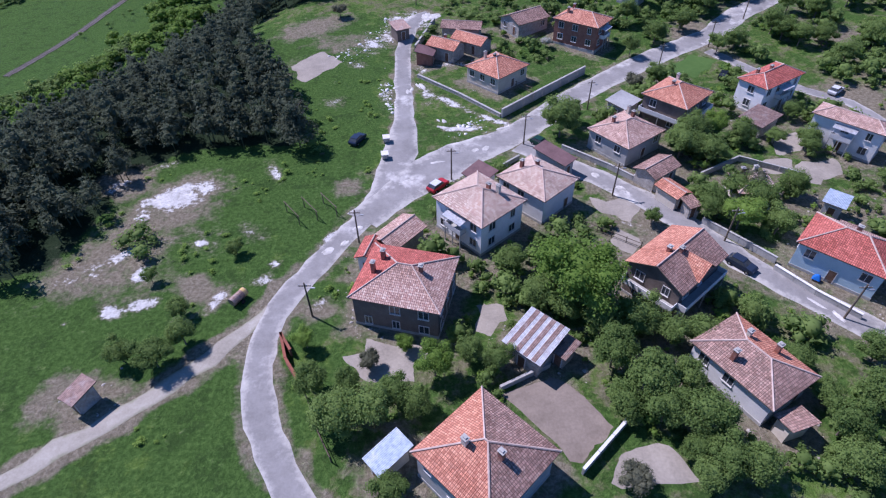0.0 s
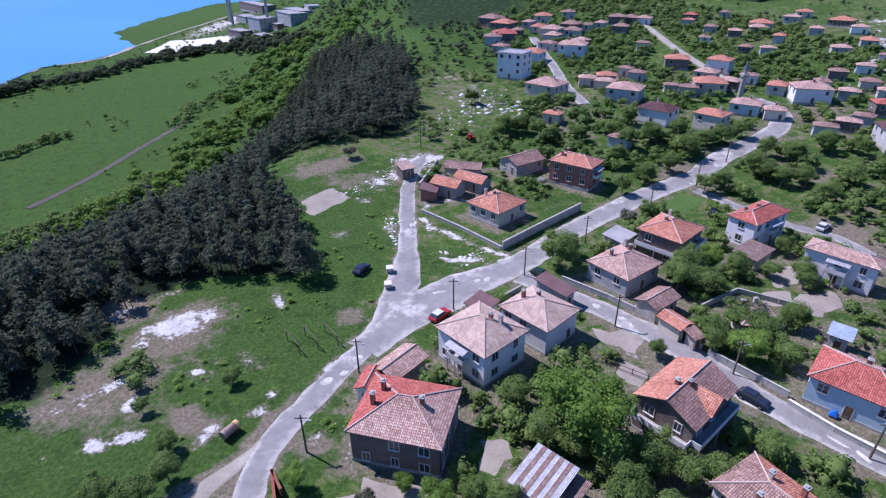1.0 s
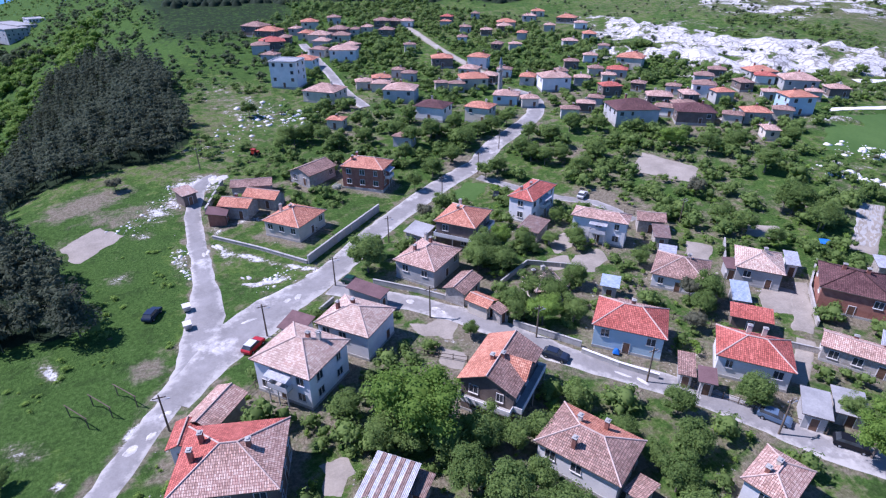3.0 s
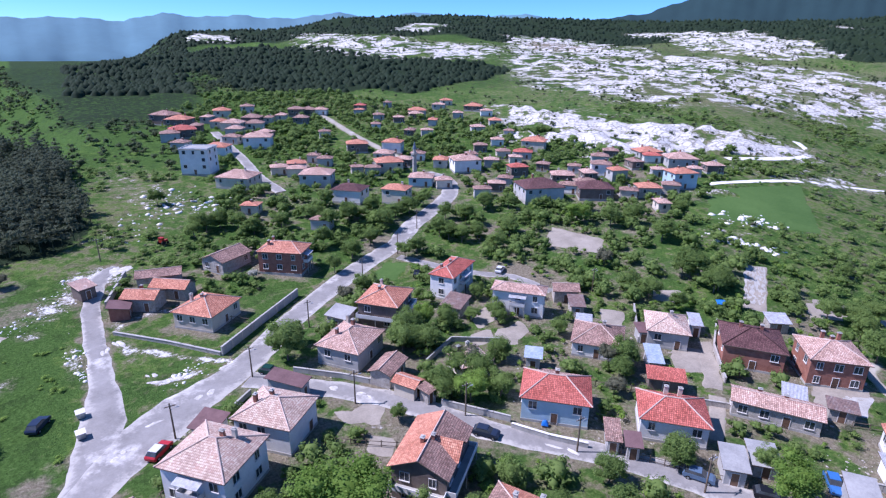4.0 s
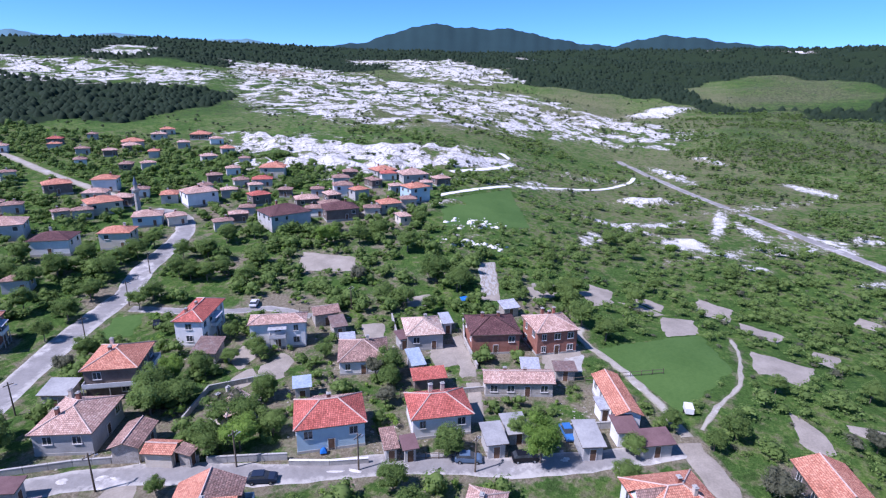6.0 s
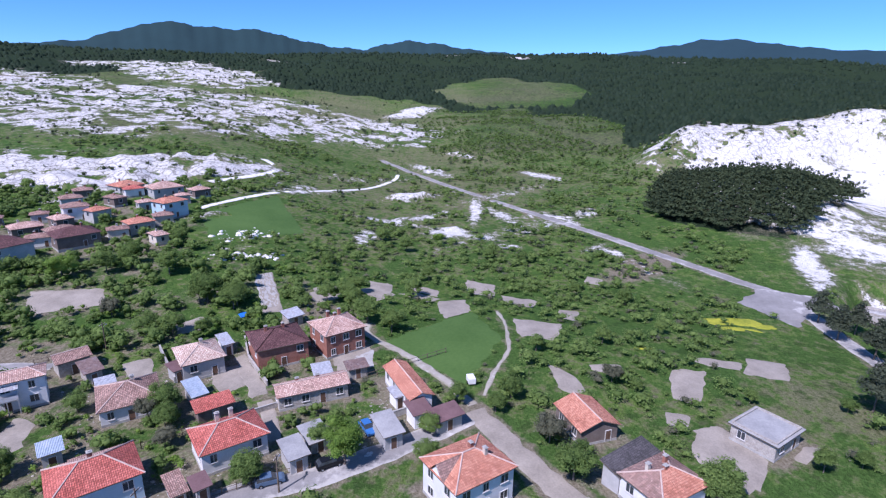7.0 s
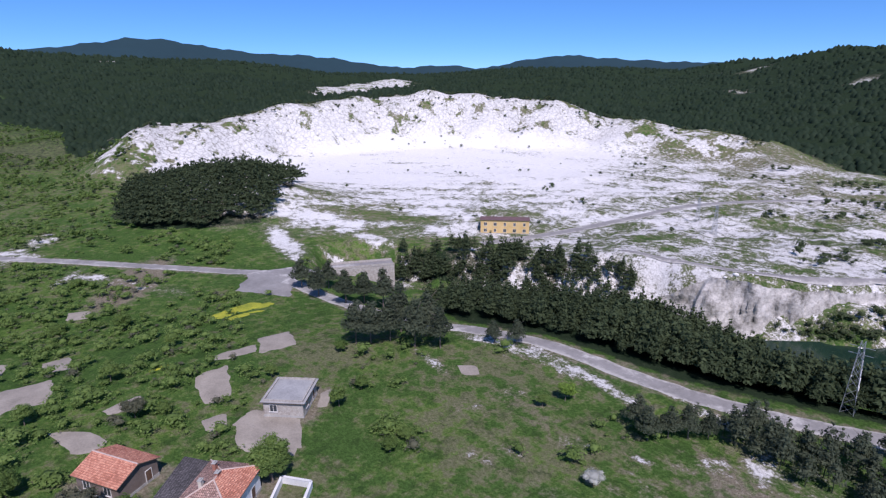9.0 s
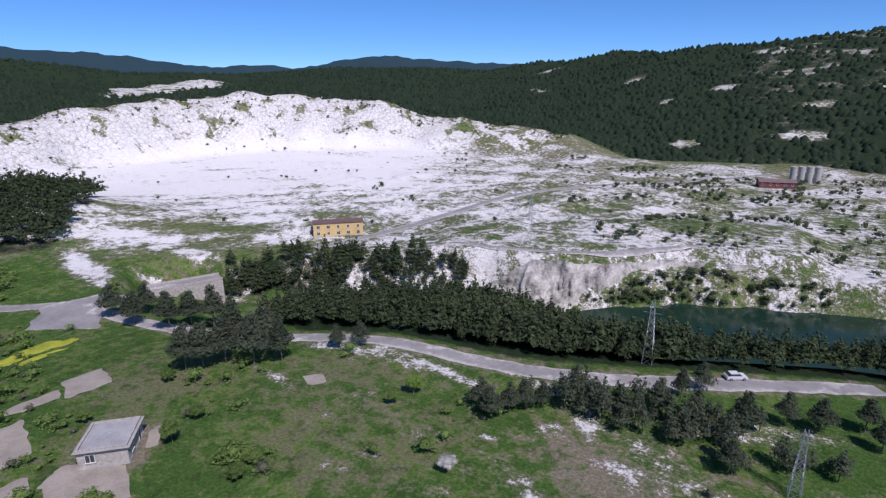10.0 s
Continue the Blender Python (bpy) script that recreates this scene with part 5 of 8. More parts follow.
house('white two-storey house', 73.9, 87.3, 313, 11.3, 4.5, 5.8, 'hip', 'pink', 'white', 1.1, balcony=1)
house('old tiled barn', 87.7, 87.0, 325, 5.5, 4.4, 3, 'gable', 'old', 'stone', 1.1)
house('patched shed', 84.9, 80.4, 325, 2.7, 4.4, 2.6, 'mono', 'rust', 'stone', 0.7)
house('pale-roofed bungalow', 92.2, 62.1, 313, 7.6, 8.5, 3.7, 'hip', 'pale', 'grey', 1.8, chimneys=((0.1, 0.1),))
house('maroon-roofed brick house', 99.9, 48.9, 308, 10.2, 9.8, 4.6, 'hip', 'maroon', 'brick', 1.9, chimneys=((-0.2, 0.1), (0.15, 0.1)))
house('brick house, open loggia', 106.3, 38.0, 315, 9.0, 8.4, 5.4, 'hip', 'pink', 'brick', 1.9, chimneys=((0, 0.1), (-0.1, 0.3), (0.2, 0.3)))
house('long low tiled row', 85.5, 35.9, 303, 12.4, 4.4, 2.9, 'gable', 'pink', 'stone', 1.1, chimneys=((-0.2, 0.1), (0.1, 0.05)))
house('long orange-roofed house', 88.8, 18.6, 304, 4.1, 12.7, 3.5, 'gable', 'orange', 'white', 1.0)
house('maroon annex', 81.2, 15.1, 308, 3.0, 3.1, 2.8, 'mono', 'felt', 'white', 0.8)
house('maroon garage row', 80.8, 10.3, 311, 4.8, 2.7, 2.5, 'mono', 'felt', 'grey', 0.7)
house('patched tiled cottage', 77.4, 66.6, 311, 9.2, 9.1, 3, 'hip', 'old', 'white', 2.1, chimneys=((0.1, 0.1),))
house('orange-roofed villa', 64.9, 5.0, 222, 8.1, 9.7, 5.6, 'hip', 'orange', 'white', 1.9, chimneys=((-0.1, 0.1), (0.15, 0.2)), crossgable=1)
house('grey and orange hipped house', 68.1, -22.0, 308, 8.9, 7.2, 3.8, 'hip', 'old', 'white', 1.7, front='orange', chimneys=((0, 0), (0.2, 0.2), (-0.2, 0.2)))
house('dark-roofed wing', 72.7, -18.5, 314, 9.1, 2.9, 3.2, 'mono', 'dark', 'grey', 0.8)
house('orange-tiled barn', 83.9, -13.2, 296, 6.8, 8.1, 2.9, 'gable', 'orange', 'brown', 1.5)
house('unfinished flat-roofed building', 85.0, -42.1, 312, 8.0, 7.2, 3, 'flat', 'slab', 'stone', 1.6)
house('grey flat-roofed garage', 67.4, 31.7, 313, 2.7, 4.2, 2.7, 'mono', 'slab', 'grey', 0.7)
house('grey sheet-roofed garage', 75.6, 19.2, 307, 3.0, 5.2, 2.7, 'mono', 'slab', 'grey', 0.8)
house('timber-roofed garage', 57.7, 44.8, 318, 1.6, 4.2, 2.5, 'mono', 'old', 'grey', 0.5)
house('maroon felt-roofed garage', 58.6, 41.7, 319, 1.7, 2.3, 2.5, 'mono', 'felt', 'grey', 0.5)
house('bluish sheet-roofed shed', 81.2, 56.3, 319, 2.2, 5.4, 2.5, 'mono', 'bluetin', 'grey', 0.6)
house('low red-roofed annex', 77.1, 50.4, 315, 5.7, 2.7, 2.6, 'mono', 'red', 'brown', 0.7)
house('bluish lean-to', 61.5, 67.5, 317, 2.5, 2.4, 2.8, 'mono', 'bluetin', 'grey', 0.7)
house('faded hipped house', 51.9, 25.1, 18, 6.5, 4.5, 3.7, 'hip', 'pink', 'white', 1.1, chimneys=((-0.2, 0.2), (0.1, 0.1)))
house('lone meadow shed', -42.0, 35.8, 332, 1.6, 2.5, 2.5, 'mono', 'rust', 'stone', 0.5)
house('yellow derelict factory hall', 152.5, -184.0, 40, 21.0, 9.0, 5.6, 'mono', 'felt', 'yellow', 0.6, windows=5)
house('dark sheet-roofed shelter', 61.2, 94.0, 301, 4.4, 4.8, 2.5, 'mono', 'rust', 'stone', 1.1)
house('white sheet canopy store', 100.1, 61.0, 316, 1.7, 4.5, 2.7, 'mono', 'tin', 'white', 0.5)
house('grey sheet-roofed lean-to', 91.3, 36.0, 301, 2.9, 3.2, 2.4, 'mono', 'tin', 'stone', 0.8)
house('small tin porch', 85.9, 20.0, 310, 1.5, 2.6, 2.5, 'mono', 'tin', 'white', 0.4)
house('patched sheet store', 116.9, 52.9, 322, 3.8, 3.1, 2.4, 'mono', 'tin', 'stone', 0.8)
house('collapsed tiled barn', 8.0, 134.8, 322, 8.4, 4.6, 2.6, 'gable', 'orange', 'stone', 1.3)
house('small maroon store', 87.7, 64.5, 327, 1.5, 3.2, 2.6, 'mono', 'felt', 'grey', 0.3)
house('roofless stone shed', 72.6, 30.4, 313, 3.2, 4.6, 2.2, 'mono', 'slab', 'stone', 0.3)
house('small tiled henhouse', 59.5, 60.5, 320, 2.2, 3.2, 2.2, 'mono', 'old', 'cream', 0.5)
house('tin-roofed woodshed', 80.4, 73.5, 315, 2.6, 3.4, 2.3, 'mono', 'tin', 'brown', 0.5)
house('patched lean-to', 94.8, 30.2, 303, 3.6, 2.4, 2.3, 'mono', 'rust', 'stone', 0.5)
house('tall white three-storey house', 30.7, 235.0, 328, 11.0, 9.4, 10.0, 'flat', 'slab', 'white', 1.9, far=True)
house('village house', 40.4, 212.2, 319, 12.7, 10.8, 4.0, 'hip', 'pink', 'cream', 2.2, far=True)
house('village house', 67.3, 202.2, 329, 11.5, 9.7, 4.5, 'hip', 'pink', 'grey', 1.9, far=True)
house('village house', 71.3, 179.0, 315, 10.3, 8.7, 4.5, 'hip', 'maroon', 'white', 1.7, far=True)
house('village house', 84.9, 169.8, 312, 8.5, 7.2, 5.0, 'hip', 'orange', 'cream', 1.4, far=True)
house('village house', 102.0, 182.7, 324, 8.8, 7.5, 3.5, 'hip', 'pink', 'blue', 1.5, far=True)
house('village house', 128.2, 191.9, 343, 11.4, 9.7, 5.0, 'hip', 'pink', 'white', 1.9, far=True)
house('village house', 100.0, 207.6, 345, 10.8, 9.2, 4.0, 'hip', 'orange', 'cream', 1.8, far=True)
house('village house', 99.9, 240.3, 342, 9.2, 7.8, 4.0, 'hip', 'orange', 'brown', 1.6, far=True)
house('village house', 114.0, 231.2, 320, 8.6, 7.3, 5.0, 'hip', 'orange', 'white', 1.5, far=True)
house('village house', 61.6, 267.1, 338, 12.1, 10.3, 5.0, 'hip', 'pink', 'white', 2.1, far=True)
house('village house', 41.7, 259.0, 328, 9.8, 8.3, 4.0, 'hip', 'orange', 'white', 1.7, far=True)
house('village house', 28.9, 272.7, 321, 6.9, 5.9, 4.0, 'hip', 'old', 'grey', 1.2, far=True)
house('village house', 29.9, 335.2, 317, 12.1, 10.3, 5.0, 'hip', 'old', 'brown', 2.1, far=True)
house('village house', 35.6, 325.0, 326, 11.6, 9.9, 4.0, 'hip', 'orange', 'brown', 2.0, far=True)
house('village house', 33.5, 301.4, 357, 11.8, 10.0, 4.0, 'hip', 'red', 'brown', 2.0, far=True)
house('village house', 27.0, 294.4, 352, 8.3, 7.1, 4.0, 'hip', 'old', 'grey', 1.4, far=True)
house('village house', 60.2, 342.5, 351, 9.3, 7.9, 4.0, 'hip', 'orange', 'cream', 1.6, far=True)
house('village house', 76.6, 351.9, 348, 7.7, 6.6, 4.0, 'hip', 'old', 'grey', 1.3, far=True)
house('village house', 59.2, 308.7, 325, 10.4, 8.9, 4.0, 'hip', 'pink', 'cream', 1.8, far=True)
house('village house', 71.4, 318.9, 332, 9.9, 8.4, 4.0, 'hip', 'old', 'brown', 1.7, far=True)
house('village house', 100.2, 331.6, 341, 9.1, 7.7, 4.0, 'hip', 'old', 'brown', 1.5, far=True)
house('village house', 94.8, 269.0, 343, 5.4, 4.6, 4.0, 'hip', 'old', 'cream', 0.9, far=True)
house('village house', 66.2, 224.3, 347, 7.1, 6.0, 3.0, 'hip', 'orange', 'grey', 1.2, far=True)
house('village house', 58.2, 221.6, 348, 6.5, 5.5, 3.0, 'hip', 'pink', 'cream', 1.1, far=True)
house('village house', 142.9, 335.9, 325, 7.0, 5.9, 3.0, 'hip', 'red', 'brown', 1.2, far=True)
house('village house', 148.1, 292.1, 336, 6.1, 5.2, 3.0, 'hip', 'pink', 'brown', 1.0, far=True)
house('village house', 166.2, 302.8, 333, 10.3, 8.7, 4.0, 'hip', 'orange', 'cream', 1.7, far=True)
house('village house', 204.1, 330.5, 333, 7.9, 6.7, 3.0, 'hip', 'orange', 'cream', 1.3, far=True)
house('village house', 207.5, 302.4, 315, 10.9, 9.2, 3.0, 'hip', 'orange', 'brown', 1.8, far=True)
house('village house', 140.7, 303.6, 337, 6.2, 5.3, 3.0, 'hip', 'old', 'grey', 1.1, far=True)
house('village house', 175.3, 203.3, 311, 10.7, 9.1, 4.5, 'hip', 'orange', 'cream', 1.8, far=True)
house('village house', 141.7, 173.6, 342, 7.2, 6.1, 4.0, 'hip', 'red', 'brown', 1.2, far=True)
house('village house', 131.6, 148.6, 342, 14.5, 12.3, 5.0, 'hip', 'maroon', 'grey', 2.5, far=True)
house('village house', 149.8, 139.0, 327, 12.0, 10.2, 4.0, 'hip', 'maroon', 'brown', 2.0, far=True)
house('village house', 171.4, 156.7, 319, 7.8, 6.6, 5.0, 'hip', 'old', 'white', 1.3, far=True)
house('village house', 173.1, 149.6, 342, 6.7, 5.7, 4.0, 'hip', 'orange', 'grey', 1.1, far=True)
house('village house', 167.4, 129.5, 327, 8.1, 6.9, 3.5, 'hip', 'orange', 'stone', 1.4, far=True)
house('village house', 184.9, 129.1, 339, 9.4, 8.0, 6.0, 'hip', 'orange', 'blue', 1.6, far=True)
house('village house', 208.9, 164.8, 337, 10.6, 9.0, 3.0, 'hip', 'orange', 'grey', 1.8, far=True)
house('village house', 210.0, 148.2, 325, 12.1, 10.3, 3.5, 'hip', 'pink', 'grey', 2.1, far=True)
house('village house', 152.4, 158.6, 325, 8.5, 7.2, 3.0, 'hip', 'pink', 'brown', 1.4, far=True)
house('village house', 152.5, 188.6, 329, 5.2, 4.5, 3.0, 'hip', 'pink', 'cream', 0.9, far=True)
house('village house', 190.1, 142.9, 320, 5.7, 4.8, 3.0, 'hip', 'pink', 'grey', 1.0, far=True)
house('village house', 130.6, 166.9, 315, 5.2, 4.4, 3.0, 'hip', 'old', 'grey', 0.9, far=True)
house('village house', 37.6, 182.0, 326, 5.3, 4.5, 3.0, 'hip', 'orange', 'cream', 0.9, far=True)
house('village house', 86.3, 208.5, 346, 4.8, 4.1, 3.0, 'hip', 'old', 'stone', 0.8, far=True)
house('village house', 164.8, 164.9, 311, 5.0, 4.3, 3.0, 'hip', 'old', 'grey', 0.9, far=True)
house('village house', 155.4, 173.5, 310, 5.0, 4.3, 3.0, 'hip', 'old', 'brown', 0.9, far=True)
house('village house', 173.7, 248.5, 335, 7.3, 6.2, 3.0, 'hip', 'pink', 'grey', 1.2, far=True)
house('village house', 196.2, 174.5, 316, 6.5, 5.5, 3.0, 'hip', 'old', 'brown', 1.1, far=True)
house('village house', 53.5, 317.9, 62, 8.0, 6.7, 3.2, 'hip', 'orange', 'cream', 1.5, far=True)
house('village house', 70.0, 307.6, -23, 9.0, 7.2, 3.2, 'hip', 'old', 'cream', 1.6, far=True)
house('village house', 57.7, 297.6, -31, 8.0, 6.6, 3.2, 'hip', 'pink', 'grey', 1.5, far=True)
house('village house', 52.5, 279.3, -44, 8.0, 5.6, 3.2, 'hip', 'old', 'grey', 1.2, far=True)
house('village house', 107.6, 332.0, -25, 8.0, 6.7, 3.2, 'hip', 'old', 'brown', 1.5, far=True)
house('village house', 114.5, 329.7, -30, 8.0, 5.8, 3.2, 'hip', 'pink', 'white', 1.3, far=True)
house('village house', 96.7, 312.3, -31, 8.0, 6.4, 3.2, 'hip', 'old', 'brown', 1.4, far=True)
house('village house', 105.3, 222.3, -43, 8.0, 6.6, 3.2, 'hip', 'pink', 'cream', 1.4, far=True)
house('village house', 63.6, 215.7, -26, 7.0, 5.0, 3.2, 'hip', 'pink', 'cream', 1.1, far=True)
house('village house', 136.1, 321.7, -36, 6.0, 3.9, 3.2, 'hip', 'orange', 'grey', 0.9, far=True)
house('village house', 161.8, 296.5, -19, 8.0, 6.5, 3.2, 'hip', 'pink', 'brown', 1.4, far=True)
house('village house', 161.3, 275.4, 54, 7.0, 4.7, 3.2, 'hip', 'orange', 'grey', 1.0, far=True)
house('village house', 189.6, 316.4, -40, 8.0, 5.4, 3.2, 'hip', 'pink', 'grey', 1.2, far=True)
house('village house', 163.3, 338.0, 56, 6.0, 4.7, 3.2, 'hip', 'old', 'grey', 1.0, far=True)
house('village house', 53.4, 158.8, -40, 6.0, 4.2, 3.2, 'hip', 'old', 'grey', 0.9, far=True)
house('village house', 41.3, 311.3, 67, 7.0, 5.6, 3.2, 'hip', 'old', 'brown', 1.2, far=True)
house('village house', 50.0, 329.7, 54, 7.0, 5.2, 3.2, 'hip', 'pink', 'grey', 1.1, far=True)
house('village house', 80.7, 319.6, 64, 7.0, 4.6, 3.2, 'hip', 'old', 'cream', 1.0, far=True)
house('village house', 88.6, 322.9, 61, 7.0, 5.7, 3.2, 'hip', 'pink', 'cream', 1.3, far=True)
house('village house', 69.6, 283.9, -49, 7.0, 4.9, 3.2, 'hip', 'pink', 'brown', 1.1, far=True)
house('village house', 78.9, 225.5, -29, 6.0, 4.4, 3.2, 'hip', 'old', 'grey', 1.0, far=True)
house('village house', 108.8, 210.2, -46, 7.0, 5.3, 3.2, 'hip', 'pink', 'brown', 1.2, far=True)
house('village house', 118.5, 215.1, -36, 6.0, 4.5, 3.2, 'hip', 'old', 'white', 1.0, far=True)
house('village house', 122.6, 202.3, 53, 7.0, 5.8, 3.2, 'hip', 'orange', 'grey', 1.3, far=True)
house('village house', 107.8, 175.8, -21, 6.0, 4.9, 3.2, 'hip', 'pink', 'cream', 1.1, far=True)
house('village house', 91.5, 204.5, -27, 6.0, 4.2, 3.2, 'hip', 'old', 'grey', 0.9, far=True)
house('village house', 76.3, 232.2, -31, 5.0, 4.2, 3.2, 'hip', 'old', 'cream', 0.9, far=True)
house('village house', 137.1, 257.7, 50, 6.0, 5.1, 3.2, 'hip', 'old', 'brown', 1.1, far=True)
house('village house', 145.0, 253.6, -23, 6.0, 4.1, 3.2, 'hip', 'pink', 'grey', 0.9, far=True)
house('village house', 127.4, 278.7, 66, 6.0, 4.9, 3.2, 'hip', 'old', 'white', 1.1, far=True)
house('village house', 191.9, 257.7, 60, 8.0, 6.5, 3.2, 'hip', 'orange', 'grey', 1.4, far=True)
house('village house', 203.7, 282.6, -30, 7.0, 5.4, 3.2, 'hip', 'pink', 'white', 1.2, far=True)
house('village house', 182.4, 209.3, 51, 8.0, 6.1, 3.2, 'hip', 'orange', 'grey', 1.3, far=True)
house('village house', 160.4, 193.3, -42, 8.0, 5.7, 3.2, 'hip', 'red', 'grey', 1.3, far=True)
house('village house', 145.4, 147.1, -50, 7.0, 4.7, 3.2, 'hip', 'old', 'white', 1.0, far=True)
house('village house', 184.7, 169.9, -42, 7.0, 5.8, 3.2, 'hip', 'old', 'grey', 1.3, far=True)
house('village house', 204.3, 158.3, -40, 7.0, 5.6, 3.2, 'hip', 'red', 'white', 1.2, far=True)
house('village house', 213.3, 134.6, -29, 7.0, 5.7, 3.2, 'hip', 'pink', 'brown', 1.3, far=True)
house('village house', 191.0, 156.3, 69, 7.0, 5.1, 3.2, 'hip', 'old', 'brown', 1.1, far=True)
house('village house', 153.3, 147.0, -30, 8.0, 5.4, 3.2, 'hip', 'old', 'cream', 1.2, far=True)
house('village house', 162.9, 155.1, 64, 7.0, 5.3, 3.2, 'hip', 'pink', 'brown', 1.2, far=True)
house('village house', 158.2, 115.8, 57, 6.0, 4.0, 3.2, 'hip', 'pink', 'cream', 0.9, far=True)
house('village house', 159.3, 131.1, -49, 6.0, 4.4, 3.2, 'hip', 'old', 'cream', 1.0, far=True)
house('village house', 151.4, 213.9, -28, 6.0, 4.5, 3.2, 'hip', 'old', 'brown', 1.0, far=True)
house('village house', 164.9, 218.7, -33, 6.0, 4.8, 3.2, 'hip', 'pink', 'white', 1.0, far=True)
house('village house', 139.1, 203.1, 68, 6.0, 4.6, 3.2, 'hip', 'old', 'white', 1.0, far=True)
house('village house', 140.6, 190.1, -35, 6.0, 4.5, 3.2, 'hip', 'pink', 'grey', 1.0, far=True)
house('village house', 153.6, 199.1, -28, 6.0, 4.9, 3.2, 'hip', 'old', 'cream', 1.1, far=True)
house('village house', 185.0, 285.9, -33, 6.0, 5.1, 3.2, 'hip', 'pink', 'grey', 1.1, far=True)
house('village house', 181.5, 231.1, -40, 5.0, 4.2, 3.2, 'hip', 'old', 'grey', 0.9, far=True)
house('village house', 177.0, 126.9, -47, 6.0, 4.8, 3.2, 'hip', 'old', 'cream', 1.1, far=True)
house('village house', 202.0, 135.1, -44, 5.0, 4.0, 3.2, 'hip', 'pink', 'grey', 0.9, far=True)
house('village house', 134.3, 156.0, -47, 6.0, 4.2, 3.2, 'hip', 'old', 'grey', 0.9, far=True)
house('village house', 123.2, 162.6, -34, 6.0, 4.1, 3.2, 'hip', 'pink', 'brown', 0.9, far=True)
house('village house', 114.5, 159.6, -29, 6.0, 4.1, 3.2, 'hip', 'old', 'grey', 0.9, far=True)

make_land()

PLOTS = []

field('bare brown garden plot', SOIL, [(117.5, 125.2), (123.8, 108.2), (114.9, 101.4), (105.1, 116.1)])
field('bare yard of beaten earth', EARTH, [(5.9, 36.0), (13.3, 39.1), (19.2, 31.3), (13.7, 26.1)])
field('earth yard beside a pale bungalow', SOIL, [(98.0, 58.1), (83.0, 46.5), (85.3, 44.2), (99.8, 56.3)])
field('earth yard before a brick house', SOIL, [(101.8, 38.3), (109.3, 32.6), (97.5, 29.2), (95.3, 34.2)])
field('earth garden plot', SOIL, [(64.9, 83.6), (70.0, 82.2), (64.8, 75.3), (58.3, 77.1)])
field('grey earth plot', SOIL, [(110.4, 80.1), (116.2, 75.1), (110.1, 70.1), (105.1, 76.0)])
field('long bare strip', SOIL, [(144.9, 75.9), (149.4, 73.2), (122.9, 57.9), (120.0, 62.6)])
field('bare plot in the meadow', SOIL, [(132.4, 0.3), (130.5, -13.0), (120.4, -11.2), (118.7, -1.2)])
field('bare plot behind a barn', SOIL, [(107.5, -16.7), (109.1, -23.4), (103.9, -22.4), (104.5, -15.7)])
field('trampled bare plot', SOIL, [(108.4, -32.7), (109.4, -40.7), (95.1, -35.3), (96.0, -30.0)])
field('small bare plot', SOIL, [(92.0, -27.7), (91.4, -33.3), (86.7, -31.1), (86.7, -26.6)])
field('bare yard of an unfinished building', SOIL, [(87.3, -30.8), (89.4, -36.6), (79.8, -41.5), (70.2, -36.6)])
field('narrow bare plot', SOIL, [(116.0, -39.1), (115.5, -49.9), (110.4, -47.9), (112.4, -38.2)])
field('bare plot with tracks', SOIL, [(118.7, -51.2), (118.0, -60.0), (107.3, -56.3), (108.5, -47.1)])
field('bare plot above the village', SOIL, [(144.9, 21.7), (148.5, 13.8), (136.6, 10.7), (130.6, 19.2)])
field('bare plot by a hedge', SOIL, [(167.0, 14.3), (165.1, 5.6), (156.0, 5.4), (157.1, 14.4)])
field('pale bare plot', SOIL, [(139.8, 20.5), (147.4, 14.5), (135.1, 11.6), (127.3, 17.3)])
field('bare plot on the hill', SOIL, [(149.0, 45.6), (159.6, 39.3), (146.8, 34.1), (137.7, 38.1)])
field('bare plot among bushes', SOIL, [(138.1, 57.7), (146.3, 53.2), (137.1, 47.9), (128.9, 51.9)])
field('old foundation plot', SOIL, [(-36.3, 128.2), (-29.8, 136.5), (-22.4, 129.7), (-31.9, 117.4)])
field('earth lot beside a hedge', SOIL, [(25.4, 72.1), (30.7, 74.3), (33.2, 70.4), (28.7, 65.0)])
field('garden earth before a dark house', SOIL, [(-13.5, 42.3), (-3.6, 43.4), (-3.4, 37.5), (-10.3, 38.5)])
field('earth yard beside a dark house', SOIL, [(5.2, 50.9), (8.4, 47.8), (5.8, 44.1), (3.0, 45.1)])
field('bare corner by a pale house', SOIL, [(17.9, 28.5), (23.9, 30.3), (26.8, 24.7), (15.2, 24.3)])
field('green mown meadow', GRASS, [(110.2, 28.5), (136.3, 10.8), (117.0, 2.1), (94.3, 8.1)])
field('green meadow at the village edge', GRASS, [(190.3, 120.9), (240.1, 112.0), (192.0, 79.0), (165.7, 102.1)])
field('grass triangle at the crossing', GRASS, [(51.0, 121.1), (61.2, 128.2), (65.6, 124.4), (58.1, 116.7)])
field("grey asphalt apron where the valley roads meet", ASPHALT, [(177.6, -78.0), (163.5, -65.5), (146.5, -75.2), (172.0, -93.0)], 0.14)
field('grey gravel way between two houses', SOIL, [(82.7, 45.6), (84.5, 43.1), (72.8, 36.0), (71.5, 37.8)])
field('grey paved yard before a brick house', CONCRETE, [(103.0, 33.5), (107.5, 30.0), (98.6, 27.5), (96.5, 32.5)])
field('bare yard behind a bungalow', SOIL, [(91.6, 79.2), (95.6, 75.2), (87.2, 68.4), (84.9, 73.2)])
field('rough fallow plot', SOIL, [(142.9, 58.4), (149.0, 51.9), (140.8, 48.6), (131.9, 52.5)])
field('dark earth yard by a barn', SOIL, [(106.9, -7.6), (102.1, -13.2), (92.6, -16.0), (95.6, -9.5)])
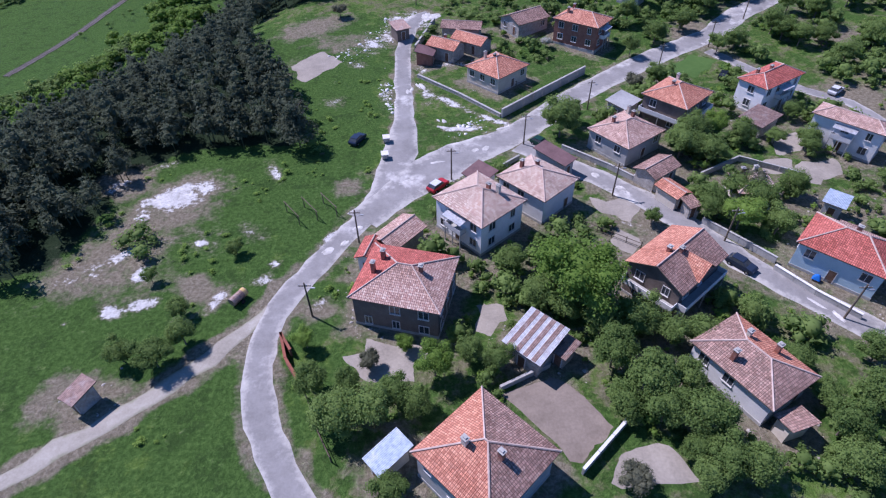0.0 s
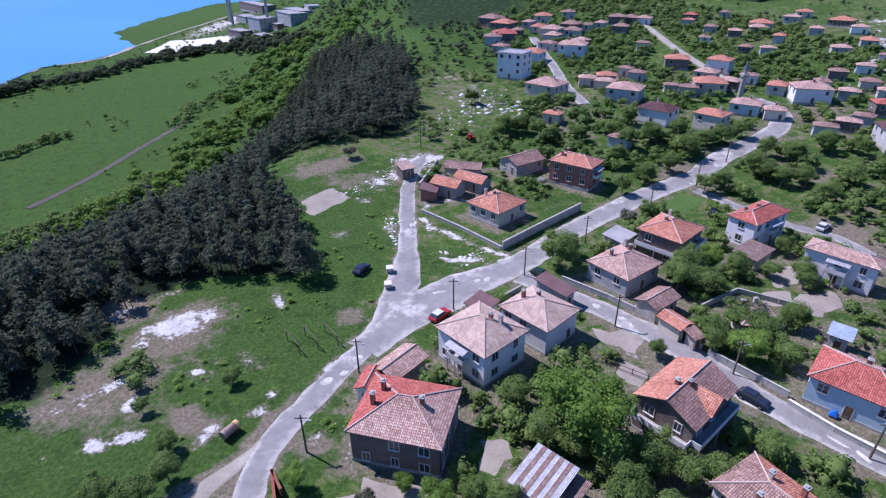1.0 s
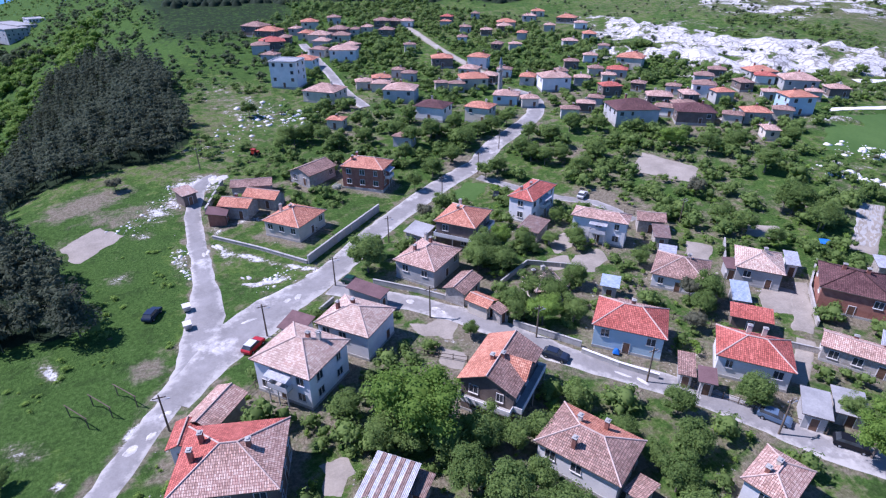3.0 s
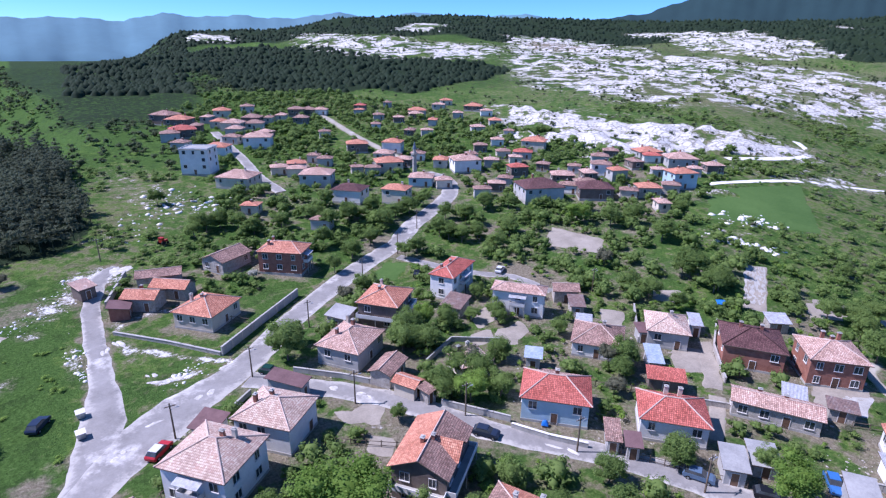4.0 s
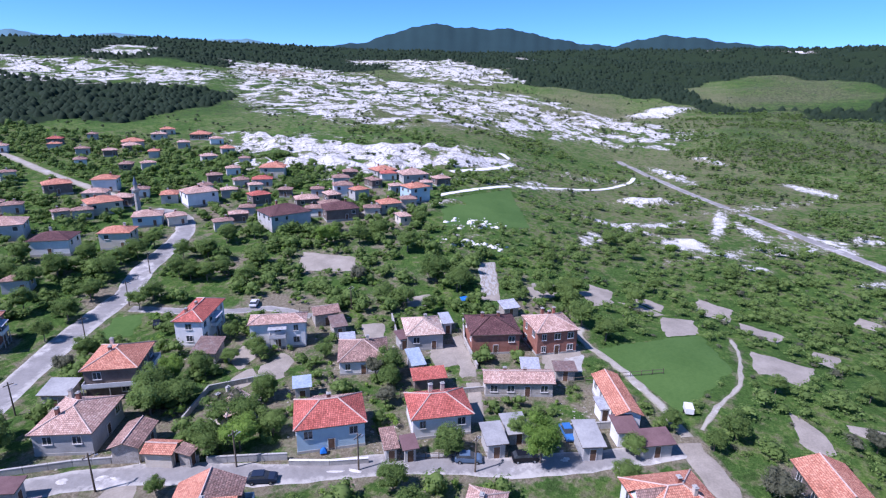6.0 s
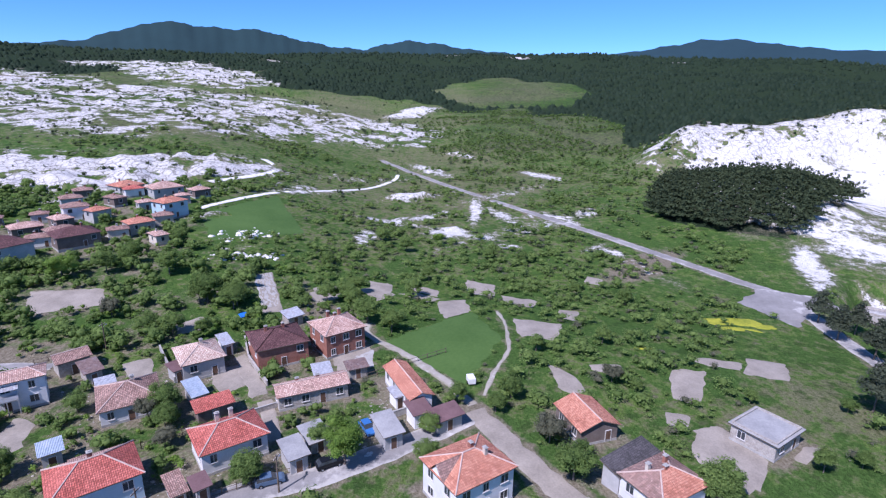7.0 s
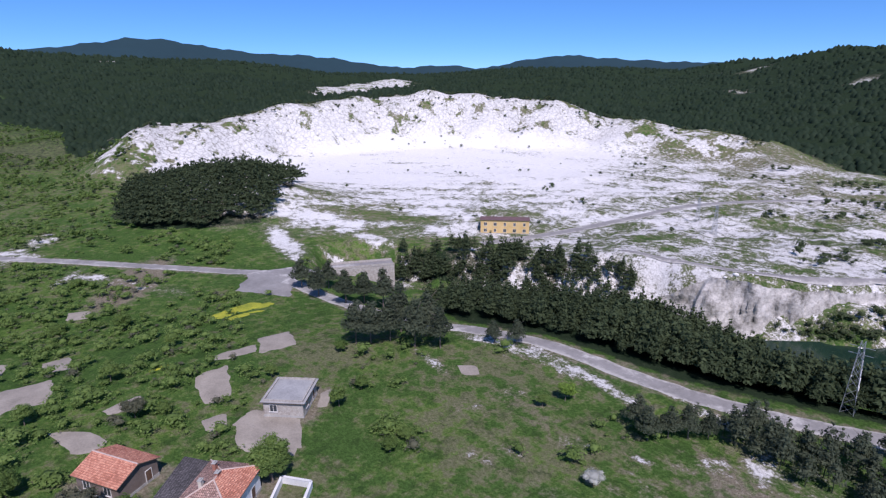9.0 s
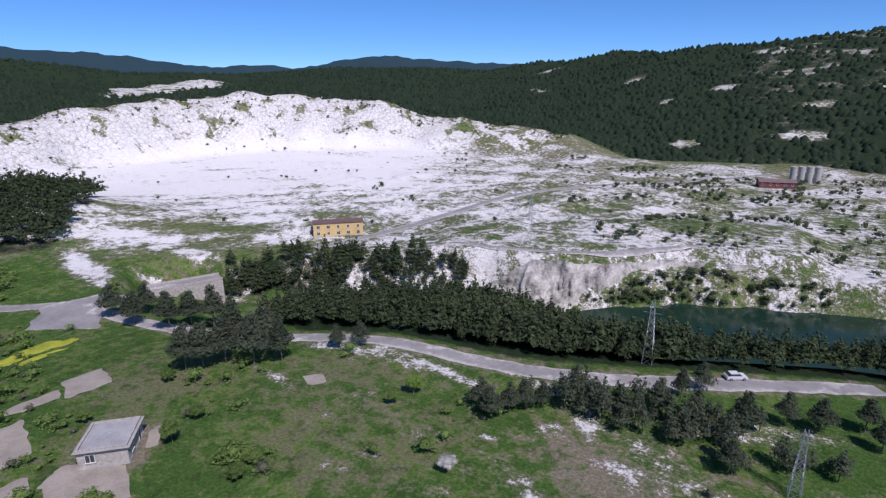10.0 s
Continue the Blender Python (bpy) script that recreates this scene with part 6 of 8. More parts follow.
field('bare earth yard by a walled house', SOIL, [(27.0, 66.0), (31.5, 62.5), (28.0, 58.5), (24.5, 62.0)])
for px, py, pa, pb, pt in ((145.5, -54.0, 4.4, 2.6, 100), (146.8, -60.5, 5.6, 2.9, 95), (145.0, -65.6, 3.6, 2.2, 80), (140.5, -56.5, 3.4, 1.6, 100), (140.8, -62.0, 2.0, 0.8, 70), (118.0, -29.5, 2.2, 0.8, 100)):
    patch(px, py, pa, pb, pt, RAPE, "drift of yellow flowers in the meadow")
field('ploughed strip by the road', SOIL, [(74.9, -74.8), (71.1, -78.7), (67.8, -75.3), (70.3, -71.8)])
field('concrete yard beside a house', SOIL, [(91.3, 60.2), (95.8, 55.7), (87.6, 49.4), (82.7, 52.7)])
field('grey gravel yard', SOIL, [(102.5, 38.6), (108.9, 31.3), (104.0, 29.0), (96.9, 36.1)])
field('broken concrete strip', CONCRETE, [(144.0, 76.5), (149.4, 73.2), (125.6, 59.9), (121.8, 63.2)])
field('bare plot by the footpath', SOIL, [(149.2, 34.8), (151.8, 28.7), (146.5, 20.1), (142.0, 23.9)])
field('pale plot on the hillside', SOIL, [(160.7, 15.1), (161.5, 7.5), (153.2, 6.1), (153.4, 12.1)])
field('earth yard beside a garden', SOIL, [(67.4, 82.9), (72.1, 84.7), (70.6, 78.4), (64.6, 76.0)])
field('grey earth yard', SOIL, [(62.3, 91.1), (70.7, 94.2), (68.1, 86.8), (60.7, 84.0)])
field('dirt yard below a house', SOIL, [(3.6, 50.0), (8.1, 50.8), (8.7, 46.7), (4.7, 46.0)])
field('earth slope under a dark house', SOIL, [(-11.3, 44.2), (-0.2, 42.4), (-0.8, 40.9), (-10.7, 41.8)])
field('earth yard beside a shed', SOIL, [(24.1, 74.4), (28.2, 72.0), (28.7, 67.7), (24.6, 69.2)])
field('pale plot in the meadow', SOIL, [(168.9, 16.5), (164.2, 5.8), (152.5, 5.2), (155.7, 14.4)])
field('bare tilled plot', SOIL, [(132.8, 0.3), (127.8, -13.1), (117.7, -9.9), (120.2, -0.7)])
field('small bare meadow plot', SOIL, [(154.4, 4.1), (151.4, -7.2), (142.7, -5.8), (148.2, 3.5)])
field('stony bare plot', SOIL, [(179.7, -23.6), (177.1, -29.6), (170.1, -27.4), (172.6, -21.6)])
field('bare plot among shrubs', SOIL, [(144.3, -12.3), (143.6, -18.3), (133.2, -16.5), (135.0, -11.9)])
field('grey tilled plot', SOIL, [(107.3, -16.0), (108.9, -23.5), (103.1, -22.3), (104.4, -16.6)])
field('trampled yard by the flat building', SOIL, [(86.9, -31.6), (80.0, -41.8), (70.9, -35.0), (79.2, -28.7)])
field('flat strip beside the building', SOIL, [(84.9, -48.1), (85.2, -51.5), (79.4, -46.3), (80.8, -44.6)])
field('pale bare garden plot', SOIL, [(158.6, 45.8), (158.1, 37.2), (146.9, 35.7), (141.3, 40.8)])
field('stepped bare plot', SOIL, [(160.6, 32.8), (155.4, 22.2), (147.9, 21.4), (153.6, 31.7)])
field('unpaved yard', SOIL, [(57.8, 83.9), (64.0, 84.5), (62.7, 79.0), (55.3, 78.6)])

# ---- trees and bushes ----
def blob(rng, centre, radius, detail=1):
    bm = bmesh.new()
    bmesh.ops.create_icosphere(bm, subdivisions=detail, radius=1)
    v = np.array([q.co[:] for q in bm.verts])
    f = np.array([[q.index for q in t.verts] for t in bm.faces])
    bm.free()
    v = v * (1 + rng.uniform(-0.16, 0.16, (len(v), 1)))
    return v * radius + centre, f


def tufts(rng, lobes, count, size, droop=0.0, slim=0.0):
    """Leaf tufts over the lobes: small bent quads, outward with scatter; slim: pointed sprays of that length instead."""
    c = np.array([l[0] for l in lobes], float)
    rad = np.array([l[1] for l in lobes], float)
    weight = (rad[:, 0] ** 2) / (rad[:, 0] ** 2).sum()
    pick = rng.choice(len(lobes), count, p=weight)
    d = rng.normal(size=(count, 3))
    d[:, 2] = np.abs(d[:, 2]) * 0.9 - 0.25 * rng.random(count)
    d /= np.linalg.norm(d, axis=1)[:, None]
    p = c[pick] + d * rad[pick] * rng.uniform(0.7, 1.18, (count, 1))
    nrm = d + rng.normal(size=(count, 3)) * 0.45 + np.array([0, 0, 0.75 - droop])
    nrm /= np.linalg.norm(nrm, axis=1)[:, None]
    a = np.cross(nrm, rng.normal(size=(count, 3)))
    a /= np.linalg.norm(a, axis=1)[:, None]
    b = np.cross(nrm, a)
    s = size * rng.uniform(0.55, 1.35, (count, 1))
    if slim:
        tri = np.stack([p - a * s * slim - b * s * 0.6, p + a * s * slim + nrm * s * 0.5, p - a * s * 0.5 * slim + b * s * 0.9], 1)
        return tri.reshape(-1, 3), np.arange(count * 3).reshape(-1, 3)
    quad = np.stack([p - a * s - b * s * 0.7, p + a * s * 0.9 - b * s * 0.8 + nrm * s * 0.25, p + a * s + b * s * 0.8, p - a * s * 0.8 + b * s + nrm * s * 0.3], 1)
    return quad.reshape(-1, 3), np.arange(count * 4).reshape(-1, 4)


def as_tris(v, f):
    f = np.asarray(f)
    return (v, f) if f.shape[1] == 3 else (v, np.concatenate([f[:, [0, 1, 2]], f[:, [0, 2, 3]]]))


def join(pieces):
    vs, fs, n = [], [], 0
    for v, f in pieces:
        v, f = as_tris(v, f)
        vs.append(v), fs.append(f + n)
        n += len(v)
    return np.concatenate(vs), np.concatenate(fs)


def broad_lobes(rng, tall, spread, low=0.3, side_lobes=6):
    lobes = [(np.array([0, 0, tall * 0.62]), np.array([spread * 0.75, spread * 0.75, tall * 0.36]))]
    for k in range(side_lobes):
        a = k * 6.28 / side_lobes + rng.uniform(-0.4, 0.4)
        q = spread * rng.uniform(0.38, 0.78)
        small = 1.0 if side_lobes < 8 else 0.68
        lobes.append((np.array([q * math.cos(a), q * math.sin(a), tall * rng.uniform(low + 0.12, 0.72 + 0.16 * (1 - small) * 3)]), np.array([1, 1, 0.9]) * spread * small * rng.uniform(0.34, 0.52)))
    return lobes


def broad_crown(seed, tall, spread, count, size, low=0.3, side_lobes=15, slim=0.0):
    rng = np.random.RandomState(seed)
    lobes = broad_lobes(rng, tall, spread, low, side_lobes)
    core = [blob(rng, c, r * 0.74) for c, r in lobes[:1 if count < 100 else 16]]
    return join(core + [tufts(rng, lobes, count, size, 0.0, slim)])


def pine_crown(seed, tall, spread, count, size, tiers=7, slim=0.0):
    rng = np.random.RandomState(seed)
    lobes = []
    for k in range(tiers):
        u = k / (tiers - 1)
        z = tall * (0.42 + 0.52 * u)
        q = spread * (1.0 - 0.72 * u) * rng.uniform(0.8, 1.15)
        a = rng.uniform(0, 6.28)
        lobes.append((np.array([0.25 * q * math.cos(a), 0.25 * q * math.sin(a), z]), np.array([q, q, tall * 0.085])))
    core = [blob(rng, c, r * 0.55) for c, r in lobes]
    return join(core + [tufts(rng, lobes, count, size, 0.3, slim)])


def trunk_shape(tall, r, limbs, seed):
    rng = random.Random(seed)
    s = Shape().beam((0, 0, -0.4), (rng.uniform(-0.1, 0.1), rng.uniform(-0.1, 0.1), tall), r, 7, r * 0.45)
    for k in range(limbs):
        a, z = rng.uniform(0, 6.28), tall * rng.uniform(0.45, 0.9)
        q = tall * rng.uniform(0.25, 0.4)
        s.beam((0, 0, z), (q * math.cos(a), q * math.sin(a), z + q * 0.8), r * 0.35, 5, r * 0.12)
    return s


def proto_tree(name, label, crown, mat, tall, r, limbs, seed):
    ob = thing(name, pose(0, 0, -500), label, "tree" if "bush" not in name else "bush")
    part("trunk", trunk_shape(tall, r, limbs, seed), BARK, ob)
    part("crown", arrays("crown", *crown, mat), mat, ob)
    return ob


def lump(seed):
    """A far tree: an uneven six-sided cone with a rounded top."""
    rng = np.random.RandomState(seed)
    v = [(0, 0, rng.uniform(0.95, 1.15))]
    for z, q in ((0.55, 0.34), (0.0, 0.5)):
        for k in range(6):
            a, w = k * 1.047 + rng.uniform(-0.2, 0.2), q * rng.uniform(0.75, 1.25)
            v.append((w * math.cos(a), w * math.sin(a), z + rng.uniform(-0.08, 0.08)))
    f = [(0, 1 + k, 1 + (k + 1) % 6) for k in range(6)]
    for k in range(6):
        n = (k + 1) % 6
        f += [(1 + k, 7 + k, 7 + n), (1 + k, 7 + n, 1 + n)]
    return np.array(v), np.array(f)


def scatter(name, label, spots_xyz, templates, mat, category, seed, squash=(0.85, 1.2)):
    """Many plants in one mesh, for what nobody could count."""
    rng = np.random.RandomState(seed)
    vs, fs, n = [], [], 0
    for x, y, z, s in spots_xyz:
        v, f = templates[rng.randint(len(templates))]
        a = rng.uniform(0, 6.28)
        c, d = math.cos(a), math.sin(a)
        k = s * rng.uniform(0.9, 1.1, 2)
        w = v @ np.array([[c * k[0], d * k[0], 0], [-d * k[1], c * k[1], 0], [0, 0, s * rng.uniform(*squash)]])
        vs.append(w + (x, y, z)), fs.append(f + n)
        n += len(v)
    me = arrays(name, np.concatenate(vs), np.concatenate(fs), mat)
    if name == "far_woods":
        me.polygons.foreach_set("use_smooth", np.ones(len(me.polygons), bool))
    return tagged(new(name, me), label, category, kind="stuff")


def near_line(x, y, pts):
    return np.abs(side(np.array(x), np.array(y), pts))


ROADS = [(LANE, 3.4), (ROAD_EAST, 5.0), (STREET, 4.0), (SIDE_LANE, 2.6), (DIRT_ROAD, 3.2), (MEADOW_TRACK, 1.8), (FIELD_PATH, 1.0), (LEFT_TRACK, 2.0), (VALLEY_ROAD, 4.0), (BRIDGE_ROAD, 5.0), (NORTH_STREET, 3.0), (UPPER_STREET, 3.0), (QUARRY_ROAD, 4.0), (CHALK_TRACK, 2.5), (CHALK_TRACK_B, 2.0)]


def free_of_things(x, y, size):
    """Which of the places keep clear of houses, roads and plots."""
    ok = np.ones(len(x), bool)
    for hx, hy, turn, w, d in HOUSES:
        c, s = math.cos(radians(turn)), math.sin(radians(turn))
        u, v = (x - hx) * c + (y - hy) * s, -(x - hx) * s + (y - hy) * c
        ok &= (np.abs(u) > w / 2 + 0.3 + size * 0.7) | (np.abs(v) > d / 2 + 0.3 + size * 0.7)
    for pts, keep in ROADS:
        ok &= near_line(x, y, pts) > keep + size * 0.5
    for q in PLOTS:
        ok &= inside(x, y, q) < -0.2 * size
    return ok


def throw(seed, n, box, lo, hi, keep):
    """Random places in a box that pass the test keep(x, y), with sizes, clear of things."""
    rng = np.random.RandomState(seed)
    x, y = rng.uniform(box[0], box[2], n), rng.uniform(box[1], box[3], n)
    s = lo * (hi / lo) ** rng.random(n)
    ok = keep(x, y) & free_of_things(x, y, s)
    x, y, s = x[ok], y[ok], s[ok]
    return np.stack([x, y, height(x, y), s], -1)


def trunk_arrays(tall, r):
    s = Shape().beam((0, 0, -1.5), (0, 0, tall), r, 5, r * 0.6)
    v, f = np.array([tuple(p) for p in s.v]), [q for q in s.f if len(q) == 4]
    return v, np.array(f)


PROTOS = {
    "leafy": [proto_tree("tree", "leafy green garden tree", broad_crown(k, 6.0, 3.0, 3300, 0.12, slim=1.1), LEAF, 2.8, 0.16, 4, k) for k in (1, 2, 3, 11)],
    "light": [proto_tree("tree", "fresh green broad-crowned tree", broad_crown(k, 6.0, 3.1, 4600, 0.095, slim=1.1), LIGHT_LEAF, 2.6, 0.17, 4, k) for k in (4, 5)],
    "olive": [proto_tree("tree", "greyish thin-leaved fruit tree", broad_crown(k, 5.0, 2.9, 1500, 0.11, slim=1.2), OLIVE_LEAF, 2.4, 0.14, 5, k) for k in (6,)],
    "blossom": [proto_tree("tree", "fruit tree in white blossom", broad_crown(k, 4.6, 2.7, 1400, 0.10, slim=1.0), BLOSSOM, 2.2, 0.12, 5, k) for k in (7,)],
    "pine": [proto_tree("pine_tree", "dark pine tree with a bare lower trunk", pine_crown(k, 9.0, 2.6, 1500, 0.20, slim=1.6), NEEDLE, 8.0, 0.16, 3, k) for k in (8, 9)],
}


def tree(x, y, size, kind):
    rng = random.Random(str((x, y)))
    src = rng.choice(PROTOS[kind])
    k = size / 6 * (1 if kind != "pine" else 0.85 if y > 0 or x > 60 else 0.66)
    ob = copy_thing(src, pose(x, y, ground(x, y), rng.uniform(-3, 3), rng.uniform(-3, 3), rng.uniform(0, 360)) @ Matrix.Diagonal((k * rng.uniform(0.92, 1.1), k * rng.uniform(0.92, 1.1), k * rng.uniform(0.85, 1.1), 1)))
    ob["group"] = "village trees" if kind != "pine" else "pine trees"


tree(17.2, 49.1, 12, 'light')
tree(9.3, 56.3, 5, 'leafy')
tree(12.4, 49.7, 5, 'leafy')
tree(15.9, 47.6, 5, 'leafy')
tree(19.7, 44.6, 6, 'leafy')
tree(24.0, 44.5, 6, 'leafy')
tree(27.8, 42.6, 5, 'leafy')
tree(31.3, 42.5, 5, 'leafy')
tree(19.9, 39.4, 6, 'leafy')
tree(22.9, 35.3, 6, 'leafy')
tree(23.8, 32.0, 6, 'leafy')
tree(27.4, 36.0, 5, 'leafy')
tree(27.9, 30.9, 6, 'leafy')
tree(28.6, 26.4, 5, 'leafy')
tree(26.1, 27.7, 4, 'leafy')
tree(19.7, 33.2, 5, 'leafy')
tree(39.2, 46.0, 4, 'leafy')
tree(-17.6, 43.3, 3, 'light')
tree(-15.8, 36.7, 4.5, 'leafy')
tree(-11.4, 36.2, 4, 'leafy')
tree(-12.2, 31.8, 6, 'leafy')
tree(-8.4, 32.4, 6, 'leafy')
tree(-6.0, 34.9, 5, 'leafy')
tree(-3.4, 33.8, 4, 'leafy')
tree(-1.4, 38.7, 5, 'light')
tree(2.8, 40.6, 4, 'leafy')
tree(6.2, 39.7, 4, 'leafy')
tree(-9.4, 40.1, 3, 'olive')
tree(-5.0, 42.6, 2.5, 'light')
tree(-6.0, 23.9, 4, 'leafy')
tree(42.3, 29.9, 5, 'leafy')
tree(48.0, 33.3, 6, 'leafy')
tree(41.4, 26.1, 5, 'leafy')
tree(42.6, 34.1, 4, 'leafy')
tree(18.7, 24.8, 4, 'olive')
tree(31.2, 25.7, 5, 'leafy')
tree(26.3, 25.0, 4, 'leafy')
tree(41.7, 38.8, 4, 'leafy')
tree(51.6, 39.4, 5, 'leafy')
tree(-35.6, 49.0, 3.5, 'leafy')
tree(-41.9, 55.6, 2.5, 'leafy')
tree(-31.2, 61.2, 3, 'leafy')
tree(-35.6, 40.8, 5, 'leafy')
tree(-33.3, 44.2, 4, 'leafy')
tree(-40.2, 41.7, 4, 'leafy')
tree(25.1, 98.4, 6, 'leafy')
tree(47.2, 89.3, 6, 'leafy')
tree(51.4, 91.3, 5, 'light')
tree(50.1, 73.1, 7, 'olive')
tree(55.8, 89.1, 5, 'leafy')
tree(57.6, 72.9, 5, 'leafy')
tree(42.0, 67.4, 5, 'leafy')
tree(50.2, 68.6, 6, 'leafy')
tree(50.8, 63.2, 5, 'leafy')
tree(32.7, 66.2, 3, 'leafy')
tree(69.2, 97.7, 4, 'leafy')
tree(66.4, 84.9, 4, 'leafy')
tree(42.0, 111.6, 5, 'olive')
tree(47.5, 114.4, 5, 'leafy')
tree(45.6, 128.3, 5, 'leafy')
tree(53.1, 134.2, 6, 'leafy')
tree(61.2, 140.3, 6, 'leafy')
tree(69.8, 148.8, 7, 'leafy')
tree(77.5, 156.0, 6, 'leafy')
tree(83.1, 157.4, 7, 'leafy')
tree(90.5, 160.8, 6, 'leafy')
tree(48.7, 145.1, 6, 'leafy')
tree(55.1, 156.4, 7, 'leafy')
tree(63.6, 162.0, 6, 'leafy')
tree(52.1, 170.6, 5, 'leafy')
tree(30.1, 167.9, 6, 'leafy')
tree(21.5, 170.7, 6, 'leafy')
tree(17.7, 168.4, 6, 'leafy')
tree(-27.1, 155.6, 5, 'olive')
tree(11.4, 201.3, 6, 'leafy')
tree(-27.0, 91.2, 8, 'pine')
tree(33.6, 140.8, 4, 'leafy')
tree(26.4, 134.4, 4, 'blossom')
tree(63.6, 108.2, 5, 'leafy')
tree(91.5, 119.4, 6, 'leafy')
tree(101.9, 127.4, 7, 'leafy')
tree(91.3, 128.7, 6, 'leafy')
tree(83.5, 132.8, 6, 'leafy')
tree(95.6, 142.0, 7, 'leafy')
tree(106.9, 148.1, 6, 'leafy')
tree(82.3, 136.2, 7, 'leafy')
tree(85.9, 129.1, 6, 'leafy')
tree(70.5, 129.1, 6, 'leafy')
tree(66.0, 127.5, 5, 'leafy')
tree(91.0, 147.1, 6, 'leafy')
tree(108.4, 148.9, 7, 'leafy')
tree(158.4, 108.6, 6, 'leafy')
tree(139.8, 111.7, 7, 'leafy')
tree(132.2, 114.3, 7, 'leafy')
tree(125.5, 122.5, 8, 'light')
tree(135.9, 97.7, 8, 'leafy')
tree(122.5, 78.2, 9, 'leafy')
tree(123.1, 70.6, 7, 'leafy')
tree(105.7, 77.1, 6, 'leafy')
tree(103.5, 82.1, 6, 'leafy')
tree(109.6, 95.3, 6, 'olive')
tree(106.3, 69.6, 5, 'leafy')
tree(121.0, 35.4, 7, 'leafy')
tree(131.4, 42.4, 6, 'leafy')
tree(133.1, 50.1, 6, 'leafy')
tree(67.2, 87.1, 5, 'leafy')
tree(62.2, 88.6, 4, 'leafy')
tree(47.3, 82.5, 6, 'leafy')
tree(45.6, 88.8, 6, 'leafy')
tree(56.6, 89.0, 4, 'leafy')
tree(72.4, 56.5, 5, 'leafy')
tree(74.3, 60.9, 5, 'olive')
tree(63.0, 36.8, 5, 'leafy')
tree(74.5, 31.7, 3, 'leafy')
tree(33.7, 163.6, 6, 'leafy')
tree(42.2, 164.0, 6, 'leafy')
tree(52.8, 163.4, 7, 'leafy')
tree(62.0, 158.1, 7, 'leafy')
tree(72.4, 163.6, 6, 'leafy')
tree(19.9, 175.6, 6, 'leafy')
tree(25.8, 172.8, 6, 'leafy')
tree(71.3, 152.8, 6, 'leafy')
tree(61.4, 176.5, 6, 'leafy')
tree(133.1, 147.8, 6, 'leafy')
tree(115.2, 145.0, 6, 'leafy')
tree(68.6, 24.2, 7, 'light')
tree(62.1, 36.9, 5, 'leafy')
tree(76.4, 59.1, 6, 'leafy')
tree(43.2, 85.0, 7, 'leafy')
tree(22.8, 92.9, 8, 'leafy')
tree(48.2, 72.2, 6, 'leafy')
tree(45.5, 64.5, 6, 'light')
tree(42.8, 69.4, 5, 'leafy')
tree(147.9, 29.1, 6, 'leafy')
tree(136.5, 46.2, 6, 'leafy')
tree(116.0, 28.1, 6, 'leafy')
tree(72.2, 29.5, 4, 'leafy')
tree(78.4, 12.6, 4, 'leafy')
tree(68.0, 53.6, 4, 'olive')
tree(76.3, 87.6, 4, 'leafy')
tree(74.2, 74.3, 4, 'leafy')
tree(121.1, 70.4, 7, 'leafy')
tree(121.4, 79.7, 6, 'leafy')
tree(163.7, 60.6, 5, 'leafy')
tree(204.5, 53.2, 5, 'leafy')
tree(207.7, 31.2, 5, 'light')
tree(79.1, -7.1, 7, 'olive')
tree(70.7, -10.2, 7, 'leafy')
tree(68.0, -29.6, 6, 'leafy')
tree(71.5, 12.0, 4, 'leafy')
tree(88.6, 9.0, 4, 'leafy')
tree(86.5, 2.1, 4, 'leafy')
tree(111.6, -5.4, 4, 'leafy')
tree(91.6, -0.5, 5, 'leafy')
tree(98.2, -24.1, 3, 'leafy')
tree(97.1, -44.4, 3, 'leafy')
tree(96.9, -61.0, 3, 'leafy')
tree(118.7, -20.5, 4, 'leafy')
tree(129.9, -36.0, 4, 'leafy')
tree(153.9, -31.8, 5, 'leafy')
tree(156.0, -18.2, 5, 'leafy')
tree(190.5, 9.9, 6, 'leafy')
tree(194.0, 40.9, 6, 'leafy')
tree(199.7, 51.4, 6, 'leafy')
tree(188.4, -1.9, 5, 'leafy')
tree(164.9, 27.5, 5, 'leafy')
tree(144.8, 45.9, 6, 'leafy')
tree(68.8, -29.7, 7, 'leafy')
tree(78.4, -48.1, 4, 'leafy')
tree(50.5, -79.5, 4, 'light')
tree(52.3, -74.9, 3, 'leafy')
tree(34.6, -63.2, 4, 'blossom')
tree(61.6, -46.6, 3, 'leafy')
tree(61.9, -50.5, 3, 'leafy')
tree(80.3, -54.6, 3, 'leafy')
tree(100.6, -20.0, 5, 'olive')
tree(34.1, -79.1, 7, 'pine')
tree(29.7, -84.5, 6, 'pine')
tree(22.6, -92.4, 7, 'pine')
tree(18.4, -90.4, 6, 'pine')
tree(8.2, -93.7, 7, 'pine')
tree(5.2, -101.5, 6, 'pine')
tree(-3.8, -82.3, 6, 'pine')
tree(-4.9, -94.0, 8, 'pine')
tree(-11.6, -100.2, 7, 'pine')
tree(-16.5, -100.9, 7, 'pine')
tree(-23.2, -104.4, 7, 'pine')
tree(37.4, -81.5, 6, 'pine')
tree(32.1, -82.2, 6, 'pine')
tree(27.3, -86.8, 5, 'pine')
tree(2.2, -106.4, 6, 'pine')
tree(-24.7, -99.3, 6, 'pine')
tree(76.1, -89.0, 5, 'pine')
tree(72.0, -92.0, 5, 'pine')
tree(93.7, -72.4, 9, 'pine')
tree(95.9, -68.4, 9, 'pine')
tree(87.0, -74.1, 9, 'pine')
tree(82.5, -77.8, 8, 'pine')
tree(98.1, -65.9, 8, 'pine')
tree(90.4, -80.6, 9, 'pine')
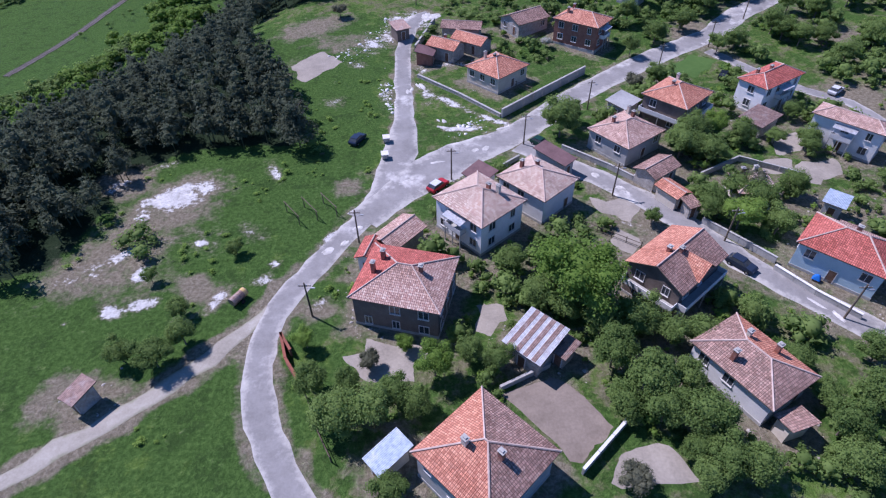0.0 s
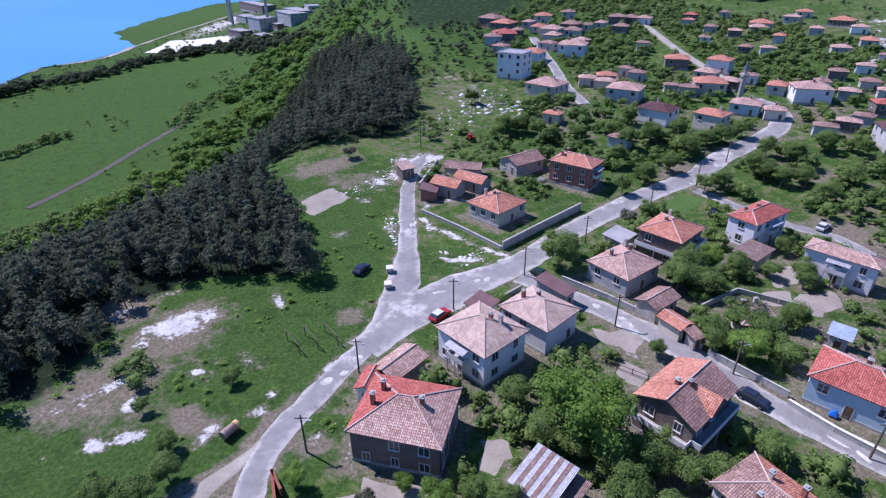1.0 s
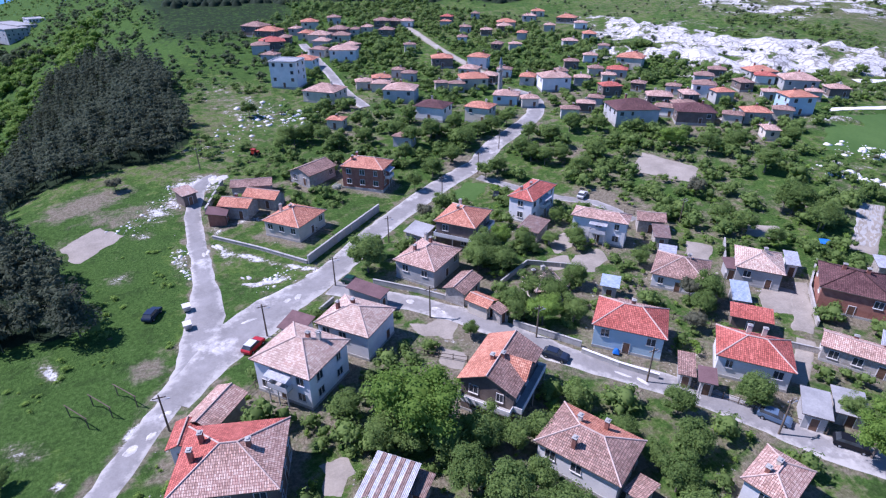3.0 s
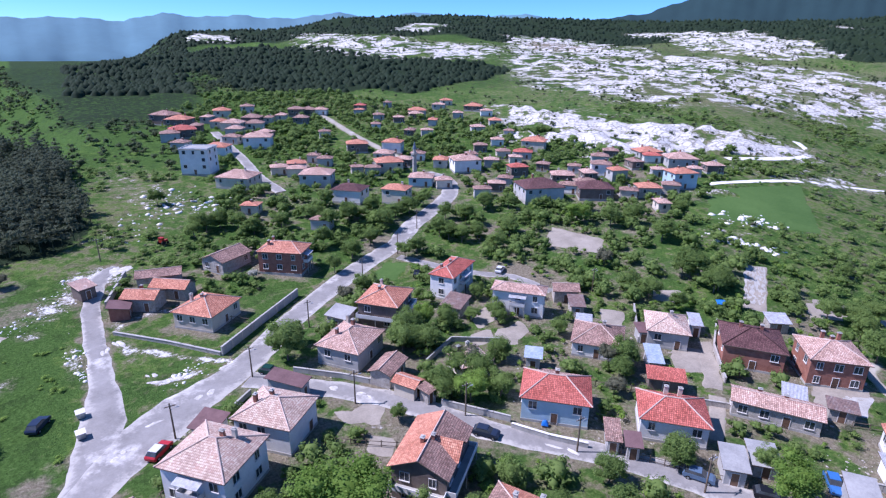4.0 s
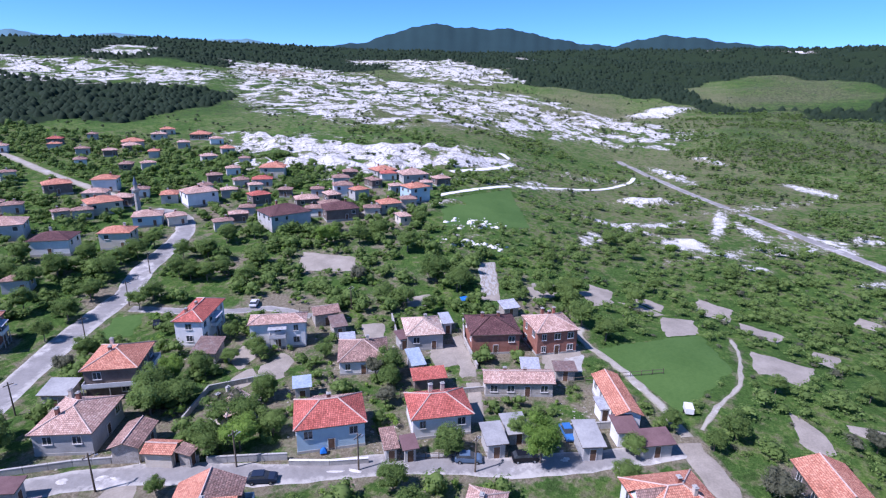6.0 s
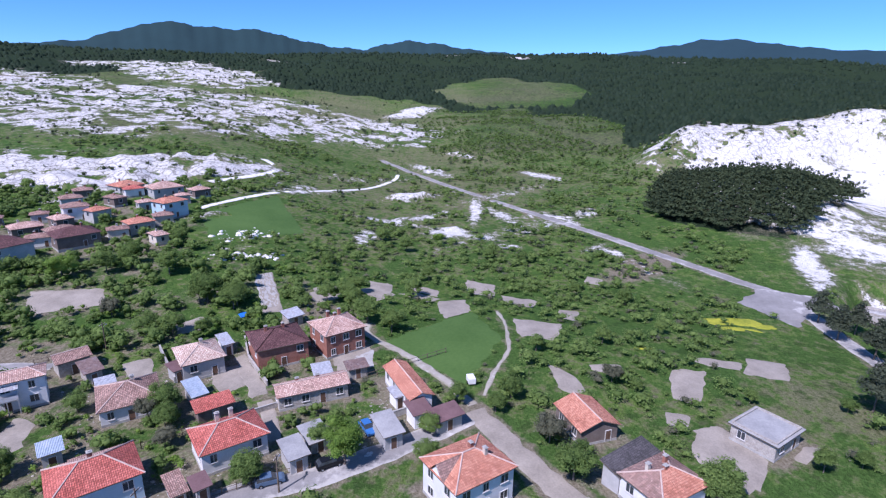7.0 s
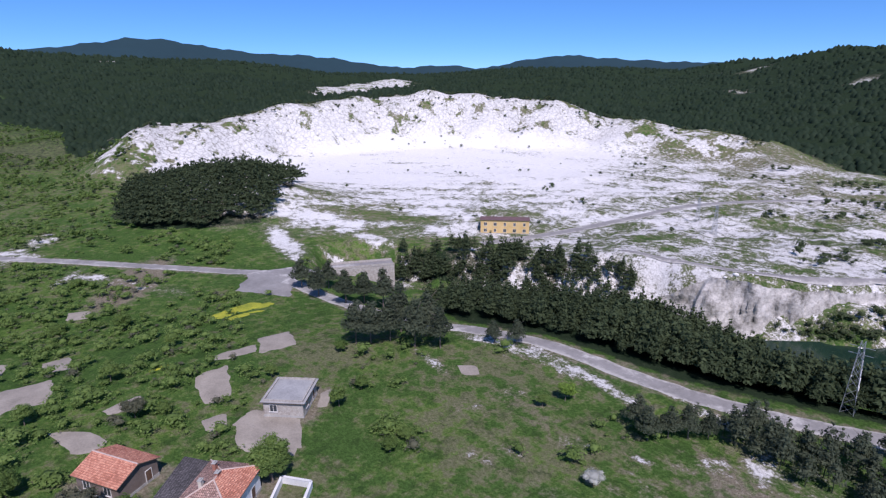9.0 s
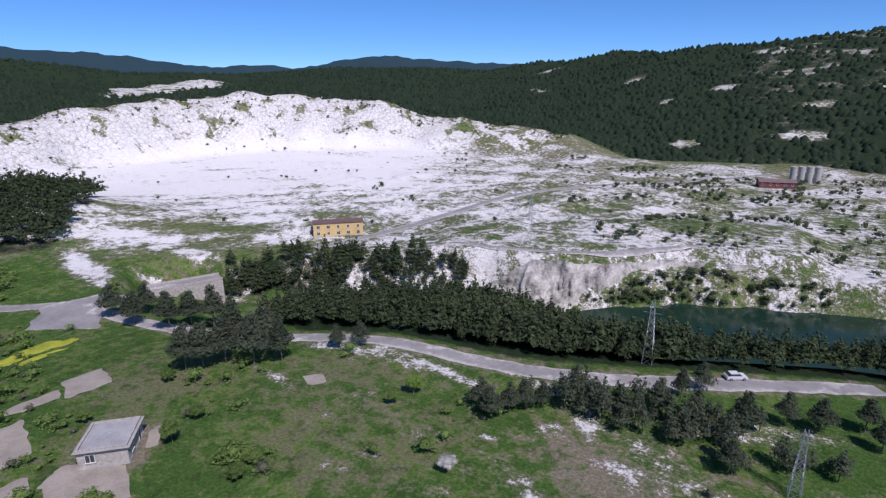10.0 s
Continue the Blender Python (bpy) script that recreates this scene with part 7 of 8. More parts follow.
tree(96.5, -78.0, 9, 'pine')
tree(151.6, -82.4, 8, 'pine')
tree(140.0, -81.5, 8, 'pine')
tree(128.8, -83.7, 9, 'pine')
tree(124.7, -87.5, 8, 'pine')
tree(116.4, -87.9, 9, 'pine')
tree(145.0, -88.2, 8, 'pine')

for kinds in PROTOS.values():
    for ob in kinds:
        for c in ob.children:
            bpy.data.objects.remove(c)
        bpy.data.objects.remove(ob)

# hedges, bushes and woods that nobody could count
BUSH = [broad_crown(20 + k, 1.0, 0.62, 130, 0.068, 0.1, 5, 1.1) for k in range(6)]
WEED = [broad_crown(26 + k, 1.0, 0.6, 62, 0.085, 0.1, 2, 1.1) for k in range(4)]
SPARSE = [broad_crown(30 + k, 1.0, 0.6, 88, 0.075, 0.1, 4, 1.1) for k in range(5)]
PINE_S = [pine_crown(40 + k, 1.0, 0.25, 84, 0.044, 4, 1.5) for k in range(5)]
PINE_T = [join([pine_crown(40 + k, 10.0, 2.6, 190, 0.32, 4, 1.6), as_tris(*trunk_arrays(6.0, 0.17))]) for k in range(5)]
PINE_FAR = [pine_crown(44 + k, 1.0, 0.27, 56, 0.055, 3, 1.4) for k in range(5)]
FAR_T = [lump(50 + k) for k in range(6)]
ROUND_T = [broad_crown(57 + k, 0.9, 0.5, 34, 0.13, 0.1, 3, 1.1) for k in range(5)]


def village(x, y):
    az, r = np.degrees(np.arctan2(x, y)), np.hypot(x, y)
    n = waves(x, y, 17, 61)
    return (inside(x, y, VILLAGE) > 0) & (n > -0.55) & (chalk_at(x, y) < 0.3)


def sparse(x, y):
    return (inside(x, y, VILLAGE) < 0) & (side(x, y, BRINK) < -2) & (waves(x, y, 24, 62) + 0.7 * waves(x, y, 8, 59) > 0.25 - 0.75 * smooth(60, 72, bearing(x, y)) * smooth(118, 110, bearing(x, y)) * smooth(260, 200, np.hypot(x, y))) & (np.hypot(x, y) > 45) & ((x > -8) | (waves(x, y, 9, 66) > 0.75)) & (inside(x, y, QUARRY) < -20) & (chalk_at(x, y) < 0.38) & (wood_at(x, y) < 0.3) & ((bearing(x, y) < 112) | (waves(x, y, 13, 49) > 0.3))


scatter("hedges", "green garden hedges and bushes between the houses", throw(71, 8200, (-20, 0, 260, 430), 1.2, 4.4, village), BUSH, LEAF, "bushes", 1)
scatter("undergrowth", "fresh green low bushes in gardens and meadows", throw(72, 7000, (-20, 0, 260, 430), 0.5, 2.0, village), WEED, LIGHT_LEAF, "bushes", 2)
scatter("thicket", "scattered bushes on the dry meadows", throw(73, 19000, (-60, -130, 420, 260), 1.0, 4.0, sparse), SPARSE, LEAF, "bushes", 3, (0.55, 0.95))
scatter("scrub", "greyish scrub on the stony slopes", throw(74, 3500, (-60, -130, 420, 330), 0.8, 2.6, sparse), SPARSE, OLIVE_LEAF, "bushes", 4, (0.5, 0.85))


def in_pines(x, y):
    return (inside(x, y, PINES_WEST) > 0) & (waves(x, y, 30, 63) > -0.75)


def in_gully(x, y):
    return (inside(x, y, PINES_GULLY) > -1) | ((inside(x, y, PINES_TERRACE) > 0) & (np.abs(x - 117) > 2.2))


def by_road(x, y):
    return (inside(x, y, PINES_ROAD) > 0) & (waves(x, y, 12, 69) > 0.1)


scatter("pine_wood", "dark pine wood on the plateau's edge", throw(75, 4700, (-115, 46, 0, 430), 0.55, 0.98, in_pines), PINE_T, NEEDLE, "wood", 5)
scatter("gully_wood", "dark wood in the gully below the road", throw(76, 9500, (-150, -190, 170, -80), 4.5, 8.0, in_gully), PINE_S, DARK_BROAD, "wood", 6)
scatter("pond_wood", "dark pines on the bank between road and pond", throw(80, 2600, (-150, -172, 14, -110), 4.5, 7.5, lambda x, y: inside(x, y, PINES_GULLY) > -1), PINE_S, DARK_BROAD, "wood", 22)
scatter("bank_pines", "tall dark pines above the pond", throw(81, 900, (6, -152, 62, -104), 7.0, 9.5, lambda x, y: inside(x, y, PINES_GULLY) > -3), PINE_S, DARK_BROAD, "wood", 23)
scatter("quarry_wood", "dense dark wood beside the quarry", throw(77, 3600, (225, -220, 415, -60), 7.0, 10.5, lambda x, y: inside(x, y, PINES_QUARRY) > 6 * waves(x, y, 14, 57)), PINE_FAR, DARK_BROAD, "wood", 7)
scatter("roadside_pines", "dark pines in loose rows beside the road", throw(79, 300, (-62, -102, 36, -82), 0.4, 0.65, by_road), PINE_T, NEEDLE, "wood", 13)
rng = np.random.RandomState(78)
fa, fr = rng.uniform(-2, 225, 34000), 430 * (2700 / 430) ** rng.random(34000)
fx, fy = fr * np.sin(np.radians(fa)), fr * np.cos(np.radians(fa))
ok = wood_at(fx, fy) > 0.5
scatter("far_woods", "dark wooded hills in the distance", np.stack([fx, fy, height(fx, fy) - 1.2, 6.6 + 5.0 * (fr / 1500)], -1)[ok], FAR_T, FAR_NEEDLE, "wood", 8, (0.5, 0.75))
hx, hy = rng.uniform(-60, 900, 5200), rng.uniform(-440, 520, 5200)
ok = (wood_at(hx, hy) < 0.4) & (chalk_at(hx, hy) < 0.62) & (side(hx, hy, BRINK) < 0) & (np.hypot(hx, hy) > 260) & (waves(hx, hy, 50, 64) > -0.1) & ((inside(hx, hy, QUARRY) < 5) | (waves(hx, hy, 20, 60) > 0.5)) & ((hy < -190) | (hx > 150)) & free_of_things(hx, hy, np.full(5200, 2.0))
scatter("hill_scrub", "dark scrub dotted over the chalk hills", np.stack([hx, hy, height(hx, hy) - 0.3, rng.uniform(1.0, 3.6, 5200)], -1)[ok], ROUND_T, DARK_BROAD, "bushes", 9)
px, py = rng.uniform(-420, 60, 5000), rng.uniform(60, 1500, 5000)
ok = (side(px, py, BRINK) > 10) & ((waves(px, py, 60, 65) > 0.6) | (inside(px, py, LAKE) > -60) | (np.hypot(px + 250, py - 760) < 170) | ((side(px, py, BRINK) < 140) & (py > 240))) & (wood_at(px, py) < 0.3) & (inside(px, py, LAKE) < -15)
hedge = []
for line, n, wide in (([(-154.0, 168.0), (-152.0, 183.0), (-145.0, 192.0), (-136.0, 208.0), (-132.0, 219.0), (-129.0, 235.0)], 260, 2.2), ([(-158.0, 324.0), (-159.0, 371.0), (-152.0, 423.0), (-130.0, 438.0)], 160, 4.5), ([(-222.0, 266.0), (-219.0, 286.0), (-211.0, 309.0)], 60, 1.5)):
    pts = np.array([tuple(p)[:2] for p in resample(line, 2.0)])
    hedge.append(pts[rng.randint(0, len(pts), n)] + rng.normal(size=(n, 2)) * wide)
hedge = np.concatenate(hedge)
scatter("hedgerows", "dark hedgerows between fields on the plain", np.stack([hedge[:, 0], hedge[:, 1], height(hedge[:, 0], hedge[:, 1]), rng.uniform(1.5, 5, len(hedge))], -1), ROUND_T, LEAF, "hedge", 14)
scatter("plain_bushes", "bushes and hedgerows on the plain", np.stack([px, py, height(px, py), rng.uniform(1.6, 4.5, 5000)], -1)[ok], ROUND_T, LEAF, "bushes", 10)
ux, uy = rng.uniform(-110, 120, 5200), rng.uniform(240, 1100, 5200)
ok = (wood_at(ux, uy) < 0.5) & (inside(ux, uy, VILLAGE) < -4) & (waves(ux, uy, 40, 67) > -0.5) & (chalk_at(ux, uy) < 0.35)
scatter("shrubland", "green shrubland beyond the village", np.stack([ux, uy, height(ux, uy), rng.uniform(1.6, 4.6, 5200)], -1)[ok], ROUND_T, DARK_BROAD, "bushes", 11)
lx, ly = rng.uniform(-58, -12, 900), rng.uniform(30, 120, 900)
ok = (waves(lx, ly, 8, 68) > 0.35) & (chalk_at(lx, ly) < 0.28) & (wood_at(lx, ly) < 0.2) & free_of_things(lx, ly, np.full(900, 0.5))
scatter("meadow_weeds", "low weeds and brambles on the meadow", np.stack([lx, ly, height(lx, ly), rng.uniform(0.4, 1.5, 900)], -1)[ok], WEED, LIGHT_LEAF, "weeds", 12, (0.35, 0.6))
qx, qy = rng.uniform(-130, 210, 3600), rng.uniform(-460, -195, 3600)
ok = (bearing(qx, qy) > 138) & (bearing(qx, qy) < 200) & (waves(qx, qy, 22, 56) + 0.6 * smooth(158, 172, bearing(qx, qy)) > 0.72) & (side(qx, qy, CLIFF_FOOT) > 10) & free_of_things(qx, qy, np.full(3600, 3.0))
scatter("quarry_scrub", "dark scrub and young trees on the stony terrace", np.stack([qx, qy, height(qx, qy), rng.uniform(1.0, 4.0, 3600)], -1)[ok], ROUND_T, DARK_BROAD, "bushes", 15)
cx, cy = rng.uniform(180, 1450, 9000), rng.uniform(100, 1250, 9000)
bare = np.max([inside(cx, cy, o) for o in (CHALK_HILLS, CHALK_BAND, CHALK_CLIFFS, CHALK_RIDGE)], axis=0)
ok = (bare > -30) & (waves(cx, cy, 34, 55) + 0.5 * waves(cx, cy, 12, 54) > 0.15) & (wood_at(cx, cy) < 0.5)
scatter("chalk_scrub", "dark bushes growing between the chalk rocks", np.stack([cx, cy, height(cx, cy) - 0.2, rng.uniform(1.2, 3.6, 9000) * (0.8 + np.hypot(cx, cy) / 1500)], -1)[ok], ROUND_T, DARK_BROAD, "bushes", 16)

sx, sy = rng.uniform(230, 760, 9000), rng.uniform(-190, 130, 9000)
ok = (bearing(sx, sy) > 80) & (bearing(sx, sy) < 104) & (waves(sx, sy, 34, 53) + 0.6 * waves(sx, sy, 11, 52) > 0.6 - 0.8 * smooth(330, 520, np.hypot(sx, sy))) & (wood_at(sx, sy) < 0.5) & (inside(sx, sy, QUARRY) < -12) & free_of_things(sx, sy, np.full(9000, 2.5))
scatter("valley_shrubs", "green shrubs and young trees on the valley slope", np.stack([sx, sy, height(sx, sy), rng.uniform(1.2, 4.2, 9000)], -1)[ok], ROUND_T, LEAF, "bushes", 17)
ba, bq = rng.uniform(104, 164, 3000), rng.uniform(380, 640, 3000)
bx, by = bq * np.sin(np.radians(ba)), bq * np.cos(np.radians(ba))
bd = inside(bx, by, QUARRY)
ok = (bd < -40) & (bd > -84) & (waves(bx, by, 16, 51) + 0.5 * waves(bx, by, 6, 50) > 0.1 - 0.02 * (bd + 40) * -1)
scatter("brim_scrub", "dark bushes along the quarry's brim", np.stack([bx, by, height(bx, by) - 0.2, rng.uniform(1.6, 4.0, 3000)], -1)[ok], ROUND_T, DARK_BROAD, "bushes", 18)
kx, ky = rng.uniform(-30, 48, 700), rng.uniform(-205, -172, 700)
ok = (height(kx, ky) > -13.2) & (side(kx, ky, CLIFF_FOOT) < -1.0) & (side(kx, ky, GULLY) > 8)
scatter("bank_bushes", "fresh green bushes on the bank above the pond", np.stack([kx, ky, height(kx, ky) - 0.1, rng.uniform(1.2, 3.6, 700)], -1)[ok], SPARSE, DARK_BROAD, "bushes", 19, (0.6, 1.0))

tx, ty = rng.uniform(-190, -60, 1800), rng.uniform(120, 480, 1800)
belt = -side(tx, ty, [(-104, 60), (-106, 160), (-108, 240), (-104, 310), (-90, 400), (-60, 440)])
ok = (((belt > -34) & (belt < 2)) | ((ty > 380) & (tx > -150))) & (inside(tx, ty, PINES_WEST) < -1) & (waves(tx, ty, 18, 48) > -0.25) & (near_line(tx, ty, RAILWAY) > 5)
scatter("slope_trees", "fresh green leafy trees along the pine wood", np.stack([tx, ty, height(tx, ty) - 0.2, rng.uniform(3.0, 7.0, 1800)], -1)[ok], BUSH, LIGHT_LEAF, "wood", 20)
shore = np.array([tuple(p)[:2] for p in resample([(-330, 395), (-318, 440), (-292, 476), (-268, 548), (-214, 556), (-178, 540), (-140, 500), (-110, 470)], 2.0)])
pick = shore[rng.randint(0, len(shore), 340)] + rng.normal(size=(340, 2)) * 7
scatter("shore_trees", "dark leafy trees along the lake shore", np.stack([pick[:, 0], pick[:, 1], height(pick[:, 0], pick[:, 1]) - 0.2, rng.uniform(3.5, 8.5, 340)], -1), BUSH, DARK_BROAD, "wood", 21)

# ---- small things ----
def paint(name, colour, rough=0.35, metal=0.2):
    return mottled(name, tuple(0.85 * c for c in colour), colour, 2.0, rough, metal, relief=0.002)


CAR_PAINT = {"navy": paint("navy_paint", (0.03, 0.045, 0.08)), "green": paint("dark_green_paint", (0.015, 0.06, 0.045)), "redwhite": paint("red_paint", (0.55, 0.04, 0.05)), "white": paint("white_paint", (0.75, 0.76, 0.78)), "black": paint("black_paint", (0.015, 0.016, 0.02)), "steel": paint("steel_blue_paint", (0.13, 0.2, 0.3)), "blue": paint("blue_paint", (0.06, 0.2, 0.5))}
CAR_WORDS = {"navy": "dark blue", "green": "dark green", "redwhite": "red and white", "white": "white", "black": "black", "steel": "steel blue", "blue": "bright blue"}
RUBBER = paint("rubber", (0.02, 0.02, 0.02), 0.9, 0)
RED, BLUE, STEEL = paint("red_enamel", (0.5, 0.05, 0.03)), paint("blue_sheet", (0.02, 0.2, 0.6), 0.6, 0), paint("galvanised_steel", (0.42, 0.44, 0.46), 0.5, 0.6)


def car(x, y, turn, colour):
    ob = thing("car", pose(x, y, ground(x, y) + 0.08, 0, 0, turn), CAR_WORDS[colour] + " parked car beside the road", "car", "parked cars")
    side_line = [(-2.05, 0.35), (-2.1, 0.7), (-1.95, 0.92), (-1.2, 0.98), (1.0, 0.95), (1.75, 0.85), (2.1, 0.62), (2.08, 0.33)]
    s = Shape()
    for a, b in zip(side_line, side_line[1:]):
        s.face([(a[0], -0.84, a[1]), (a[0], 0.84, a[1]), (b[0], 0.84, b[1]), (b[0], -0.84, b[1])][::-1])
    s.face([(p[0], -0.84, p[1]) for p in side_line[::-1]]).face([(p[0], 0.84, p[1]) for p in side_line])
    s.box(-2.0, -0.8, 0.22, 2.0, 0.8, 0.36)
    body = part("body", s, CAR_PAINT[colour], ob)
    cabin = Shape()
    low, top = [(-1.85, -0.8), (0.95, -0.8), (0.95, 0.8), (-1.85, 0.8)], [(-1.35, -0.66), (0.25, -0.66), (0.25, 0.66), (-1.35, 0.66)]
    for k in range(4):
        n = (k + 1) % 4
        cabin.face([(*low[k], 0.95), (*low[n], 0.95), (*top[n], 1.38), (*top[k], 1.38)])
    part("glazing", cabin, PANE, body)
    part("car_roof", Shape().box(-1.38, -0.68, 1.38, 0.28, 0.68, 1.44), CAR_PAINT["white" if colour == "redwhite" else colour], body)
    for wx in (-1.3, 1.3):
        for wy in (-0.82, 0.82):
            w = part("wheel", Shape().beam((wx, wy - 0.1, 0.24), (wx, wy + 0.1, 0.24), 0.31, 12), RUBBER, ob)
            part("rim", Shape().beam((wx, wy - 0.11, 0.24), (wx, wy + 0.11, 0.24), 0.17, 8), STEEL, w)
    for sy in (-0.6, 0.6):
        part("headlight", Shape().box(2.04, sy - 0.16, 0.55, 2.12, sy + 0.16, 0.68), PANE, body)


def pole(x, y, tall=6.4):
    ob = thing("utility_pole", pose(x, y, ground(x, y)), "weathered wooden utility pole with a lamp arm", "pole", "utility poles")
    part("post", Shape().beam((0, 0, -0.5), (0, 0, tall), 0.15, 8, 0.1), WOOD, ob)
    part("crossarm", Shape().box(-0.8, -0.05, tall - 0.6, 0.8, 0.05, tall - 0.48), WOOD, ob)
    for u in (-0.7, -0.25, 0.25, 0.7):
        part("insulator", Shape().beam((u, 0, tall - 0.48), (u, 0, tall - 0.3), 0.05, 6, 0.03), TIMBER_TRIM, ob)
    part("lamp", Shape().beam((0, 0, tall - 1.2), (0.9, 0, tall - 0.9), 0.03, 5).box(0.8, -0.09, tall - 1.0, 1.25, 0.09, tall - 0.88), STEEL, ob)


def garden_wall(pts, h, thick, mat, label, cap=None):
    """A free-standing wall along a line, with coping."""
    cx, cy = pts[0]
    ob = thing("garden_wall", pose(cx, cy, 0), label, "wall")
    for (ax, ay), (bx, by) in zip(pts, pts[1:]):
        t = Vector((bx - ax, by - ay, 0))
        n = max(1, round(t.length / 3.0))
        nrm = Vector((-t.y, t.x, 0)).normalized() * thick / 2
        for k in range(n):
            p, q = Vector((ax, ay, 0)) + t * (k / n), Vector((ax, ay, 0)) + t * ((k + 1) / n - 0.008)
            zp = ground((p.x + q.x) / 2, (p.y + q.y) / 2) + h
            s, c = Shape(), Shape()
            for shape, o, lo, hi in ((s, 1.0, -1.0 - h, 0.0), (c, 1.35, 0.0, 0.09)):
                ring = [p - nrm * o, q - nrm * o, q + nrm * o, p + nrm * o]
                ring = [(v.x - cx, v.y - cy, zp) for v in ring]
                for i in range(4):
                    j = (i + 1) % 4
                    a, b = ring[i], ring[j]
                    shape.face([(a[0], a[1], a[2] + lo), (b[0], b[1], b[2] + lo), (b[0], b[1], b[2] + hi), (a[0], a[1], a[2] + hi)])
                shape.face([(v[0], v[1], v[2] + hi) for v in ring])
            panel = part("wall_panel", s, mat, ob)
            part("coping", c, cap or CONCRETE, panel)
    return ob


def fence(pts, label="weathered wooden picket fence", h=1.3):
    cx, cy = pts[0]
    ob = thing("fence", pose(cx, cy, 0), label, "fence")
    for (ax, ay), (bx, by) in zip(pts, pts[1:]):
        a, b = Vector((ax - cx, ay - cy, ground(ax, ay))), Vector((bx - cx, by - cy, ground(bx, by)))
        n = max(1, round((b - a).length / 2.2))
        for k in range(n + 1):
            p = a.lerp(b, k / n)
            part("fence_post", Shape().beam(p - Vector((0, 0, 0.4)), p + Vector((0, 0, h)), 0.07, 5), WOOD, ob)
        for z in (0.35, h - 0.25):
            part("rail", Shape().beam(a + Vector((0, 0, z)), b + Vector((0, 0, z)), 0.05, 4), WOOD, ob)


pole(15.6, 90.5)
pole(1.6, 79.4)
pole(-13.0, 63.2)
pole(28.5, 73.9)
pole(30.5, 103.7)
pole(50.4, 121.1)
pole(42.6, 61.8)
pole(-6.3, 161.7)
pole(65.5, 131.2)
pole(79.1, 144.7)
pole(96.6, 86.7)
pole(52.1, 46.2)
pole(61.3, 31.5)
pole(-17.8, 48.5)
car(-16.2, 92.8, 65, 'navy')
car(18.8, 90.0, -45, 'green')
car(42.7, 56.2, -52, 'navy')
car(-0.8, 77.0, 48, 'redwhite')
car(84.1, 107.8, 37, 'white')
car(63.9, 116.9, 57, 'black')
car(62.9, 33.6, -59, 'steel')
car(67.9, 26.4, -52, 'black')
car(77.5, 23.1, -141, 'blue')
car(-3.6, -114.1, -151, 'white')

garden_wall([(12.4, 100.9), (22, 110), (33.3, 120.4)], 1.9, 0.3, CONCRETE, "long grey concrete garden wall along the road")
garden_wall([(12.2, 101.2), (4, 111), (-5.2, 120.7)], 0.7, 0.35, STONE, "low crumbling stone wall round a grassy corner")
garden_wall([(40.7, 66.2), (44.5, 61.4), (48.0, 56.8)], 1.1, 0.25, CONCRETE, "grey concrete street wall before a garden")
garden_wall([(22.5, 88.5), (29.5, 82), (36.5, 74), (40.4, 67.5)], 1.0, 0.25, CONCRETE, "grey concrete wall along the village street")
garden_wall([(47.2, 55.6), (50.5, 50.5), (54.2, 46.0)], 0.9, 0.3, CONCRETE, "pale low wall beside the dusty street", CHALK)
garden_wall([(13.8, 26.1), (19.8, 31.7)], 1.2, 0.25, CONCRETE, "white rendered yard wall", WALLS["white"])
garden_wall([(61.9, -25.2), (67.1, -30.6), (63.1, -33.2), (58.5, -28.4), (61.9, -25.2)], 1.1, 0.3, WALLS["white"], "white-capped walled pen beside the last house", WALLS["white"])
garden_wall([(-6.0, 134.2), (-1.1, 149.9)], 1.5, 0.35, STONE, "dark stone wall beside the ruined farm")
garden_wall([(-19.3, 42.0), (-21.1, 44.8), (-19.7, 40.8), (-17.2, 37.1)], 1.3, 0.25, WALLS["brick"], "low red brick garden wall by the lane", ROOFS["orange"])
garden_wall([(2.5, 76), (8.5, 80.5), (14.2, 85.5)], 0.9, 0.25, CONCRETE, "pale garden wall behind the white houses")
garden_wall([(98.1, 75.1), (86.0, 63.6)], 1.3, 0.25, CONCRETE, "grey concrete wall beside a bungalow yard")
garden_wall([(108.2, 61.0), (97.5, 54.5), (88.0, 45.8)], 1.1, 0.25, STONE, "weathered stone wall between two yards")
garden_wall([(76.5, 46.5), (83.5, 39.0), (90.5, 31.0)], 1.0, 0.22, STONE, "rough stone wall behind the long low row")
garden_wall([(44.8, 78.5), (53.5, 83.5), (62.0, 78.0)], 1.0, 0.22, STONE, "low stone wall between gardens")
garden_wall([(78.0, 24.5), (84.5, 16.5)], 1.2, 0.25, CONCRETE, "pale yard wall along the street")
garden_wall([(6.2, 36.4), (12.6, 39.6)], 0.8, 0.25, CONCRETE, "low pale wall behind a bare yard")
fence([(60.5, 63.0), (67.0, 57.0), (73.0, 51.5)], "grey board fence between gardens")
fence([(22.0, 66.0), (29.5, 60.5), (36.0, 58.0)], "wire fence on timber posts round a bare yard")
fence([(94.0, 28.0), (101.0, 21.0), (107.5, 14.0)], "leaning stake fence along the meadow")
fence([(88.0, 96.0), (97.0, 88.0), (106.0, 80.0)], "leaning stake fence round a garden plot")
fence([(-3, 66), (1.5, 70), (6, 74.5)])
fence([(-16.5, 36), (-14.5, 31.5), (-12.5, 28)], "rusty wire fence on timber posts")
fence([(56, 44), (62, 36), (67, 29)], "sagging timber fence along the street")
fence([(20, 112), (8, 124), (3, 128)], "old timber fence round a garden")

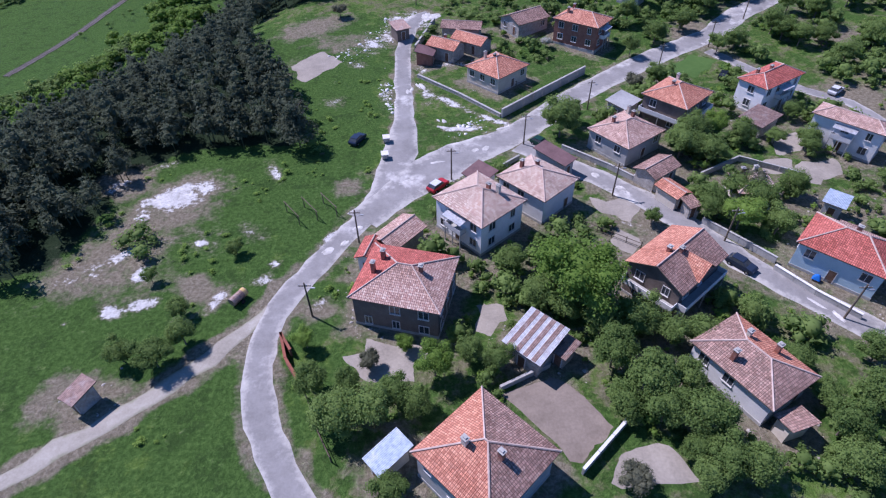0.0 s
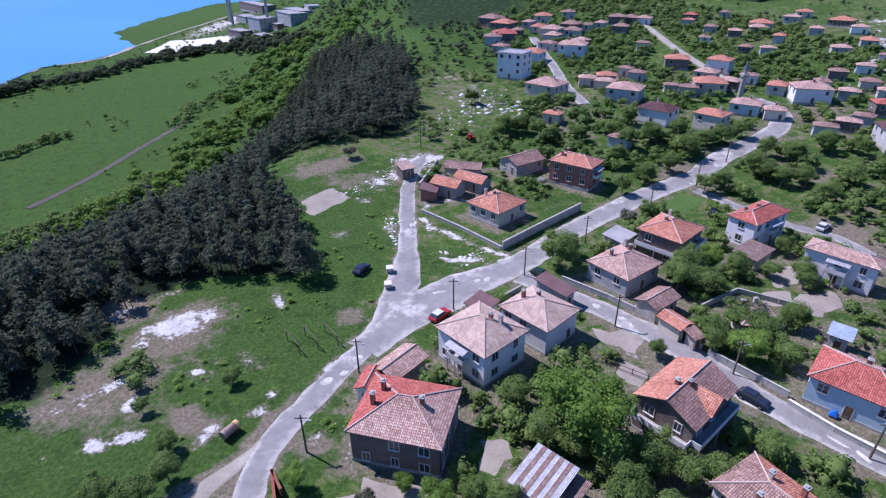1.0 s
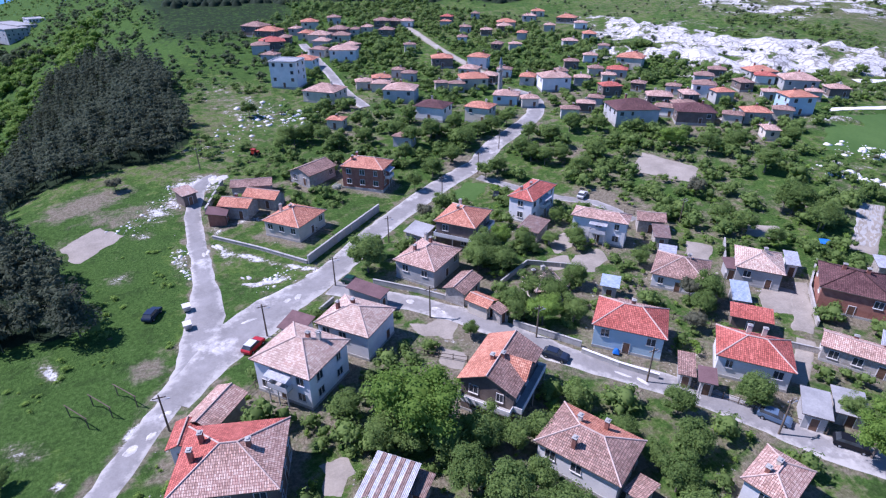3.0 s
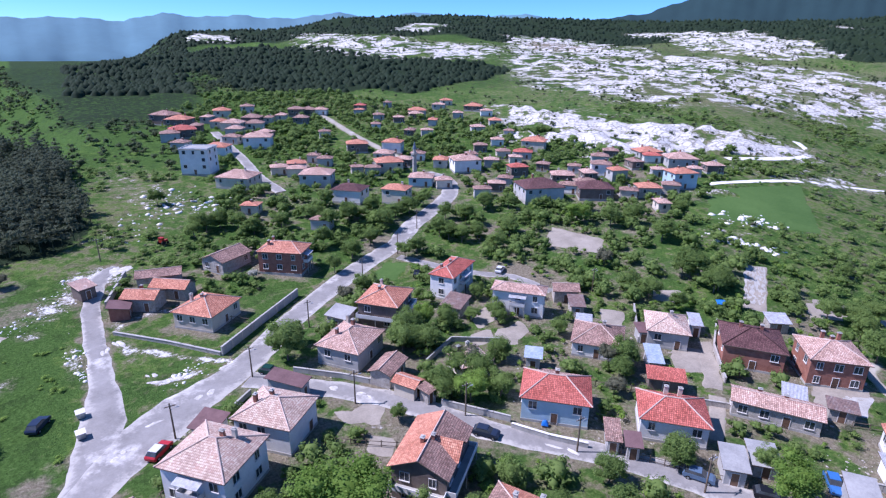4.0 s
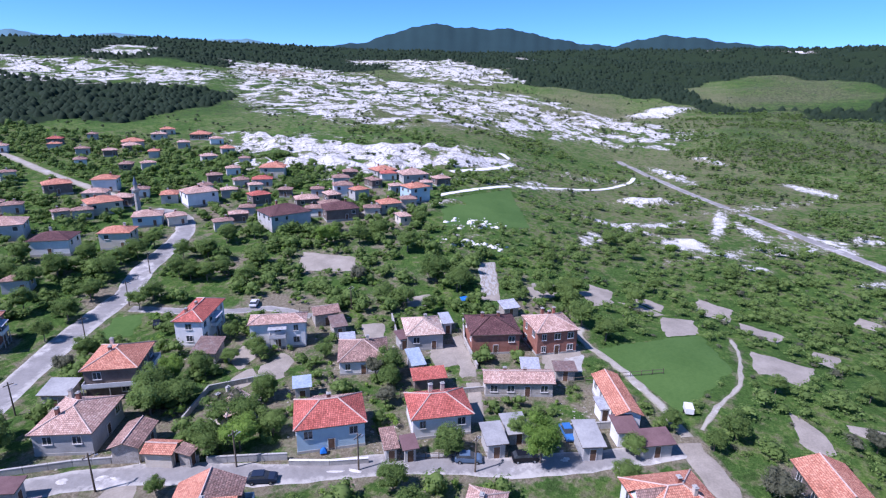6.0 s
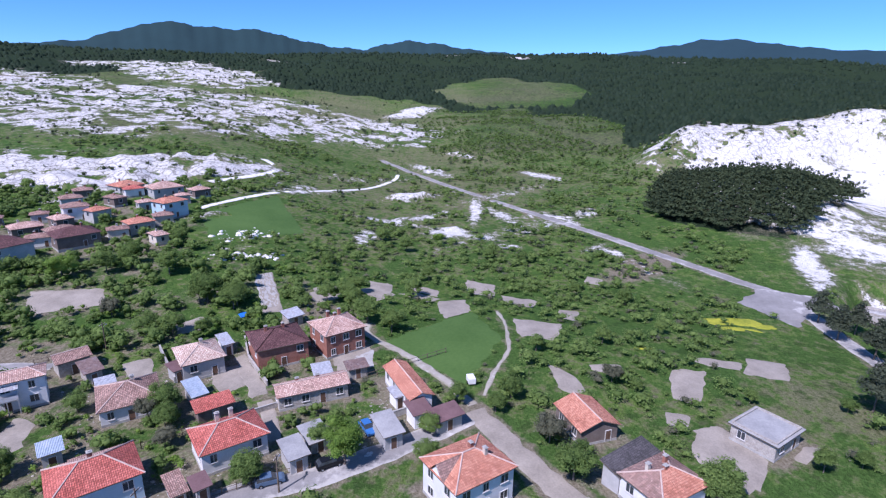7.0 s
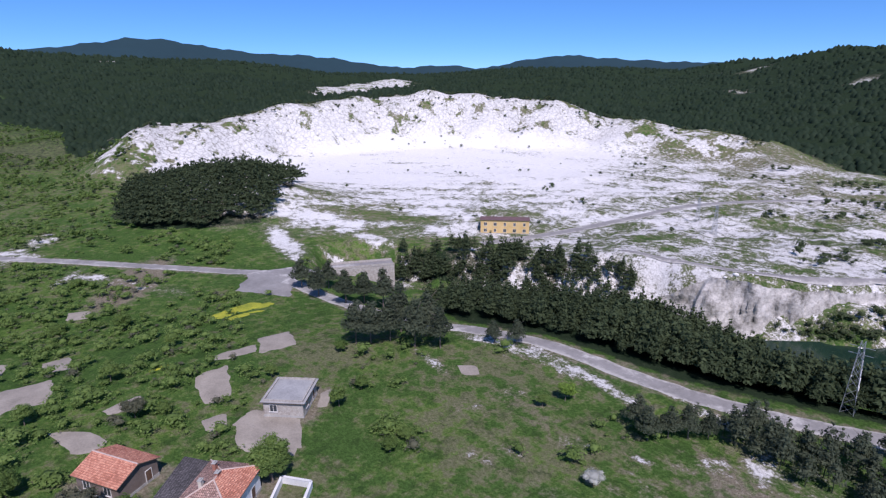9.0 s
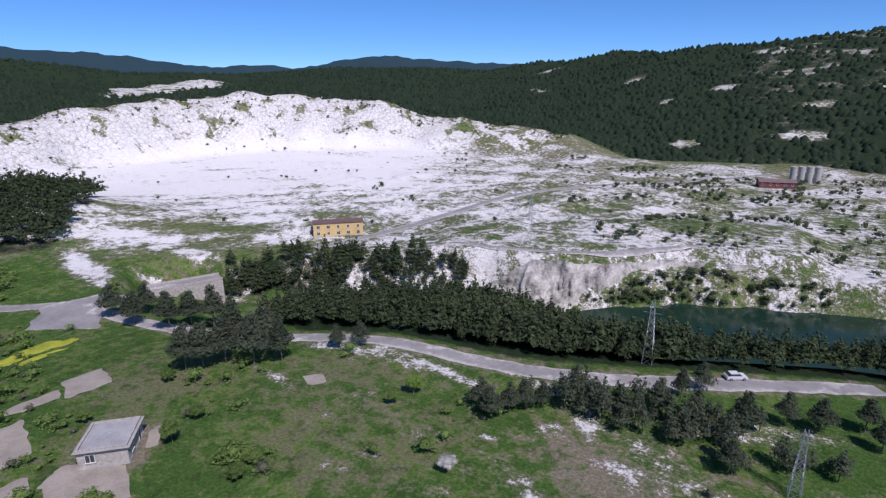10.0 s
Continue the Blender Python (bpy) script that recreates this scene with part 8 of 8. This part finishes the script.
BLUE_SHEET = paint("blue_tarpaulin", (0.02, 0.16, 0.55), 0.6, 0.0)
for tx, ty, tw, td, th, tt in ((118.6, 65.8, 3.4, 2.6, 0.7, 315), (52.0, 53.2, 1.1, 0.9, 1.0, 316)):
    ob = thing("tarpaulin", pose(tx, ty, ground(tx, ty), 0, 0, tt), "bright blue tarpaulin stretched over a low stack", "tarpaulin")
    v, f, n = [], [], 8
    for i in range(n + 1):
        for j in range(n + 1):
            u, w = i / n - 0.5, j / n - 0.5
            v.append((u * tw, w * td, th * (1.15 - 1.6 * max(abs(u), abs(w)) ** 2 * 2) + 0.06 * noise.noise(Vector((u * 7 + tx, w * 7, 0)))))
    for i in range(n):
        for j in range(n):
            a = i * (n + 1) + j
            f.append((a, a + n + 1, a + n + 2, a + 1))
    part("sheet", arrays("sheet", v, f, BLUE_SHEET), BLUE_SHEET, ob)
    part("stack", Shape().box(-tw * 0.4, -td * 0.4, -0.3, tw * 0.4, td * 0.4, th * 0.55), WOOD, ob)

# timber frames on the meadow
for fx, fy in ((-24.3, 69.5), (-21.6, 70.6), (-18.6, 71.6)):
    ob = thing("timber_frame", pose(fx, fy, ground(fx, fy), 0, 0, -52), "weathered timber carpet-beating frame on the grass", "frame", "timber frames")
    for u in (-2.2, 2.2):
        part("post", Shape().beam((u, 0, -0.3), (u, 0, 2.0), 0.08, 6), WOOD, ob)
    part("beam", Shape().beam((-2.6, 0, 2.0), (2.6, 0, 2.0), 0.08, 6), WOOD, ob)

# waste containers by the road
for bx, by in ((-10.6, 92.5), (-10.5, 86.7)):
    ob = thing("waste_container", pose(bx, by, ground(bx, by), 0, 0, 8), "grey metal waste container beside the lane", "container", "waste containers")
    part("bin", Shape().face([(-0.5, -0.6, 0.2), (0.5, -0.6, 0.2), (0.65, -0.75, 1.1), (-0.65, -0.75, 1.1)]).face([(0.5, -0.6, 0.2), (0.5, 0.6, 0.2), (0.65, 0.75, 1.1), (0.65, -0.75, 1.1)]).face([(0.5, 0.6, 0.2), (-0.5, 0.6, 0.2), (-0.65, 0.75, 1.1), (0.65, 0.75, 1.1)]).face([(-0.5, 0.6, 0.2), (-0.5, -0.6, 0.2), (-0.65, -0.75, 1.1), (-0.65, 0.75, 1.1)]), STEEL, ob)
    part("lid", Shape().box(-0.68, -0.78, 1.1, 0.68, 0.78, 1.2), TIMBER_TRIM, ob)
    for wx, wy in ((-0.4, -0.5), (0.4, -0.5), (-0.4, 0.5), (0.4, 0.5)):
        part("wheel", Shape().beam((wx, wy - 0.04, 0.1), (wx, wy + 0.04, 0.1), 0.1, 8), RUBBER, ob)

# the old tank on the meadow
ob = thing("water_tank", pose(-28.3, 51.5, ground(-28.3, 51.5), 0, 0, 60), "old rusty tank trailer with a yellow band", "tank")
part("drum", Shape().beam((-1.3, 0, 0.95), (1.3, 0, 0.95), 0.62, 14), ROOFS["rust"], ob)
part("band", Shape().beam((0.7, 0, 0.95), (1.2, 0, 0.95), 0.64, 14), WALLS["yellow"], ob)
part("axle", Shape().beam((0, -0.8, 0.3), (0, 0.8, 0.3), 0.06, 6).box(-1.2, -0.3, 0.28, 1.2, 0.3, 0.4), RUBBER, ob)
for wy in (-0.75, 0.75):
    part("wheel", Shape().beam((0, wy - 0.08, 0.3), (0, wy + 0.08, 0.3), 0.32, 10), RUBBER, ob)

# beehive-like white trailer on the mown meadow
ob = thing("trailer", pose(95.6, 7.4, ground(95.6, 7.4), 0, 0, 20), "small white box trailer on the meadow", "trailer")
part("box", Shape().box(-1.1, -0.7, 0.45, 1.1, 0.7, 1.5), WALLS["white"], ob)
part("drawbar", Shape().box(1.1, -0.05, 0.45, 2.1, 0.05, 0.53), STEEL, ob)
for wy in (-0.75, 0.75):
    part("wheel", Shape().beam((0, wy - 0.07, 0.3), (0, wy + 0.07, 0.3), 0.3, 10), RUBBER, ob)

# the red tractor by the ruined farm
ob = thing("tractor", pose(9.2, 166.3, ground(9.2, 166.3), 0, 0, 40), "old red tractor beside a farmyard", "tractor")
part("bonnet", Shape().box(0.1, -0.35, 0.7, 1.6, 0.35, 1.3), RED, ob)
part("cab", Shape().box(-0.9, -0.6, 0.9, 0.1, 0.6, 2.2), RED, ob)
part("cab_roof", Shape().box(-1.0, -0.7, 2.2, 0.2, 0.7, 2.3), RED, ob)
for wx, wy, wr in ((-0.6, -0.75, 0.7), (-0.6, 0.75, 0.7), (1.2, -0.6, 0.4), (1.2, 0.6, 0.4)):
    part("wheel", Shape().beam((wx, wy - 0.14, wr), (wx, wy + 0.14, wr), wr, 14), RUBBER, ob)

# the slender stone tower of the prayer house
z0 = ground(105.3, 194.2)
ob = thing("minaret", pose(105.3, 194.2, z0), "slender grey stone minaret with a pointed lead roof", "tower")
part("shaft", Shape().beam((0, 0, -0.5), (0, 0, 8.5), 1.0, 12, 0.8), STONE, ob)
part("gallery", Shape().beam((0, 0, 8.5), (0, 0, 9.0), 0.85, 12, 1.3).beam((0, 0, 9.0), (0, 0, 9.7), 1.25, 12), STONE, ob)
part("upper_shaft", Shape().beam((0, 0, 9.0), (0, 0, 11.3), 0.65, 12), STONE, ob)
part("spire", Shape().beam((0, 0, 11.3), (0, 0, 14.2), 0.85, 12, 0.03), paint("lead_sheet", (0.13, 0.17, 0.22), 0.5, 0.3), ob)


def pylon(x, y, tall):
    ob = thing("lattice_mast", pose(x, y, ground(x, y)), "grey steel lattice power mast", "mast", "power masts")
    w0, w1 = tall * 0.075, tall * 0.02
    corners = ((-1, -1), (1, -1), (1, 1), (-1, 1))
    for cx, cy in corners:
        part("leg", Shape().beam((cx * w0, cy * w0, -0.5), (cx * w1, cy * w1, tall), 0.07, 4), STEEL, ob)
    n = 8
    for k in range(n):
        u, v = k / n, (k + 1) / n
        a, b = w0 + (w1 - w0) * u, w0 + (w1 - w0) * v
        s = Shape()
        for (ax, ay), (bx, by) in zip(corners, corners[1:] + corners[:1]):
            s.beam((ax * a, ay * a, tall * u), (bx * b, by * b, tall * v), 0.035, 3).beam((bx * a, by * a, tall * u), (ax * b, ay * b, tall * v), 0.035, 3)
        part("brace", s, STEEL, ob)
    for z in (0.82, 0.92):
        part("crossarm", Shape().beam((-tall * 0.13, 0, tall * z), (tall * 0.13, 0, tall * z), 0.06, 4), STEEL, ob)


pylon(-11.7, -81.1, 11)
pylon(13.0, -113.0, 14)
pylon(79.0, -225.4, 13)
pylon(100.0, -262.0, 12)

# works at the far end of the quarry
for k in range(4):
    ob = thing("silo", pose(-44 + 4.6 * k, -425 + 1.4 * k, ground(-44 + 4.6 * k, -425 + 1.4 * k)), "grey concrete silo at the quarry works", "silo", "quarry silos")
    part("drum", Shape().beam((0, 0, -1), (0, 0, 10), 2.0, 16), CONCRETE, ob)
    part("cap", Shape().beam((0, 0, 10), (0, 0, 10.6), 2.1, 16), CONCRETE, ob)
house("quarry works hall", -20, -395, 12, 20, 9, 4, "gable", "rust", "maroon", 1.6, far=True)

# works and store sheds on the far lake shore, with a white sand yard before them
for bx, by, bw, bd, bh, bt, coat in ((-200, 591, 58, 19, 12, -47, 'brown'), (-174, 584, 57, 26, 24, -51, 'grey'), (-163, 583, 101, 18, 10, -54, 'brown'), (-220, 679, 66, 19, 12, -53, 'grey'), (-141, 567, 87, 24, 20, -57, 'grey'), (-139, 588, 98, 20, 14, -57, 'grey'), (-214, 625, 25, 15, 5, -44, 'white'), (-166, 553, 43, 15, 5, -49, 'white'), (-126, 596, 38, 17, 8, -66, 'white'), (-223, 736, 178, 23, 18, -56, 'brown')):
    house("lakeside works building", bx, by, bt, bw * 0.5, bd * 0.7, bh * 0.5, "flat", "slab", coat, 0.1, windows=5, far=True)
for k, (bx, by, bh) in enumerate(((-246.0, 698.0, 30), (-235.0, 675.0, 26), (-169.0, 585.0, 32))):
    ob = thing("chimney_stack", pose(bx, by, ground(bx, by)), "slim grey concrete stack at the lakeside works", "chimney", "works stacks")
    part("shaft", Shape().beam((0, 0, -1), (0, 0, bh), 1.6, 14, 1.2), CONCRETE, ob)
    part("collar", Shape().beam((0, 0, bh - 1), (0, 0, bh), 1.7, 14), CONCRETE, ob)
field("white sand yard beside the lakeside works", CHALK, [(-303, 594), (-300, 652), (-205, 606), (-190, 556)], 0.4)

# the arched bridge over the gully's upper end

ob = thing("bridge", pose(156.8, -108.75, -5.1, 0, 0, -118.6), "old grey stone bridge with one round arch", "bridge")
s = Shape()
steps, half = 14, 12
for y, flip in ((-3.0, 1), (3.0, -1)):
    for k in range(steps):
        a, b = math.pi * k / steps, math.pi * (k + 1) / steps
        p, q = (2.8 * math.cos(a), 3.6 * math.sin(a)), (2.8 * math.cos(b), 3.6 * math.sin(b))
        s.face([(p[0], y, p[1] - 5.0), (q[0], y, q[1] - 5.0), (q[0], y, 0.3), (p[0], y, 0.3)])
    for x0, x1 in ((-half, -2.8), (2.8, half)):
        s.face([(x0, y, -12), (x1, y, -12), (x1, y, 0.3), (x0, y, 0.3)])
for k in range(steps):
    a, b = math.pi * k / steps, math.pi * (k + 1) / steps
    s.face([(2.8 * math.cos(a), -3, 3.6 * math.sin(a) - 5.0), (2.8 * math.cos(b), -3, 3.6 * math.sin(b) - 5.0), (2.8 * math.cos(b), 3, 3.6 * math.sin(b) - 5.0), (2.8 * math.cos(a), 3, 3.6 * math.sin(a) - 5.0)])
part("arch_wall", s, STONE, ob)
part("deck", Shape().box(-half, -3.0, 0.3, half, 3.0, 0.5), ASPHALT, ob)
for y in (-3.0, 2.8):
    part("parapet", Shape().box(-half, y, 0.5, half, y + 0.2, 1.2), STONE, ob)

# the pale cliff above the pond
foot = resample(CLIFF_FOOT[1:], 0.8)
v, f, high = [], [], 26
for i, c in enumerate(foot):
    e = i / (len(foot) - 1)
    top = (15.2 - 4.0 * e + 1.6 * noise.noise(Vector((c.x * 0.12, c.y * 0.12, 3)))) * min(1, 6 * e + 0.15, 5 * (1 - e) + 0.15)
    for k in range(high):
        u = k / (high - 1)
        p = Vector((c.x, c.y, u * 14))
        out = 3.2 * noise.noise(p * 0.13) + 2.6 * abs(noise.noise(Vector((p.x * 0.5, p.y * 0.5, p.z * 0.14)))) + 0.5 * noise.noise(p * 1.1)
        v.append((c.x + 0.15 * out, c.y + 2.5 - 6.5 * u + out, -16.5 + u * (top + 1.5)))
    for k in range(high - 1):
        if i:
            a = i * high + k
            f.append((a - high, a, a + 1, a - high + 1))
# the dark tone puts crevice shade into the weathered rock's colour
CLIFF = mottled("creviced_weathered_cliff", (0.10, 0.095, 0.075), (0.66, 0.63, 0.58), 0.22, 0.95, fine=1.1, relief=0.6)
tagged(new("cliff", arrays("cliff", v, f, CLIFF)), "pale weathered limestone cliff above the pond", "cliff", kind="structure")

# rock blocks on the cliff and beside the tracks, and rubble round the farm and the houses
rng = np.random.RandomState(90)
ROCK = [blob(np.random.RandomState(91 + k), np.zeros(3), np.array([0.6, 0.45, 0.42])) for k in range(5)]


def rocks(name, label, where, lo, hi, n, seed, mat=CHALK):
    g = np.random.RandomState(seed)
    out = []
    for _ in range(n):
        (ax, ay), (bx, by), spread = where[g.randint(len(where))]
        u = g.random()
        x, y = ax + (bx - ax) * u + g.normal() * spread, ay + (by - ay) * u + g.normal() * spread
        s = lo * (hi / lo) ** (g.random() ** 2)
        out.append((x, y, ground(x, y) - 0.12 * s, s))
    return scatter(name, label, out, ROCK, mat, "rocks", seed, (0.6, 1.2))


rocks("outcrop_rocks", "white chalk boulders on the meadow", [((-16, 142), (-10, 152), 3), ((-18, 140), (-24, 130), 2), ((-12, 118), (-10, 105), 1.0), ((2, 96), (8, 99), 1.5)], 0.2, 1.1, 220, 81)
rocks("cliff_rocks", "pale broken rocks along the gully and cliff", [((130, -138), (104, -154), 2.2), ((104, -154), (70, -168), 2.2), ((111, -112), (96, -150), 4), ((93, -159), (50, -168), 2.5), ((60, -182), (20, -186), 4), ((20, -186), (-24, -186), 4), ((-10, -190), (-24, -178), 3), ((60, -172), (-18, -178), 2)], 0.5, 1.9, 260, 82)
rocks("village_rubble", "pale rubble and junk in the yards", [((-2, 128), (12, 140), 4), ((76, 98), (84, 92), 3), ((84, 60), (100, 50), 4), ((-12, 50), (-10, 46), 1.2), ((78, 28), (92, 18), 2), ((66, 74), (74, 66), 3), ((58, 52), (66, 44), 2), ((100, 44), (112, 36), 3), ((64, -16), (58, -10), 1.5)], 0.15, 0.6, 420, 83, STONE)
def yard_spots():
    """Strips of ground beside the walls of the nearer houses."""
    out = []
    for hx, hy, turn, w, d in HOUSES:
        if 30 < math.hypot(hx, hy) < 175 and hy > -40:
            c, s = math.cos(radians(turn)), math.sin(radians(turn))
            for u, v in ((w / 2 + 2.2, 0), (-w / 2 - 2.2, 0), (0, d / 2 + 2.2)):
                px, py = hx + u * c - v * s, hy + u * s + v * c
                out.append(((px - 1.2 * s, py + 1.2 * c), (px + 1.2 * s, py - 1.2 * c), 0.7))
    return out


rocks("yard_junk", "pale stones, timber and junk beside the houses", yard_spots(), 0.15, 0.75, 900, 85, STONE)
rocks("hill_rocks", "white rocks of the hillside ruins", [((152, 94), (163, 77), 1.5), ((170, 100), (182, 92), 3), ((5, 175), (18, 215), 5), ((20, 190), (32, 200), 3)], 0.5, 2.6, 300, 84)
